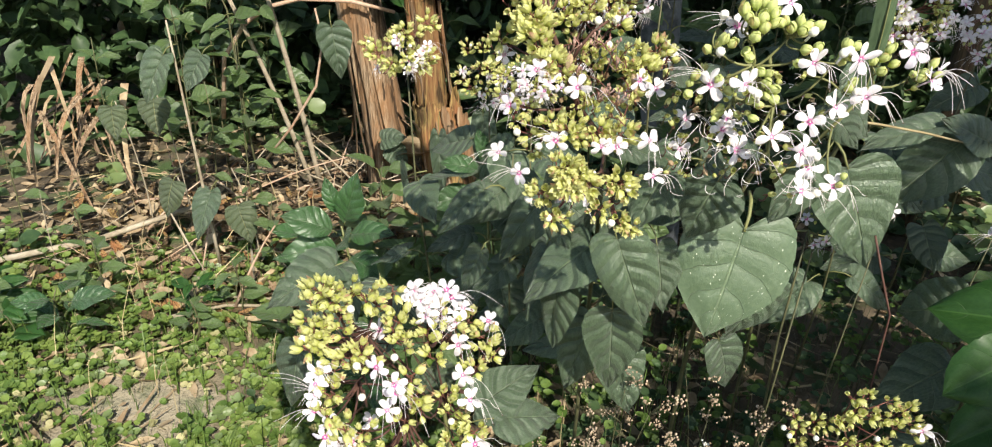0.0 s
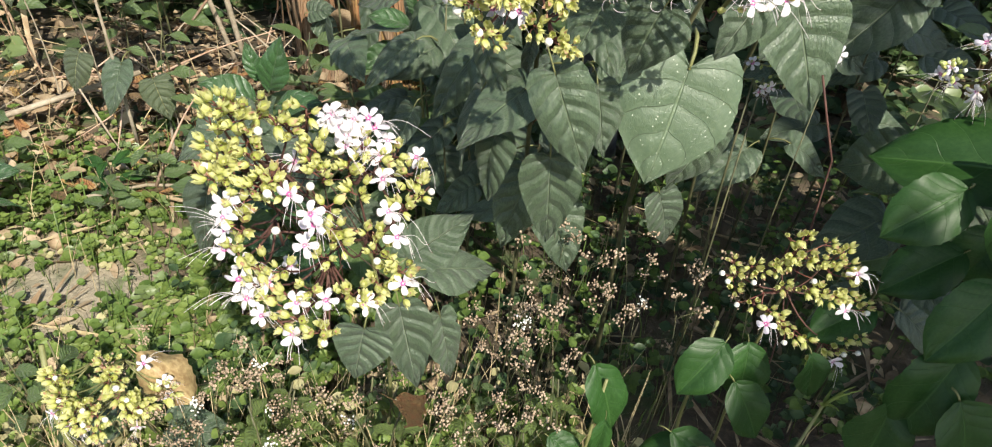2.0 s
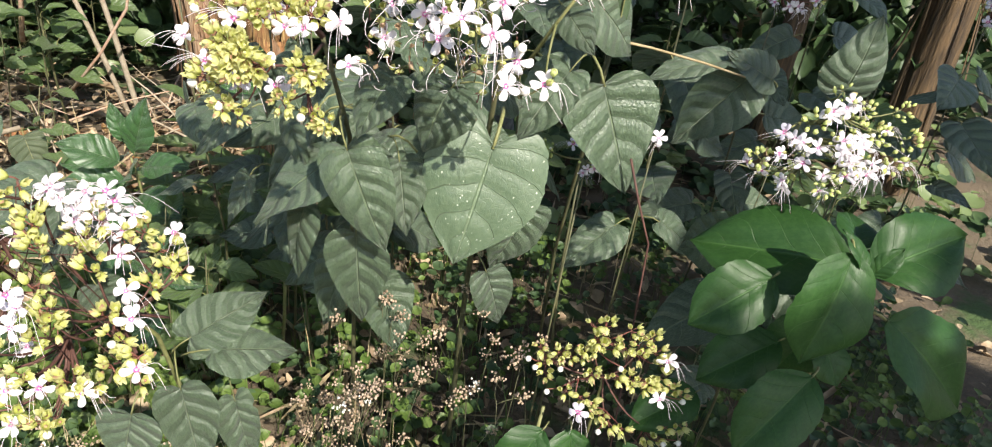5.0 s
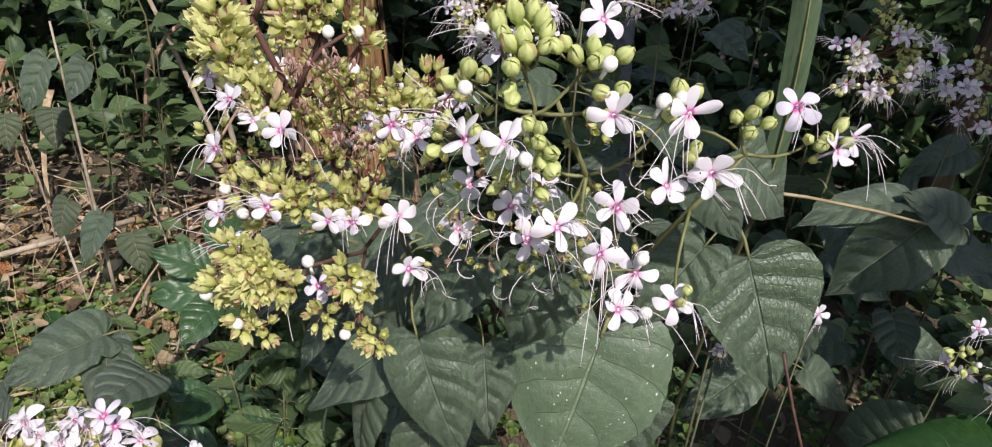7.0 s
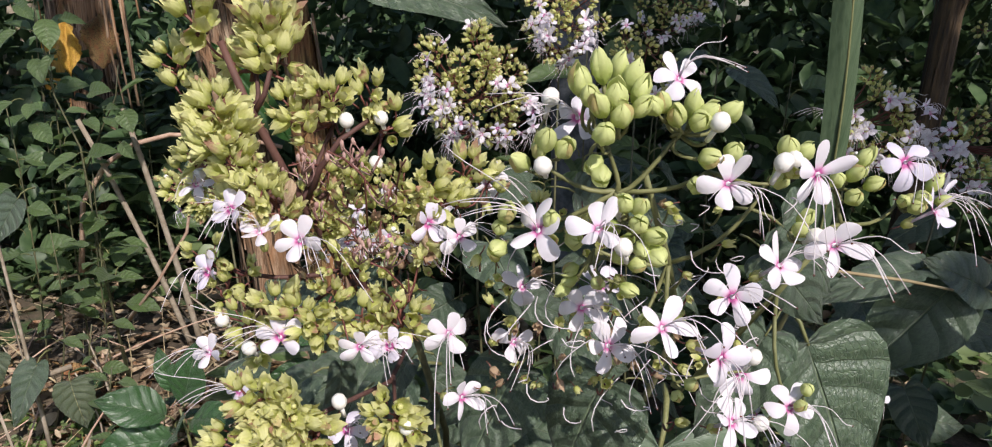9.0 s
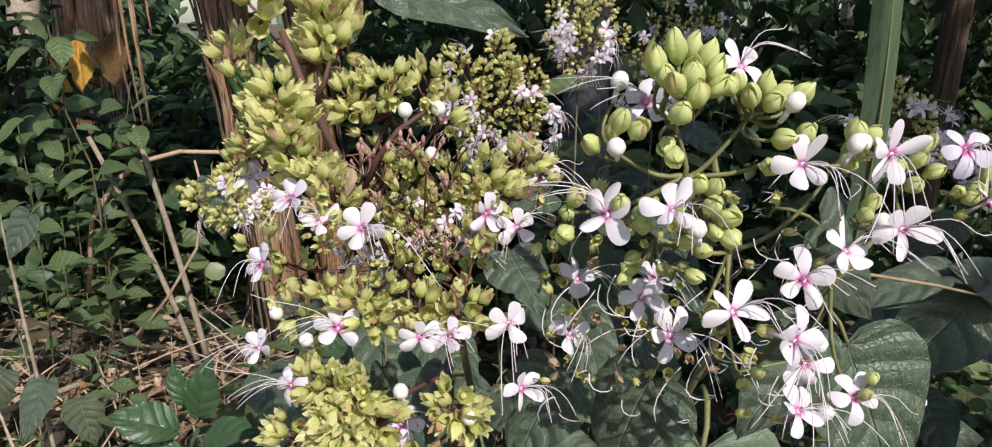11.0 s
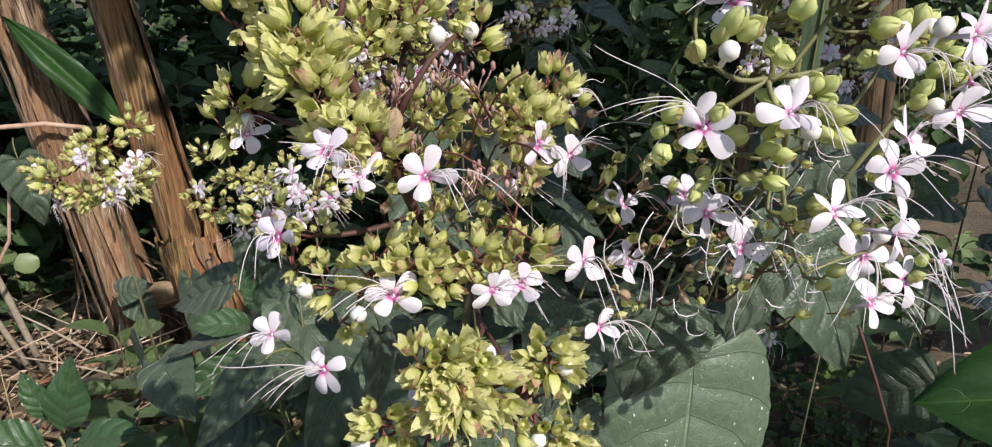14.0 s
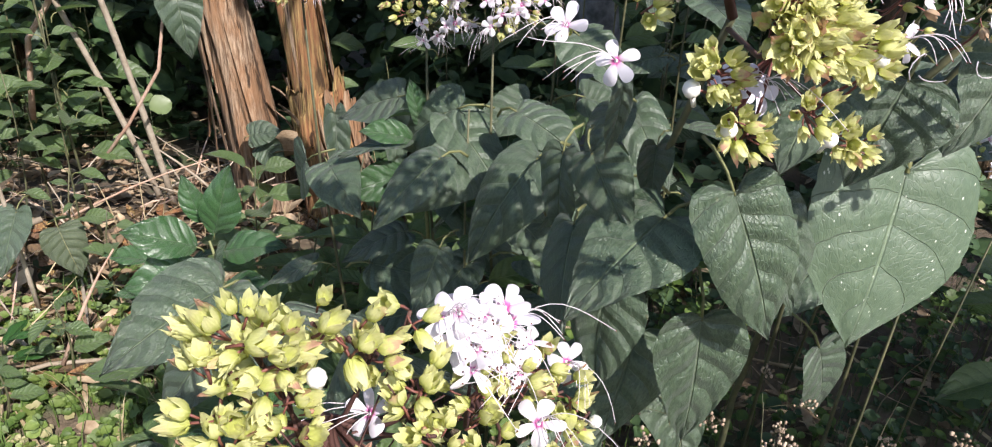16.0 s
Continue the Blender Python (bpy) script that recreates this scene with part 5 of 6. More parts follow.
s = Shape()
side = [-400, -120, -40, -15, -7] + [-4 + 0.2 * i for i in range(41)] + [7, 15, 40, 120, 400]
deep = [-400, -120, -40, -12, -4] + [-1 + 0.2 * i for i in range(41)] + [9, 13, 25, 60, 150, 400]
s.grid([[(x, y, height(x, y) if abs(x) < 8 and abs(y) < 10 else 0.0) for x in side] for y in deep])
ground = new("ground", s.mesh("ground", [M_SOIL]))
tagged(ground, "bare dusty soil under litter and weeds", "ground", kind="structure")


def scrap(long, wide, curl, r):
    """A dry curled leaf or shred."""
    q = Shape()
    rows = []
    for i in range(5):
        v = i / 4
        w = wide * (0.15 + math.sin(math.pi * min(0.97, v + 0.04))) * 0.5
        rows.append([(u * w, long * (v - 0.5), curl * (abs(u) * w * 1.2 + 0.25 * long * (v - 0.5) ** 2) + 0.002) for u in (-1, 0, 1)])
    q.grid(rows)
    return q


def scatter(name, label, category, n, area, size, thickness, materials, seed, tilt=25, lift=0.0):
    r = random.Random(seed)
    s = Shape()
    kinds = [scrap(1.0, r.uniform(*thickness), r.uniform(0.2, 0.9), r) for _ in range(6)]
    for i in range(n):
        x, y = r.uniform(area[0], area[1]), r.uniform(area[2], area[3])
        k = r.uniform(*size)
        m = Matrix.Translation((x, y, height(x, y) + 0.004 + r.uniform(0, lift))) @ Euler((radians(r.uniform(-tilt, tilt)), radians(r.uniform(-tilt, tilt)), r.uniform(0, 6.3))).to_matrix().to_4x4() @ Matrix.Scale(k, 4)
        s.add(r.choice(kinds), m, r.randrange(len(materials)))
    ob = new(name, s.mesh(name, materials))
    return tagged(ob, label, category, kind="stuff")


scatter("stem_litter", "curled brown banana leaf shreds on dark soil", "leaf litter", 700, (-1.6, 0.6, 2.2, 3.6), (0.03, 0.10), (0.15, 0.5), [M_LITTER, M_FIBRE], 5, 35, 0.05)
scatter("leaf_litter", "brown dry leaves lying on the soil", "leaf litter", 2600, (-2.6, 2.2, 1.2, 4.6), (0.02, 0.08), (0.25, 0.6), [M_LITTER], 3, 30, 0.03)
scatter("straw_litter", "pale straw and shredded banana fibre", "straw", 1000, (-2.4, 1.6, 0.9, 4.2), (0.06, 0.25), (0.02, 0.07), [M_STRAW, M_LITTER], 4, 14, 0.04)

scatter("sunny_litter", "large brown and pale dry leaves lying under the weeds", "leaf litter", 640, (-1.9, -0.35, 2.05, 3.1), (0.03, 0.11), (0.25, 0.6), [M_LITTER, M_SHEATH, M_LITTER, M_SHADESHEATH], 7, 35, 0.06)
scatter("twig_litter", "tangle of thin dry twigs and stalks", "twigs", 85, (-1.9, -0.45, 2.2, 3.2), (0.12, 0.42), (0.010, 0.022), [M_TWIG, M_STRAW, M_PINKTWIG], 8, 38, 0.22)
scatter("front_litter", "curled pale dry leaves among the front weeds", "leaf litter", 420, (-0.9, 0.45, 0.74, 1.25), (0.015, 0.05), (0.2, 0.6), [M_LITTER, M_STRAW], 6, 40, 0.12)

# low herbs that cover the soil
r = random.Random(11)
simple = Shape()
simple.grid([[(u * w * (1 - 0.0), v, 0.18 * abs(u) - 0.3 * v * v) for u in (-1, 0, 1)] for v, w in ((0, 0.06), (0.25, 0.34), (0.55, 0.42), (0.82, 0.25), (1.0, 0.03))])


roundish = Shape()
roundish.grid([[(u * w, v, 0.12 * abs(u) - 0.2 * v * v) for u in (-1, 0, 1)] for v, w in ((0, 0.05), (0.2, 0.40), (0.5, 0.52), (0.8, 0.40), (1.0, 0.10))])


def herb_mat(name, label, n, area, size, height_range, seed, materials, thin=lambda x, y: 1.0, share=0.6):
    r = random.Random(seed)
    s = Shape()
    for i in range(n):
        x, y = r.uniform(area[0], area[1]), r.uniform(area[2], area[3])
        if r.random() > thin(x, y):
            continue
        g = height(x, y)
        h = r.uniform(*height_range) * r.random()
        lean = (r.uniform(-0.03, 0.03), r.uniform(-0.03, 0.03))
        k = r.randrange(len(materials))
        if h > 0.03:
            s.tube([(x, y, g), (x + lean[0] * 0.2, y + lean[1], g + h * 0.6), (x + lean[0], y + lean[1], g + h)], 0.0009, 0.0006, 3, k)
        for j in range(r.randrange(3, 6)):
            a = r.uniform(0, 6.3)
            zz = g + h * (0.55 + 0.45 * r.random()) + 0.006
            long = r.uniform(*size)
            d = Vector((math.cos(a), math.sin(a), r.uniform(0.0, 0.6)))
            s.add(simple if r.random() < share else roundish, aim((x + lean[0], y + lean[1], zz), d, (r.gauss(0.1, 0.35), r.gauss(-0.4, 0.35), 1), long, long, long), k)
    ob = new(name, s.mesh(name, materials))
    return tagged(ob, label, "ground cover", kind="stuff")


def patchy(x, y):
    bare = 1 - math.exp(-(((x + 1.0) / 0.22) ** 2 + ((y - 1.68) / 0.16) ** 2))
    return bare * (0.5 + 0.9 * noise.noise(Vector((x * 2.2, y * 2.2, 1.0))) + 0.25)


herb_mat("low_herbs", "creeping green weeds covering sunlit soil", 4200, (-2.2, -0.15, 1.0, 2.6), (0.012, 0.034), (0.02, 0.11), 12, [M_HERB, M_LIME, M_LIME, M_WEED], patchy, 0.75)
herb_mat("carpet_herbs", "dense carpet of small lime-green weeds", 1100, (-2.0, -0.35, 1.15, 2.0), (0.010, 0.024), (0.02, 0.06), 16, [M_LIME, M_HERB, M_PALE], lambda x, y: 1 - math.exp(-(((x + 1.0) / 0.26) ** 2 + ((y - 1.68) / 0.15) ** 2)), 0.5)
herb_mat("tall_herbs", "tangle of thin green weeds", 1200, (-0.6, 1.9, 1.15, 2.3), (0.012, 0.036), (0.08, 0.34), 13, [M_HERB, M_DARK], share=0.85)
herb_mat("front_herbs", "clover-like weeds and grass in the sun", 1100, (-0.9, 0.45, 0.65, 1.2), (0.010, 0.032), (0.04, 0.30), 14, [M_LIME, M_LIME, M_HERB, M_PALE], share=0.9)
herb_mat("back_herbs", "weeds below the shrubs in shade", 1300, (-2.8, 2.8, 2.3, 4.8), (0.03, 0.09), (0.05, 0.4), 15, [M_DARK, M_DARK, M_WEED], lambda x, y: 0.10 if x < -0.2 and y < 3.6 else 1.0)


# grass blades
def blades(name, n, area, long, seed, material, label):
    r = random.Random(seed)
    s = Shape()
    for i in range(n):
        x, y = r.uniform(area[0], area[1]), r.uniform(area[2], area[3])
        h, a = r.uniform(*long), r.uniform(0, 6.3)
        lean = r.uniform(0.1, 0.6)
        w = r.uniform(0.0012, 0.003)
        rows = []
        for q in range(4):
            v = q / 3
            c = Vector((x + math.cos(a) * lean * h * v * v, y + math.sin(a) * lean * h * v * v, height(x, y) + h * v * (1 - 0.25 * lean * v)))
            ww = w * (1 - 0.9 * v)
            rows.append([c + Vector((-math.sin(a) * ww, math.cos(a) * ww, 0)), c - Vector((-math.sin(a) * ww, math.cos(a) * ww, 0))])
        s.grid(rows)
    return tagged(new(name, s.mesh(name, [material])), label, "grass", kind="stuff")


blades("grass", 1500, (-2.0, 0.6, 0.7, 2.4), (0.04, 0.22), 21, M_HERB, "thin green grass blades among weeds")
blades("front_straw", 750, (-0.8, 0.5, 0.78, 1.15), (0.08, 0.34), 23, M_STRAW, "pale dry stalks among the front weeds")
blades("dry_grass", 280, (-1.6, 1.2, 0.8, 3.4), (0.06, 0.35), 22, M_STRAW, "dry straw-coloured grass stalks")


# dry seed heads
def seed_heads(n, area, tall, seed):
    """Thin bent stalks that fork into loose umbels of tiny dry seeds."""
    r = random.Random(seed)
    s = Shape()
    for i in range(n):
        x, y = r.uniform(area[0], area[1]), r.uniform(area[2], area[3])
        h = r.uniform(*tall)
        fork = Vector((x + r.uniform(-0.07, 0.07), y + r.uniform(-0.06, 0.02), h))
        s.tube(arc((x, y, 0), fork, 0, (r.uniform(-0.035, 0.035), r.uniform(-0.02, 0.02), 0), 6), 0.0013, 0.0007, 3, 1)
        for arm in range(r.randrange(2, 5)):
            kind = 2 if r.random() < 0.06 else 0
            tip = fork + Vector((r.gauss(0, 0.022), r.gauss(0, 0.02), r.uniform(0.0, 0.04)))
            s.tube(arc(fork - Vector((0, 0, 0.01)), tip, 0.003, (r.uniform(-0.006, 0.006), 0, 0), 4), 0.0006, 0.0004, 3, 1)
            for j in range(r.randrange(9, 22)):
                e = tip + Vector((r.gauss(0, 0.0065), r.gauss(0, 0.006), r.gauss(0, 0.0055)))
                s.tube([tip - Vector((0, 0, 0.005)), e], 0.00035, 0.0003, 3, 1)
                s.ball(e, r.uniform(0.0013, 0.0028), kind, 3, 5, r.uniform(0.8, 1.5))
    return tagged(new("dry_seed_heads", s.mesh("dry_seed_heads", [M_SEED, M_DIMSTEM, M_BUD])), "small brown dry seed heads on thin stalks", "dry herbs", kind="stuff")


seed_heads(24, (-0.55, 0.10, 0.85, 1.15), (0.18, 0.36), 31)
seed_heads(20, (-0.52, -0.10, 0.86, 1.08), (0.20, 0.36), 34)
seed_heads(24, (0.0, 0.34, 0.95, 1.25), (0.22, 0.46), 32)
seed_heads(18, (0.20, 0.62, 1.0, 1.3), (0.40, 0.62), 33)


# ---------- dry banana stems and trees ----------
def ragged_stem(name, label, foot, top, r0, r1, seed, materials, strips=16, category="banana stem", frayed=True):
    """A banana stem of overlapping, split sheaths with loose dry strips."""
    r = random.Random(seed)
    foot, top = Vector(foot), Vector(top)
    ob = thing(name, foot, label, category, "banana stems")
    s = Shape()
    rows = []
    n = 36
    for i in range(25):
        v = i / 24
        c = foot.lerp(top, v) + Vector((0.02 * math.sin(3 * v + seed), 0, 0))
        rad = (r0 + (r1 - r0) * v) * (1 + 0.25 * max(0, 0.15 - v) / 0.15)
        row = []
        for j in range(n + 1):
            a = 2 * math.pi * (j % n) / n
            step = 0.16 * ((a * 4 / 6.283 + v * 0.9 + seed * 0.3) % 1.0)
            fibre = 0.16 * noise.noise(Vector((math.cos(a) * 7, math.sin(a) * 7, v * 1.2 + seed))) + 0.10 * noise.noise(Vector((math.cos(a) * 19, math.sin(a) * 19, v * 3.0 + seed)))
            end = 0.0 if i < 24 else r.uniform(-0.07, 0.05)
            row.append(c + Vector((math.cos(a), math.sin(a), 0)) * rad * (0.90 + step + fibre) + Vector((0, 0, end)))
        rows.append(row)
    s.grid(rows)
    part("trunk", s.mesh("trunk", [materials[0]]), ob)
    for i in range(strips * 2):
        a = r.uniform(0, 6.283)
        lo, hi = r.uniform(0.0, 0.6), r.uniform(0.5, 1.05)
        if hi - lo < 0.15:
            hi = lo + 0.2
        w = r.uniform(0.004, 0.028)
        loose = r.random() < 0.4 and frayed
        top_end = r.random() < 0.6
        sway = r.uniform(-0.3, 0.3)
        rows = []
        for q in range(9):
            f = q / 8
            v = lo + (hi - lo) * f
            c = foot.lerp(top, v)
            away = max(0.0, (f if top_end else 1 - f) - 0.45) ** 2 * (2.2 if loose else 0.4)
            rad = (r0 + (r1 - r0) * v) * (1.03 + away)
            aa = a + 0.15 * math.sin(4 * v + i) + sway * away
            out = Vector((math.cos(aa), math.sin(aa), 0))
            tan = Vector((-math.sin(aa), math.cos(aa), 0))
            ww = w * (1 - 0.75 * abs(2 * f - 1) ** 3) * (0.8 + 0.3 * math.sin(9 * f + i))
            drop = Vector((0, 0, -0.04 * away))
            rows.append([c + out * rad - tan * ww + drop, c + out * (rad + 0.007) + drop, c + out * rad + tan * ww + drop])
        t = Shape()
        t.grid(rows)
        part("dry_strip", t.mesh("dry_strip", [materials[1] if i % 3 or materials[0] is M_SHADESHEATH else M_FIBRE]), ob)
    return ob


ragged_stem("banana_stem", "dead banana stem with split, peeling orange-brown sheaths", (-0.505, 3.16, 0), (-0.78, 3.15, 1.95), 0.092, 0.060, 1, [M_FIBRE, M_FIBRE], 24)
ragged_stem("banana_stem", "banana stem with yellow and brown sheaths and a ragged foot", (-0.225, 3.06, 0), (-0.47, 3.05, 2.0), 0.068, 0.045, 4, [M_SHEATH, M_SHEATH], 6, frayed=False)
ragged_stem("banana_stem", "split dry sheaths round the foot of a stem", (-0.215, 3.05, 0), (-0.27, 3.04, 0.52), 0.125, 0.095, 2, [M_SHEATH, M_FIBRE], 16)
patched = ragged_stem("banana_stem", "dark banana stem with a yellow patch", (-1.85, 4.5, 0), (-1.90, 4.6, 2.6), 0.17, 0.14, 5, [M_FIBRE, M_SHEATH], 10)
s = Shape()
s.grid([[(-1.965 + 0.02 * v, 4.30 - 0.02 * math.sin(9 * v), 0.90 + 0.26 * v), (-1.91, 4.27, 0.89 + 0.27 * v), (-1.865 + 0.015 * math.sin(7 * v), 4.30, 0.91 + 0.25 * v)] for v in (0, 0.2, 0.4, 0.6, 0.8, 1.0)])
part("yellow_sheath", s.mesh("yellow_sheath", [M_AMBER]), patched, None, "split amber-yellow sheath")
s = Shape()
s.grid([[(-1.80 + 0.05 * v, 4.30, 1.20 - 0.24 * v), (-1.765 + 0.05 * v, 4.27, 1.20 - 0.24 * v), (-1.725 + 0.03 * v, 4.30, 1.21 - 0.24 * v)] for v in (0, 0.25, 0.5, 0.75, 1.0)])
part("pale_sheath", s.mesh("pale_sheath", [M_FIBRE]), patched, None, "pale torn sheath")
# two stems behind the shrubs, their shade put into the sheath colour
ragged_stem("banana_stem", "dry banana stem behind the flower shrubs", (2.55, 3.2, 0), (2.5, 3.2, 2.2), 0.10, 0.085, 6, [M_SHADESHEATH, M_SHADESHEATH], 12)
ragged_stem("banana_stem", "thin dry banana stem with hanging strips", (1.75, 3.0, 0), (1.82, 3.0, 1.9), 0.035, 0.03, 7, [M_SHADESHEATH, M_SHADESHEATH], 10)


def small_leaf_cloud(s, centre, radius, n, size, r, k=0, flat=0.8):
    for i in range(n):
        d = Vector((r.gauss(0, 1), r.gauss(0, 1), r.gauss(0, 1) * flat))
        d = d.normalized() * (r.random() ** 0.4)
        at = Vector(centre) + Vector((d.x * radius[0], d.y * radius[1], d.z * radius[2]))
        along = Vector((r.uniform(-1, 1), r.uniform(-1, 1), r.uniform(-0.9, 0.4)))
        long = r.uniform(*size)
        s.add(simple, aim(at, along, (r.uniform(-0.4, 0.4), r.uniform(-0.6, 0.2), 1), long * 0.8, long, long), k)


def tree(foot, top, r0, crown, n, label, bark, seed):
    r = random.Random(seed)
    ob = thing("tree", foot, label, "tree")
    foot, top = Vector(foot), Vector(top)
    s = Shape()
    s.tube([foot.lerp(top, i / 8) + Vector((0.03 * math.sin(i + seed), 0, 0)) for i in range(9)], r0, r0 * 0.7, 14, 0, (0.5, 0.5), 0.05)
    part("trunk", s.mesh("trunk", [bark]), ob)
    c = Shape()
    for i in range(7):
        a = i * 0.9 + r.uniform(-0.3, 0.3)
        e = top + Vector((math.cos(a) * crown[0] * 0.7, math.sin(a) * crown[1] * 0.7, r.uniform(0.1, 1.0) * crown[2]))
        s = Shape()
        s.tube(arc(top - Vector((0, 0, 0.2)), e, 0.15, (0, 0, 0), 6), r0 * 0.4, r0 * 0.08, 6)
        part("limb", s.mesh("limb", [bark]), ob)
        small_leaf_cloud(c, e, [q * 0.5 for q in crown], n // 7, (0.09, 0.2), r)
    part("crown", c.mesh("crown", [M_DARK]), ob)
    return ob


# three trees, never in view, added so their crowns shade plants and background
tree((4.4, -2.9, 0), (2.90, -2.45, 3.4), 0.16, (0.88, 0.60, 0.5), 1250, "tree out of view, added to shade the plants", M_TWIG, 8)
tree((3.9, 1.2, 0), (0.30, 0.86, 3.9), 0.15, (2.8, 1.0, 0.7), 1900, "tree out of view, added to shade the plants", M_TWIG, 9)
tree((3.9, -1.0, 0), (2.60, -0.60, 3.7), 0.12, (0.85, 0.85, 0.4), 1500, "tree out of view, added to shade the plants", M_TWIG, 10)
tree((0.58, 2.50, 0), (0.46, 2.45, 2.3), 0.072, (1.0, 0.9, 0.8), 900, "tree with a grey lichened trunk in shade", M_BARK, 1)
tree((2.6, 5.2, 0), (2.5, 5.2, 3.0), 0.12, (1.6, 1.4, 1.1), 1500, "tree with a dim trunk and dark crown", M_TWIG, 2)
tree((-3.2, 6.2, 0), (-3.1, 6.2, 3.2), 0.13, (1.6, 1.5, 1.2), 1500, "tree with a dim trunk and dark crown", M_TWIG, 3)

# dark undergrowth and far trees
r = random.Random(41)
s = Shape()
for i in range(230):
    x = r.uniform(-4.2, 4.6)
    y = r.uniform(3.5, 6.4)
    if -1.4 < x < -0.1 and y < 4.2:
        continue
    gap = abs(x - 0.183 + 0.31 * (y - 0.454)) < 0.6
    small_leaf_cloud(s, (x, y, r.uniform(0.2, 0.8 if gap else 1.7)), (0.5, 0.4, 0.5), 70, (0.06, 0.17), r)
tagged(new("undergrowth", s.mesh("undergrowth", [M_DARK])), "dense dark green undergrowth in shade", "undergrowth", kind="stuff")
s = Shape()
for i in range(46):
    x = -16 + i * 0.78 + r.uniform(-0.4, 0.4)
    y = r.uniform(8.5, 13)
    gap = abs(x - 0.183 + 0.31 * (y - 0.454)) < 1.3
    small_leaf_cloud(s, (x, y, r.uniform(0.2, 0.5) if gap else r.uniform(0.5, 3.6)), (1.1, 0.8, 1.3), 130, (0.18, 0.42), r)
for i in range(40):
    x, y = r.uniform(-9, -1.5), r.uniform(6.8, 9.0)
    gap = abs(x - 0.183 + 0.31 * (y - 0.454)) < 1.2
    small_leaf_cloud(s, (x, y, r.uniform(0.2, 0.4) if gap else r.uniform(0.4, 3.2)), (1.0, 0.7, 1.0), 110, (0.14, 0.34), r)
tagged(new("far_woods", s.mesh("far_woods", [M_DARK])), "far dark woods", "woods", kind="stuff")


# ---------- sticks, twigs and single blades ----------
def stick(name, label, points, r0, r1, material, category="stick"):
    s = Shape()
    s.tube(points, r0, r1, 7, 0, (0.5, 0.5), 0.1)
    ob = new(name, s.mesh(name, [material]))
    return tagged(ob, label, category)


stick("pale_stick", "pale grey dead stick leaning upright", arc((-0.822, 3.11, 0.0), (-0.945, 2.95, 1.0), 0, (0.01, 0, 0)), 0.0125, 0.009, M_TWIG)
stick("pale_stick", "grey-brown dead stick leaning upright", arc((-0.86, 3.12, 0.0), (-1.10, 2.95, 0.96), 0, (0.02, 0, 0)), 0.0115, 0.008, M_TWIG)
stick("arching_twig", "arching brown vine twig", [(-1.19, 3.0, 0.40), (-1.15, 3.0, 0.66), (-1.05, 3.0, 0.80), (-0.95, 3.0, 0.87), (-0.82, 3.0, 0.905), (-0.62, 3.02, 0.90), (-0.45, 3.04, 0.86)], 0.010, 0.007, M_PINKTWIG, "twig")
stick("thin_twig", "thin bent brown twig", [(-1.0, 2.9, 0.25), (-0.86, 2.88, 0.42), (-0.74, 2.86, 0.60), (-0.70, 2.86, 0.78), (-0.72, 2.86, 0.90)], 0.006, 0.004, M_PINKTWIG, "twig")
stick("lying_branch", "grey branch lying across the weeds", [(-2.0, 2.3, 0.02), (-1.5, 2.45, 0.10), (-1.1, 2.7, 0.18)], 0.014, 0.009, M_TWIG, "branch")
stick("lying_branch", "grey-brown branch lying on the ground", [(-1.1, 2.05, 0.03), (-0.9, 2.12, 0.05), (-0.75, 2.16, 0.03)], 0.007, 0.005, M_TWIG, "branch")
stick("pale_stalk", "smooth pale stalk running between leaves", [(0.60, 1.24, 1.075), (0.695, 1.30, 1.05), (0.82, 1.37, 1.013), (0.935, 1.436, 0.974)], 0.0026, 0.0020, M_STRAW, "stalk")
stick("dry_stalk", "thin reddish dry stalk in front of leaves", [(0.636, 1.09, 0.938), (0.66, 1.08, 0.87), (0.69, 1.08, 0.80), (0.72, 1.1, 0.35), (0.72, 1.1, 0.0)], 0.0019, 0.0015, M_DRYRED, "stalk")
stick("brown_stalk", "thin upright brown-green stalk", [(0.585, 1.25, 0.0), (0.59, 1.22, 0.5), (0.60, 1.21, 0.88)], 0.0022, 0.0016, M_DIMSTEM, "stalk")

# long strap leaf
strap = thing("strap_leaved_plant", (0.66, 1.60, 0), "plant with one long upright green strap-shaped leaf", "plant")
blade, keel = Shape(), Shape()
rows, line = [], []
for i in range(16):
    v = i / 15
    c = Vector((0.605 - 0.075 * v + 0.03 * v * v + 0.012 * math.sin(5 * v), 1.20 - 0.13 * v, 1.06 + 0.55 * v))
    w = 0.0145 * (0.35 + 0.65 * math.sin(math.pi * min(0.95, 0.16 + 0.75 * v)))
    rows.append([c + Vector((u * w, 0.007 * abs(u) - 0.005 + 0.0015 * math.sin(9 * v + 3 * u), 0)) for u in (-1, -0.5, 0, 0.5, 1)])
    line.append(c + Vector((0, -0.0055, 0)))
blade.grid(rows)
keel.tube(line, 0.0013, 0.0008, 5)
part("blade", blade.mesh("blade", [M_STRAP]), strap)
part("midrib", keel.mesh("midrib", [M_GREENSTEM]), strap)
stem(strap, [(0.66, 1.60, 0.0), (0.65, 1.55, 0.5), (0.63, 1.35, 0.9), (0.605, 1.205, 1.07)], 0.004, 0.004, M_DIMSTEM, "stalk")


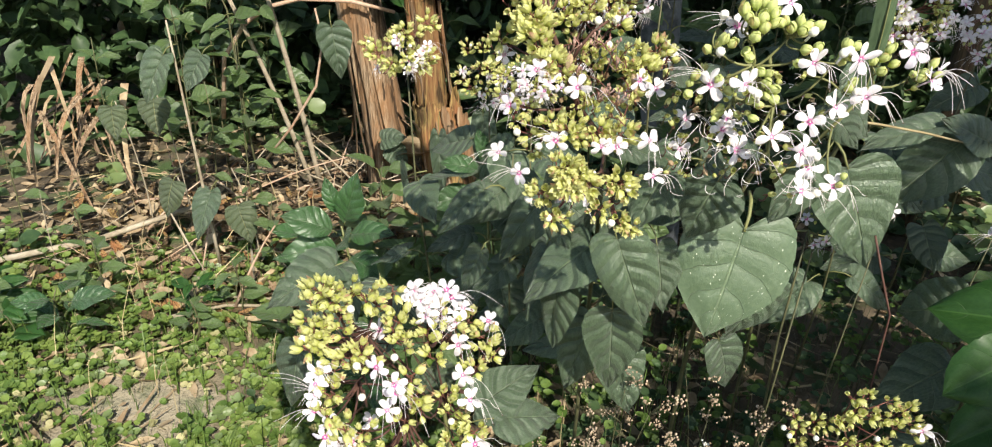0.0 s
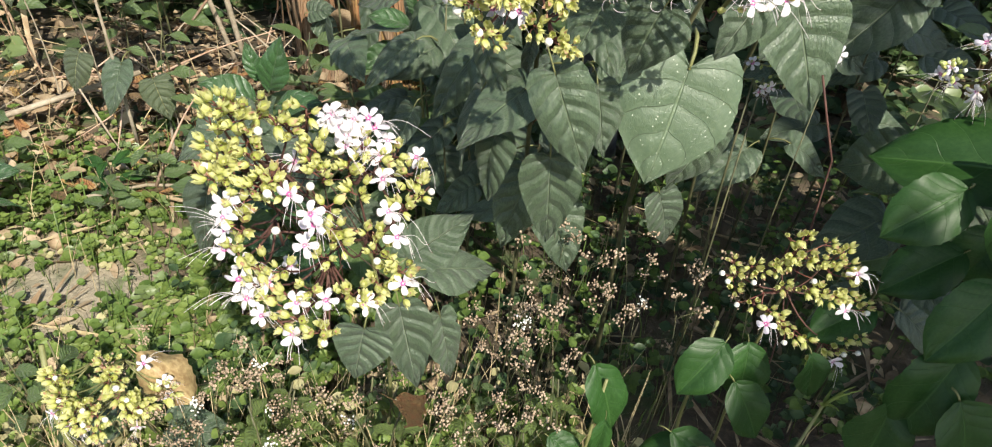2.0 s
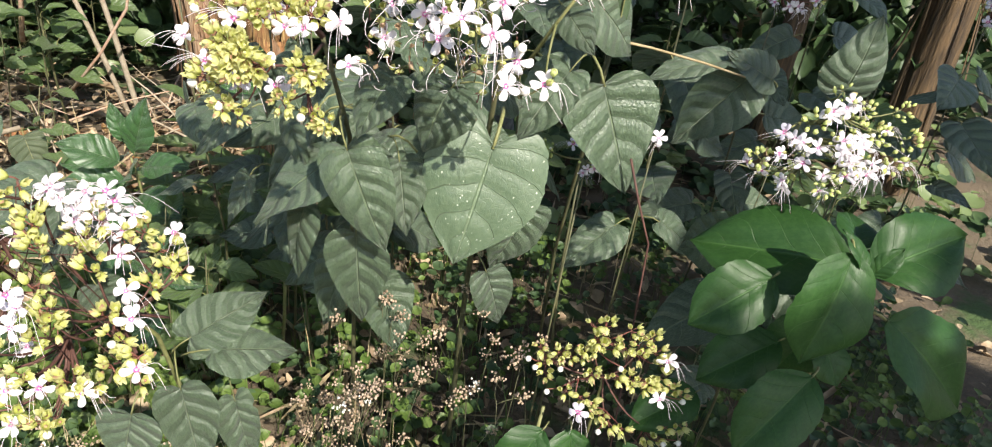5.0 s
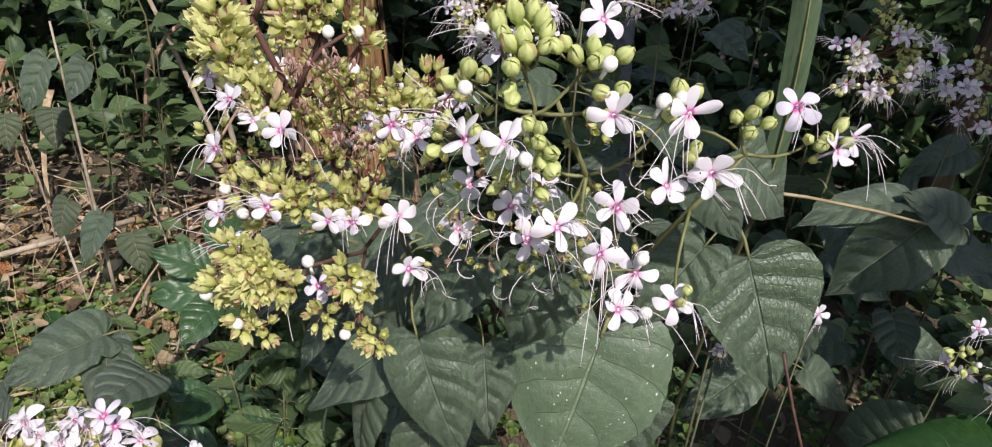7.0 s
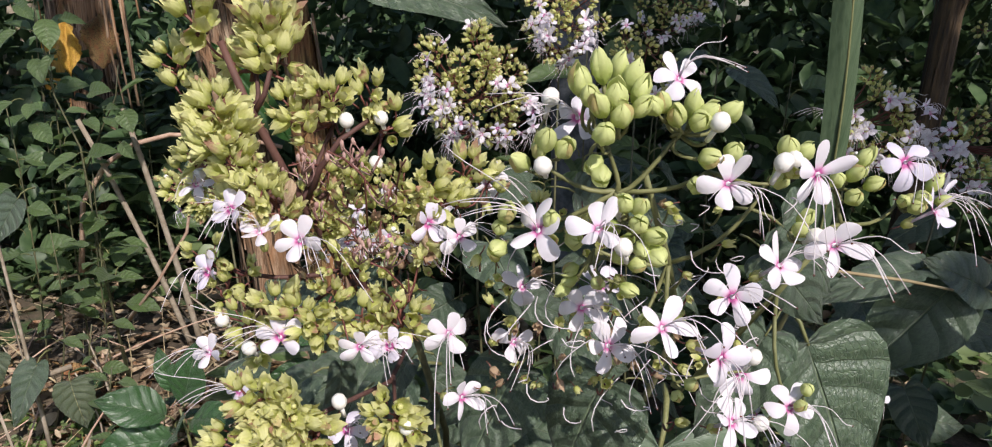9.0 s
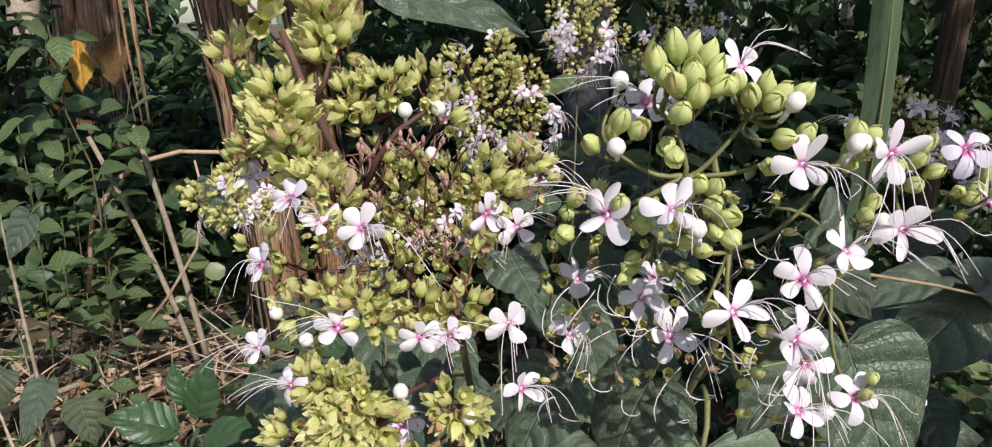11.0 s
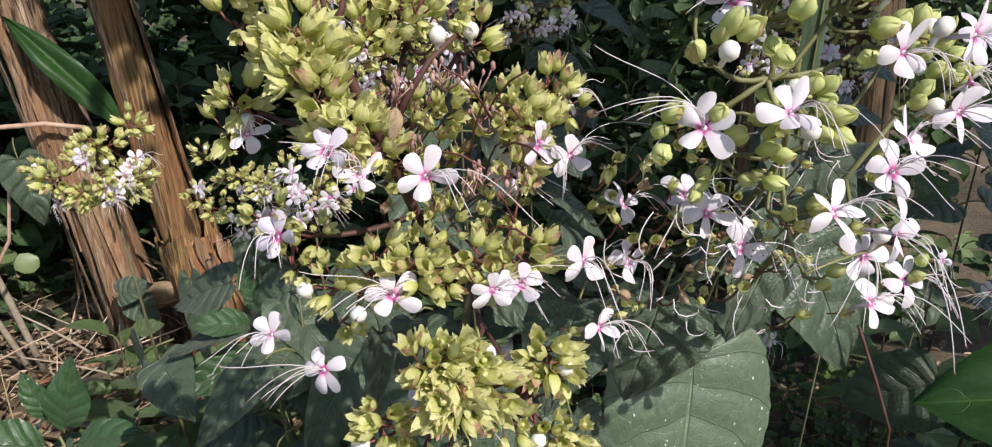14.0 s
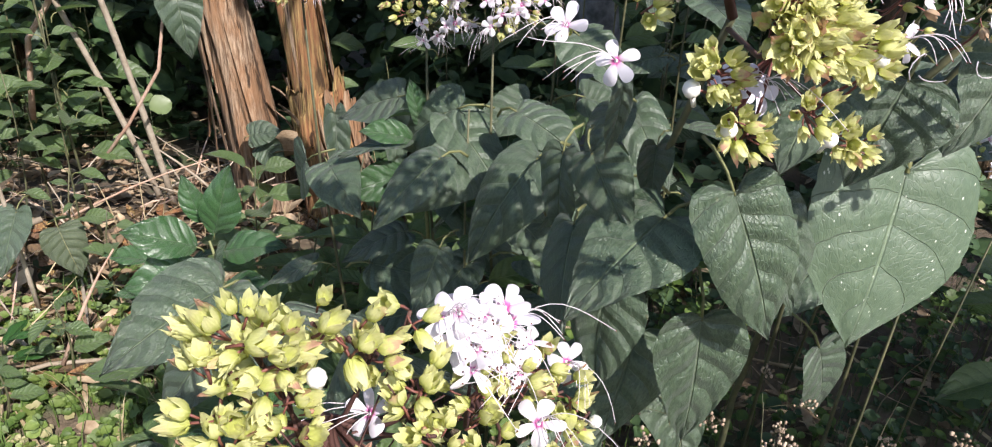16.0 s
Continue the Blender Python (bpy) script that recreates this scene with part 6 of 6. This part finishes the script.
# ---------- weeds with soft leaves on the sunny side ----------
def weed(foot, tall, n, long, seed, label, lean=(0.0, 0.0), me=None, stalk=M_DIMSTEM):
    r = random.Random(seed)
    foot = Vector(foot)
    ob = thing("leafy_weed", foot, label, "weed", "leafy weeds")
    top = foot + Vector((lean[0], lean[1], tall))
    pts = arc(foot, top, 0, (r.uniform(-0.03, 0.03), 0, 0), 6)
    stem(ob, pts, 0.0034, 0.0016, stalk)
    for i in range(n):
        v = 0.25 + 0.75 * (i // 2 + 1) / (n // 2 + 1)
        at = foot.lerp(top, v)
        a = (i % 2) * math.pi + (i // 2) * 1.57 + r.uniform(-0.3, 0.3)
        k = r.uniform(*long) * (1.15 - 0.4 * v)
        d = Vector((math.cos(a), math.sin(a), r.uniform(-0.2, 0.5)))
        part("leaf", r.choice(me or WEED_MESH), ob, aim(at + d * k * 0.25, d, jitter((0, -0.3, 1), 0.45, r), k * r.uniform(0.42, 0.6), k, k))
    return ob


for foot, tall, n, long, lean in (
    ((-1.22, 2.80, 0), 0.62, 10, (0.06, 0.11), (0.06, 0)), ((-0.95, 2.55, 0), 0.40, 10, (0.05, 0.09), (0.02, 0)), ((-0.78, 2.35, 0), 0.36, 10, (0.04, 0.08), (0, 0)),
    ((-1.55, 2.4, 0), 0.34, 8, (0.06, 0.10), (0, 0)), ((-0.45, 2.55, 0), 0.42, 14, (0.10, 0.17), (0.02, 0)), ((-0.35, 2.1, 0), 0.36, 12, (0.10, 0.16), (0, 0)),
    ((-0.12, 2.35, 0), 0.5, 12, (0.10, 0.18), (0, 0)), ((-1.30, 2.1, 0), 0.3, 10, (0.06, 0.11), (0, 0)), ((-1.6, 1.95, 0), 0.22, 10, (0.08, 0.13), (0, 0)), 
    ((-1.75, 3.1, 0), 0.7, 10, (0.08, 0.13), (0, 0)), ((0.10, 1.62, 0), 0.86, 10, (0.08, 0.13), (-0.04, -0.05)), ((-0.10, 1.95, 0), 0.62, 14, (0.11, 0.17), (0.02, 0)), ((-0.30, 1.80, 0), 0.40, 12, (0.10, 0.15), (0, 0)), ((0.05, 2.2, 0), 0.72, 14, (0.12, 0.18), (0, 0)),
    ((-0.52, 1.75, 0), 0.34, 12, (0.09, 0.14), (0, 0)), ((-1.9, 2.6, 0), 0.5, 10, (0.07, 0.12), (0, 0)), 
    ((-0.22, 2.05, 0), 0.46, 14, (0.10, 0.15), (0, 0)), ((-0.15, 1.60, 0), 0.40, 14, (0.09, 0.14), (0, 0)), ((-0.95, 1.98, 0), 0.16, 10, (0.05, 0.09), (0, 0)),
    ((1.3, 1.6, 0), 0.7, 12, (0.12, 0.18), (0, 0)), ((1.5, 1.9, 0), 0.9, 12, (0.12, 0.18), (0, 0)), ((-0.85, 2.1, 0), 0.24, 8, (0.06, 0.1), (0, 0)),
):
    weed(foot, tall, n, long, int(tall * 1000) + n, "leafy green weed with toothed opposite leaves", lean)
dull = thing("leafy_weed", (-1.05, 2.45, 0), "tall weed with large dull grey-green drooping leaves", "weed", "leafy weeds")
stem(dull, arc((-1.05, 2.45, 0), (-1.05, 2.35, 0.95)), 0.007, 0.003, M_TWIG)
for base, tip, w in (((-0.93, 2.30, 0.86), (-0.99, 2.26, 0.75), 0.10), ((-1.08, 2.35, 0.84), (-1.15, 2.28, 0.70), 0.11), ((-1.02, 2.4, 0.34), (-1.05, 2.3, 0.20), 0.11)):
    leaf(dull, base, tip, w, (0, -0.6, 0.7))
climber = thing("climbing_weed", (-1.02, 2.90, 0), "climbing weed with sunlit green leaves before dead banana stems", "weed")
stem(climber, [(-1.02, 2.90, 0), (-1.05, 2.88, 0.5), (-1.06, 2.87, 0.88), (-1.12, 2.87, 1.05), (-1.14, 2.87, 1.32)], 0.005, 0.002, M_DIMSTEM)
stem(climber, [(-1.06, 2.88, 0.80), (-0.98, 2.87, 0.95), (-0.92, 2.86, 1.05), (-0.90, 2.86, 1.15)], 0.003, 0.0015, M_DIMSTEM, "side_branch")
for x, z, x2, z2, w in (
    (-1.097, 1.287, -1.067, 1.204, 0.069), (-1.180, 1.329, -1.108, 1.293, 0.042), (-1.049, 1.288, -0.956, 1.285, 0.028), (-1.190, 1.253, -1.247, 1.188, 0.046), (-1.239, 1.032, -1.309, 0.963, 0.056),
    (-1.180, 1.027, -1.172, 0.990, 0.037), (-0.891, 1.011, -0.850, 0.954, 0.065), (-0.954, 0.985, -0.893, 0.968, 0.037), (-1.058, 0.866, -1.150, 0.813, 0.051), (-1.028, 0.856, -0.910, 0.898, 0.046),
    (-1.064, 0.813, -1.113, 0.788, 0.037), (-0.951, 1.010, -0.887, 1.030, 0.028), (-0.812, 1.107, -0.877, 1.077, 0.037), (-1.152, 1.166, -1.108, 1.103, 0.046), (-1.086, 1.182, -1.111, 1.103, 0.042),
    (-0.916, 0.904, -0.858, 0.868, 0.042), (-0.996, 1.060, -0.910, 1.086, 0.056), (-1.169, 0.957, -1.107, 0.915, 0.056), (-1.015, 0.979, -0.953, 0.957, 0.042),
):
    leaf(climber, (x, 2.84, z), (x2, 2.79, z2), w, jitter((0.1, -0.65, 0.7), 0.3), rnd.choice(WEED_MESH))
torn = thing("dead_leaf", (-1.02, 2.93, 1.10), "torn brown banana leaf with a yellow patch", "leaf")
for name, a, b, w, m in (("blade", (-0.985, 2.95, 1.30), (-0.975, 2.90, 1.15), 0.105, M_SHEATH), ("yellow_patch", (-1.085, 2.93, 1.275), (-1.070, 2.88, 1.100), 0.075, M_AMBER)):
    me = leaf_shape(len(name) + 300, 0.2, droop=0.15, fold=0.3, wave=0.10, stalk=0.0, teeth=0.03, k_stalk=0, outline=EGG, curl=0.25, bite=0.06).mesh(name, [m])
    part(name, me, torn, aim(a, Vector(b) - Vector(a), (0.2, -0.9, 0.3), w, 0.17, 0.17))
for pts in ([(-0.942, 2.93, 1.46), (-0.925, 2.92, 1.25), (-0.892, 2.90, 1.00)], [(-0.955, 2.93, 1.46), (-0.950, 2.92, 1.22), (-0.915, 2.90, 1.02)], [(-0.862, 2.93, 1.47), (-0.850, 2.92, 1.38), (-0.838, 2.91, 1.29)]):
    stick("dry_strip", "pale dry strip hanging from a dead banana stem", pts, 0.006, 0.003, M_FIBRE, "dry leaf")
drape = thing("vine_leaf", (-0.72, 2.85, 0.93), "single heart-shaped vine leaf hanging from a twig", "leaf")
leaf(drape, (-0.655, 2.83, 0.84), (-0.625, 2.80, 0.645), 0.13, (0.1, -0.8, 0.4), LEAF_MESH[2])
hedge = thing("vine_leaf", (-0.41, 3.0, 0.88), "single long green leaf in a beam of sun", "leaf")
leaf(hedge, (-0.41, 3.0, 0.89), (-0.644, 2.96, 1.225), 0.095, (0.2, -0.9, 0.2), BRIGHT_MESH[1])

# fallen leaves and a seed pod
brown = thing("fallen_leaf", (-0.40, 0.99, 0.37), "large yellow-brown dead leaf caught on weeds", "leaf")
part("leaf", leaf_shape(60, 0.3, droop=0.25, fold=-0.12, wave=0.11, stalk=0.2, teeth=0.02, k_stalk=0, outline=EGG, curl=0.35, bite=0.06).mesh("dead_leaf", [M_YELLOW]), brown, aim((-0.45, 1.01, 0.405), (0.10, -0.05, -0.07), (0.1, -0.6, 0.75), 0.085, 0.13, 0.13))
brown2 = thing("fallen_leaf", (0.02, 0.93, 0.36), "dull brown dead leaf under the shrub", "leaf")
part("leaf", leaf_shape(61, 0.3, droop=0.3, fold=0.3, wave=0.1, stalk=0.2, teeth=0.02, k_stalk=0, outline=EGG, curl=0.2, bite=0.05).mesh("dead_leaf", [M_SHEATH]), brown2, aim((0.01, 0.90, 0.42), (0.06, 0.04, -0.09), (0.3, -0.7, 0.6), 0.06, 0.12, 0.12))
pod = Shape()
pod.ball((0, 0, 0), 0.03, 0, 8, 12, 1.35)
pod_ob = new("seed_pod", pod.mesh("seed_pod", [M_LITTER]))
pod_ob.matrix_basis = pose(-1.065, 1.86, height(-1.065, 1.86) + 0.024, 80, 0, 35)
tagged(pod_ob, "brown fibrous seed pod lying on the soil", "seed pod")

# a clump of upright glossy leaves, and a shoot behind the front shrub
glossy = thing("glossy_plant", (-0.46, 2.05, 0), "clump of upright glossy bright green leaves", "plant", "glossy plants")
stem(glossy, arc((-0.46, 2.05, 0), (-0.46, 2.03, 0.42), 0, (0.02, 0, 0)), 0.006, 0.003, M_GREENSTEM)
for base, tip, w in (((-0.445, 2.02, 0.44), (-0.395, 1.98, 0.60), 0.085), ((-0.48, 2.0, 0.42), (-0.60, 1.94, 0.50), 0.095), ((-0.47, 2.0, 0.36), (-0.62, 1.93, 0.37), 0.105), ((-0.44, 1.98, 0.40), (-0.42, 1.86, 0.46), 0.09), ((-0.43, 2.02, 0.40), (-0.30, 1.96, 0.45), 0.085), ((-0.46, 1.98, 0.34), (-0.50, 1.84, 0.31), 0.10), ((-0.43, 2.0, 0.33), (-0.31, 1.90, 0.33), 0.10), ((-0.47, 2.04, 0.46), (-0.50, 2.03, 0.57), 0.055)):
    leaf(glossy, base, tip, w, jitter((0, -0.6, 0.7), 0.25), rnd.choice(GLOSS_MESH))
shoot = thing("glossy_plant", (-0.01, 1.72, 0), "upright shoot with glossy toothed green leaves", "plant", "glossy plants")
stem(shoot, arc((-0.01, 1.72, 0), (-0.01, 1.68, 0.78), 0, (0.02, 0, 0)), 0.005, 0.003, M_GREENSTEM)
for base, tip, w in (((-0.02, 1.66, 0.78), (-0.10, 1.62, 0.82), 0.05), ((0.0, 1.66, 0.78), (0.07, 1.62, 0.83), 0.05), ((-0.01, 1.67, 0.80), (-0.02, 1.66, 0.88), 0.035), ((0.0, 1.66, 0.77), (0.03, 1.57, 0.76), 0.055), ((-0.03, 1.67, 0.72), (-0.14, 1.62, 0.70), 0.06), ((0.02, 1.68, 0.70), (0.12, 1.62, 0.68), 0.06)):
    leaf(shoot, base, tip, w, jitter((0, -0.6, 0.7), 0.25), rnd.choice(GLOSS_MESH))

# glossy broad-leaved seedlings and odd leaves behind the shrubs
for foot, tall, n, long in (((-0.62, 2.30, 0), 0.30, 8, (0.12, 0.17)), ((-1.33, 1.92, 0), 0.22, 8, (0.11, 0.16)), ((-0.28, 1.62, 0), 0.42, 8, (0.12, 0.16))):
    weed(foot, tall, n, long, int(tall * 700) + n, "young plant with glossy egg-shaped green leaves", (0, 0), GLOSS_MESH)
for base, tip, w, me, what in (
    ((-0.259, 2.98, 0.224), (-0.198, 2.98, 0.330), 0.06, BRIGHT_MESH[0], "single lemon-green young leaf"), ((-0.50, 2.90, 0.37), (-0.40, 2.88, 0.40), 0.10, LEAF_MESH[1], "round green leaf against a dead banana stem"),
    ((-0.47, 2.92, 0.33), (-0.39, 2.88, 0.27), 0.10, LEAF_MESH[3], "round green leaf against a dead banana stem"), ((0.05, 1.77, 1.41), (0.292, 1.72, 1.329), 0.12, LEAF_MESH[0], "large grey-green leaf above the flowers"),
    ((-0.18, 2.2, 0.66), (-0.17, 2.15, 0.44), 0.06, LEAF_MESH[2], "narrow dark leaf hanging before a stem"), ((-0.05, 2.3, 0.70), (-0.03, 2.2, 0.45), 0.08, LEAF_MESH[6], "narrow dark leaf hanging before a stem"),
):
    q = thing("single_leaf", base, what, "leaf")
    leaf(q, base, tip, w, (0, -0.7, 0.6), me)
dry = thing("fallen_leaf", (-0.40, 3.0, 0.24), "curled pale brown dry leaf at the foot of a banana stem", "leaf")
part("leaf", leaf_shape(63, 0.2, droop=0.3, fold=0.5, wave=0.05, stalk=0, outline=EGG).mesh("dead_leaf", [M_LITTER]), dry, aim((-0.46, 2.98, 0.25), (0.22, 0.02, 0.06), (0, -0.6, 0.8), 0.09, 0.23, 0.2))

# sunlit weeds before the dead stems
for tip, low, n, long in (((-1.156, 2.95, 1.267), 0.0, 18, (0.09, 0.14)), ((-1.297, 2.9, 1.003), 0.0, 16, (0.10, 0.15)), ((-1.038, 2.85, 0.773), 0.0, 14, (0.09, 0.14))):
    weed((tip[0] - 0.03, tip[1] + 0.03, 0), tip[2], n, long, int(abs(tip[0]) * 900), "tall weed with bright green pointed leaves", (0.03, -0.03))
stick("hanging_strip", "narrow pale strip of dry banana sheath hanging down", [(-0.962, 3.05, 1.482), (-0.938, 3.05, 0.994)], 0.010, 0.005, M_FIBRE, "dry strip")

# opposite-leaved weed round the arching twig
for foot, tall, n, long, lean in (((-1.02, 2.92, 0), 0.86, 10, (0.12, 0.17), (-0.02, -0.03)), ((-1.6, 3.6, 0), 1.45, 16, (0.11, 0.18), (0.05, 0)), ((-1.25, 3.75, 0), 1.1, 16, (0.11, 0.18), (0, 0)), ((-0.3, 3.6, 0), 1.0, 14, (0.1, 0.16), (0, 0)), ((0.15, 3.2, 0), 1.1, 14, (0.11, 0.18), (0, 0)), ((0.5, 2.9, 0), 1.1, 14, (0.11, 0.18), (0, 0)), ((1.3, 3.0, 0), 1.2, 14, (0.12, 0.2), (0, 0)), ((0.52, 2.28, 0), 1.30, 18, (0.11, 0.17), (-0.02, 0)), ((0.66, 2.3, 0), 1.22, 16, (0.11, 0.17), (0.02, 0)), ((0.40, 2.2, 0), 1.15, 16, (0.11, 0.17), (0, 0))):
    weed(foot, tall, n, long, int(tall * 500) + n, "tall weed with pointed opposite leaves", lean)

# fallen twigs
r = random.Random(77)
for i in range(26):
    x, y = r.uniform(-1.7, -0.5), r.uniform(2.0, 3.3)
    a, long = r.uniform(0, 3.1), r.uniform(0.2, 0.6)
    z0, z1 = r.uniform(0.01, 0.05), r.uniform(0.02, 0.35)
    stick("fallen_twig", "thin dry brown twig among litter", arc((x, y, z0), (x + math.cos(a) * long, y + 0.4 * math.sin(a) * long, z1), 0.02, (0, 0, 0), 5), r.uniform(0.003, 0.006), 0.002, M_TWIG if i % 2 else M_PINKTWIG, "twig")["group"] = "fallen twigs"

stick("green_stalk", "thick pale green upright stalk with a cut tip", [(-0.575, 0.96, 0.0), (-0.571, 0.95, 0.161), (-0.593, 0.96, 0.312), (-0.599, 1.0, 0.43)], 0.007, 0.005, M_GREENSTEM, "stalk")
weed((-0.60, 1.02, 0), 0.42, 8, (0.05, 0.08), 5, "leafy green weed with toothed opposite leaves")
weed((-0.75, 1.1, 0), 0.3, 10, (0.04, 0.08), 6, "leafy green weed with toothed opposite leaves")
weed((-0.05, 1.05, 0), 0.32, 12, (0.03, 0.06), 7, "leafy green weed with toothed opposite leaves")
weed((0.15, 1.12, 0), 0.30, 12, (0.03, 0.06), 8, "leafy green weed with toothed opposite leaves")
# single small flowers low under the large leaves
for p, up in (((0.709, 1.2, 0.931), 0.80), ((0.972, 1.3, 0.88), 0.85)):
    q = thing("flower_stalk", (p[0], p[1] + 0.1, 0), "thin stalk with one small white flower", "flower", "single flower stalks")
    stem(q, [(p[0], p[1] + 0.1, 0), (p[0], p[1] + 0.06, 0.5), (p[0], p[1] + 0.012, p[2] - 0.005)], 0.0020, 0.0011, M_DIMSTEM)
    bloom(q, p, (0.2, -0.9, 0.2), up)

# a heap of hanging dead blades
r = random.Random(88)
s = Shape()
for i in range(22):
    x, y = r.uniform(-2.02, -1.74), r.uniform(3.0, 3.3)
    z = r.uniform(0.40, 0.68) * (1 - abs(x + 1.88) * 1.6)
    d = Vector((r.gauss(0, 0.2), r.uniform(-0.22, 0.0), -z * r.uniform(0.5, 1.0)))
    w = r.uniform(0.004, 0.020)
    pts = arc((x, y, z), Vector((x, y, z)) + d, 0.05, (r.uniform(-0.03, 0.03), -0.03, 0), 5)
    s.grid([[p + Vector((-w * (1 - 0.6 * j / 4), 0, 0.002)), p, p + Vector((w * (1 - 0.6 * j / 4), 0, 0.002))] for j, p in enumerate(pts)], r.randrange(2))
tagged(new("dead_blade_heap", s.mesh("dead_blade_heap", [M_LITTER, M_FIBRE])), "heap of hanging dead straw-coloured blades", "dry grass", kind="stuff")
for foot, tall, n, long in (((-1.50, 1.88, 0), 0.16, 9, (0.11, 0.16)), ((-1.62, 2.0, 0), 0.20, 8, (0.11, 0.16)), ((-0.50, 1.78, 0), 0.10, 6, (0.06, 0.09)), ((-1.0, 2.12, 0), 0.14, 7, (0.07, 0.10))):
    weed(foot, tall, n, long, int(tall * 900) + n, "low rosette of broad bright green leaves", (0, 0), BRIGHT_MESH)
for x, y, z, w in ((-1.28, 2.62, 0.60, 0.11), (-1.42, 2.58, 0.58, 0.10), (-0.92, 2.38, 0.30, 0.11), (-1.2, 2.5, 0.33, 0.11)):
    q = thing("veined_weed", (x, y + 0.12, 0), "weed with one dull toothed leaf with yellow veins", "weed", "veined weeds")
    stem(q, arc((x, y + 0.12, 0), (x, y + 0.03, z + 0.01), 0, (0.02, 0, 0)), 0.003, 0.002, M_TWIG)
    leaf(q, (x, y, z), (x + r.uniform(-0.05, 0.05), y - 0.05, z - w * 1.15), w, jitter((0, -0.75, 0.55), 0.2), rnd.choice(VEIN_MESH))

# small sunlit weeds at the front edge
r = random.Random(91)
for i in range(26):
    x, y = r.uniform(-0.30, 0.36), r.uniform(0.84, 1.04)
    weed((x, y, 0), r.uniform(0.20, 0.38), r.choice((8, 10, 12)), (0.030, 0.058), 300 + i, "small lime-green leafy weed in the sun", (r.uniform(-0.04, 0.04), r.uniform(-0.03, 0.02)), LIME_MESH)

# a pale grass stalk with a tuft of young blades at its tip
tuft = thing("grass_stalk", (0.590, 0.78, 0.0), "pale green grass stalk with a tuft of short blades", "grass")
stem(tuft, [(0.590, 0.78, 0.0), (0.620, 0.800, 0.357), (0.674, 0.840, 0.497)], 0.0035, 0.0024, M_GREENSTEM)
r = random.Random(95)
for i in range(9):
    a = Vector((0.674, 0.840, 0.497))
    e = a + Vector((r.uniform(-0.03, 0.055), r.uniform(-0.03, 0.02), r.uniform(0.015, 0.05)))
    q = Shape()
    q.grid([[p + Vector((-w, 0, 0.001)), p + Vector((0, -0.001, 0)), p + Vector((w, 0, 0.001))] for p, w in zip(arc(a, e, 0.006, (0, 0, 0), 5), (0.002, 0.0035, 0.003, 0.002, 0.0005))])
    part("blade", q.mesh("blade", [M_LIME]), tuft)
petal = Shape()
petal.grid([[(u * w, v * 0.016, 0.002 * math.sin(3 * v) + 0.003 * u * u) for u in (-1, 0, 1)] for v, w in ((0, 0.002), (0.3, 0.007), (0.6, 0.009), (0.85, 0.006), (1.0, 0.001))])
fallen = new("fallen_petal", petal.mesh("fallen_petal", [plain_material("red_petal", (0.55, 0.02, 0.03), (0.70, 0.05, 0.05), 80.0, 0.5, 0.2)]))
fallen.matrix_basis = aim((-0.106, 0.86, 0.247), (0.6, 0.3, 0.1), (0, -0.6, 0.8))
tagged(fallen, "small bright red petal caught in the weeds", "petal")
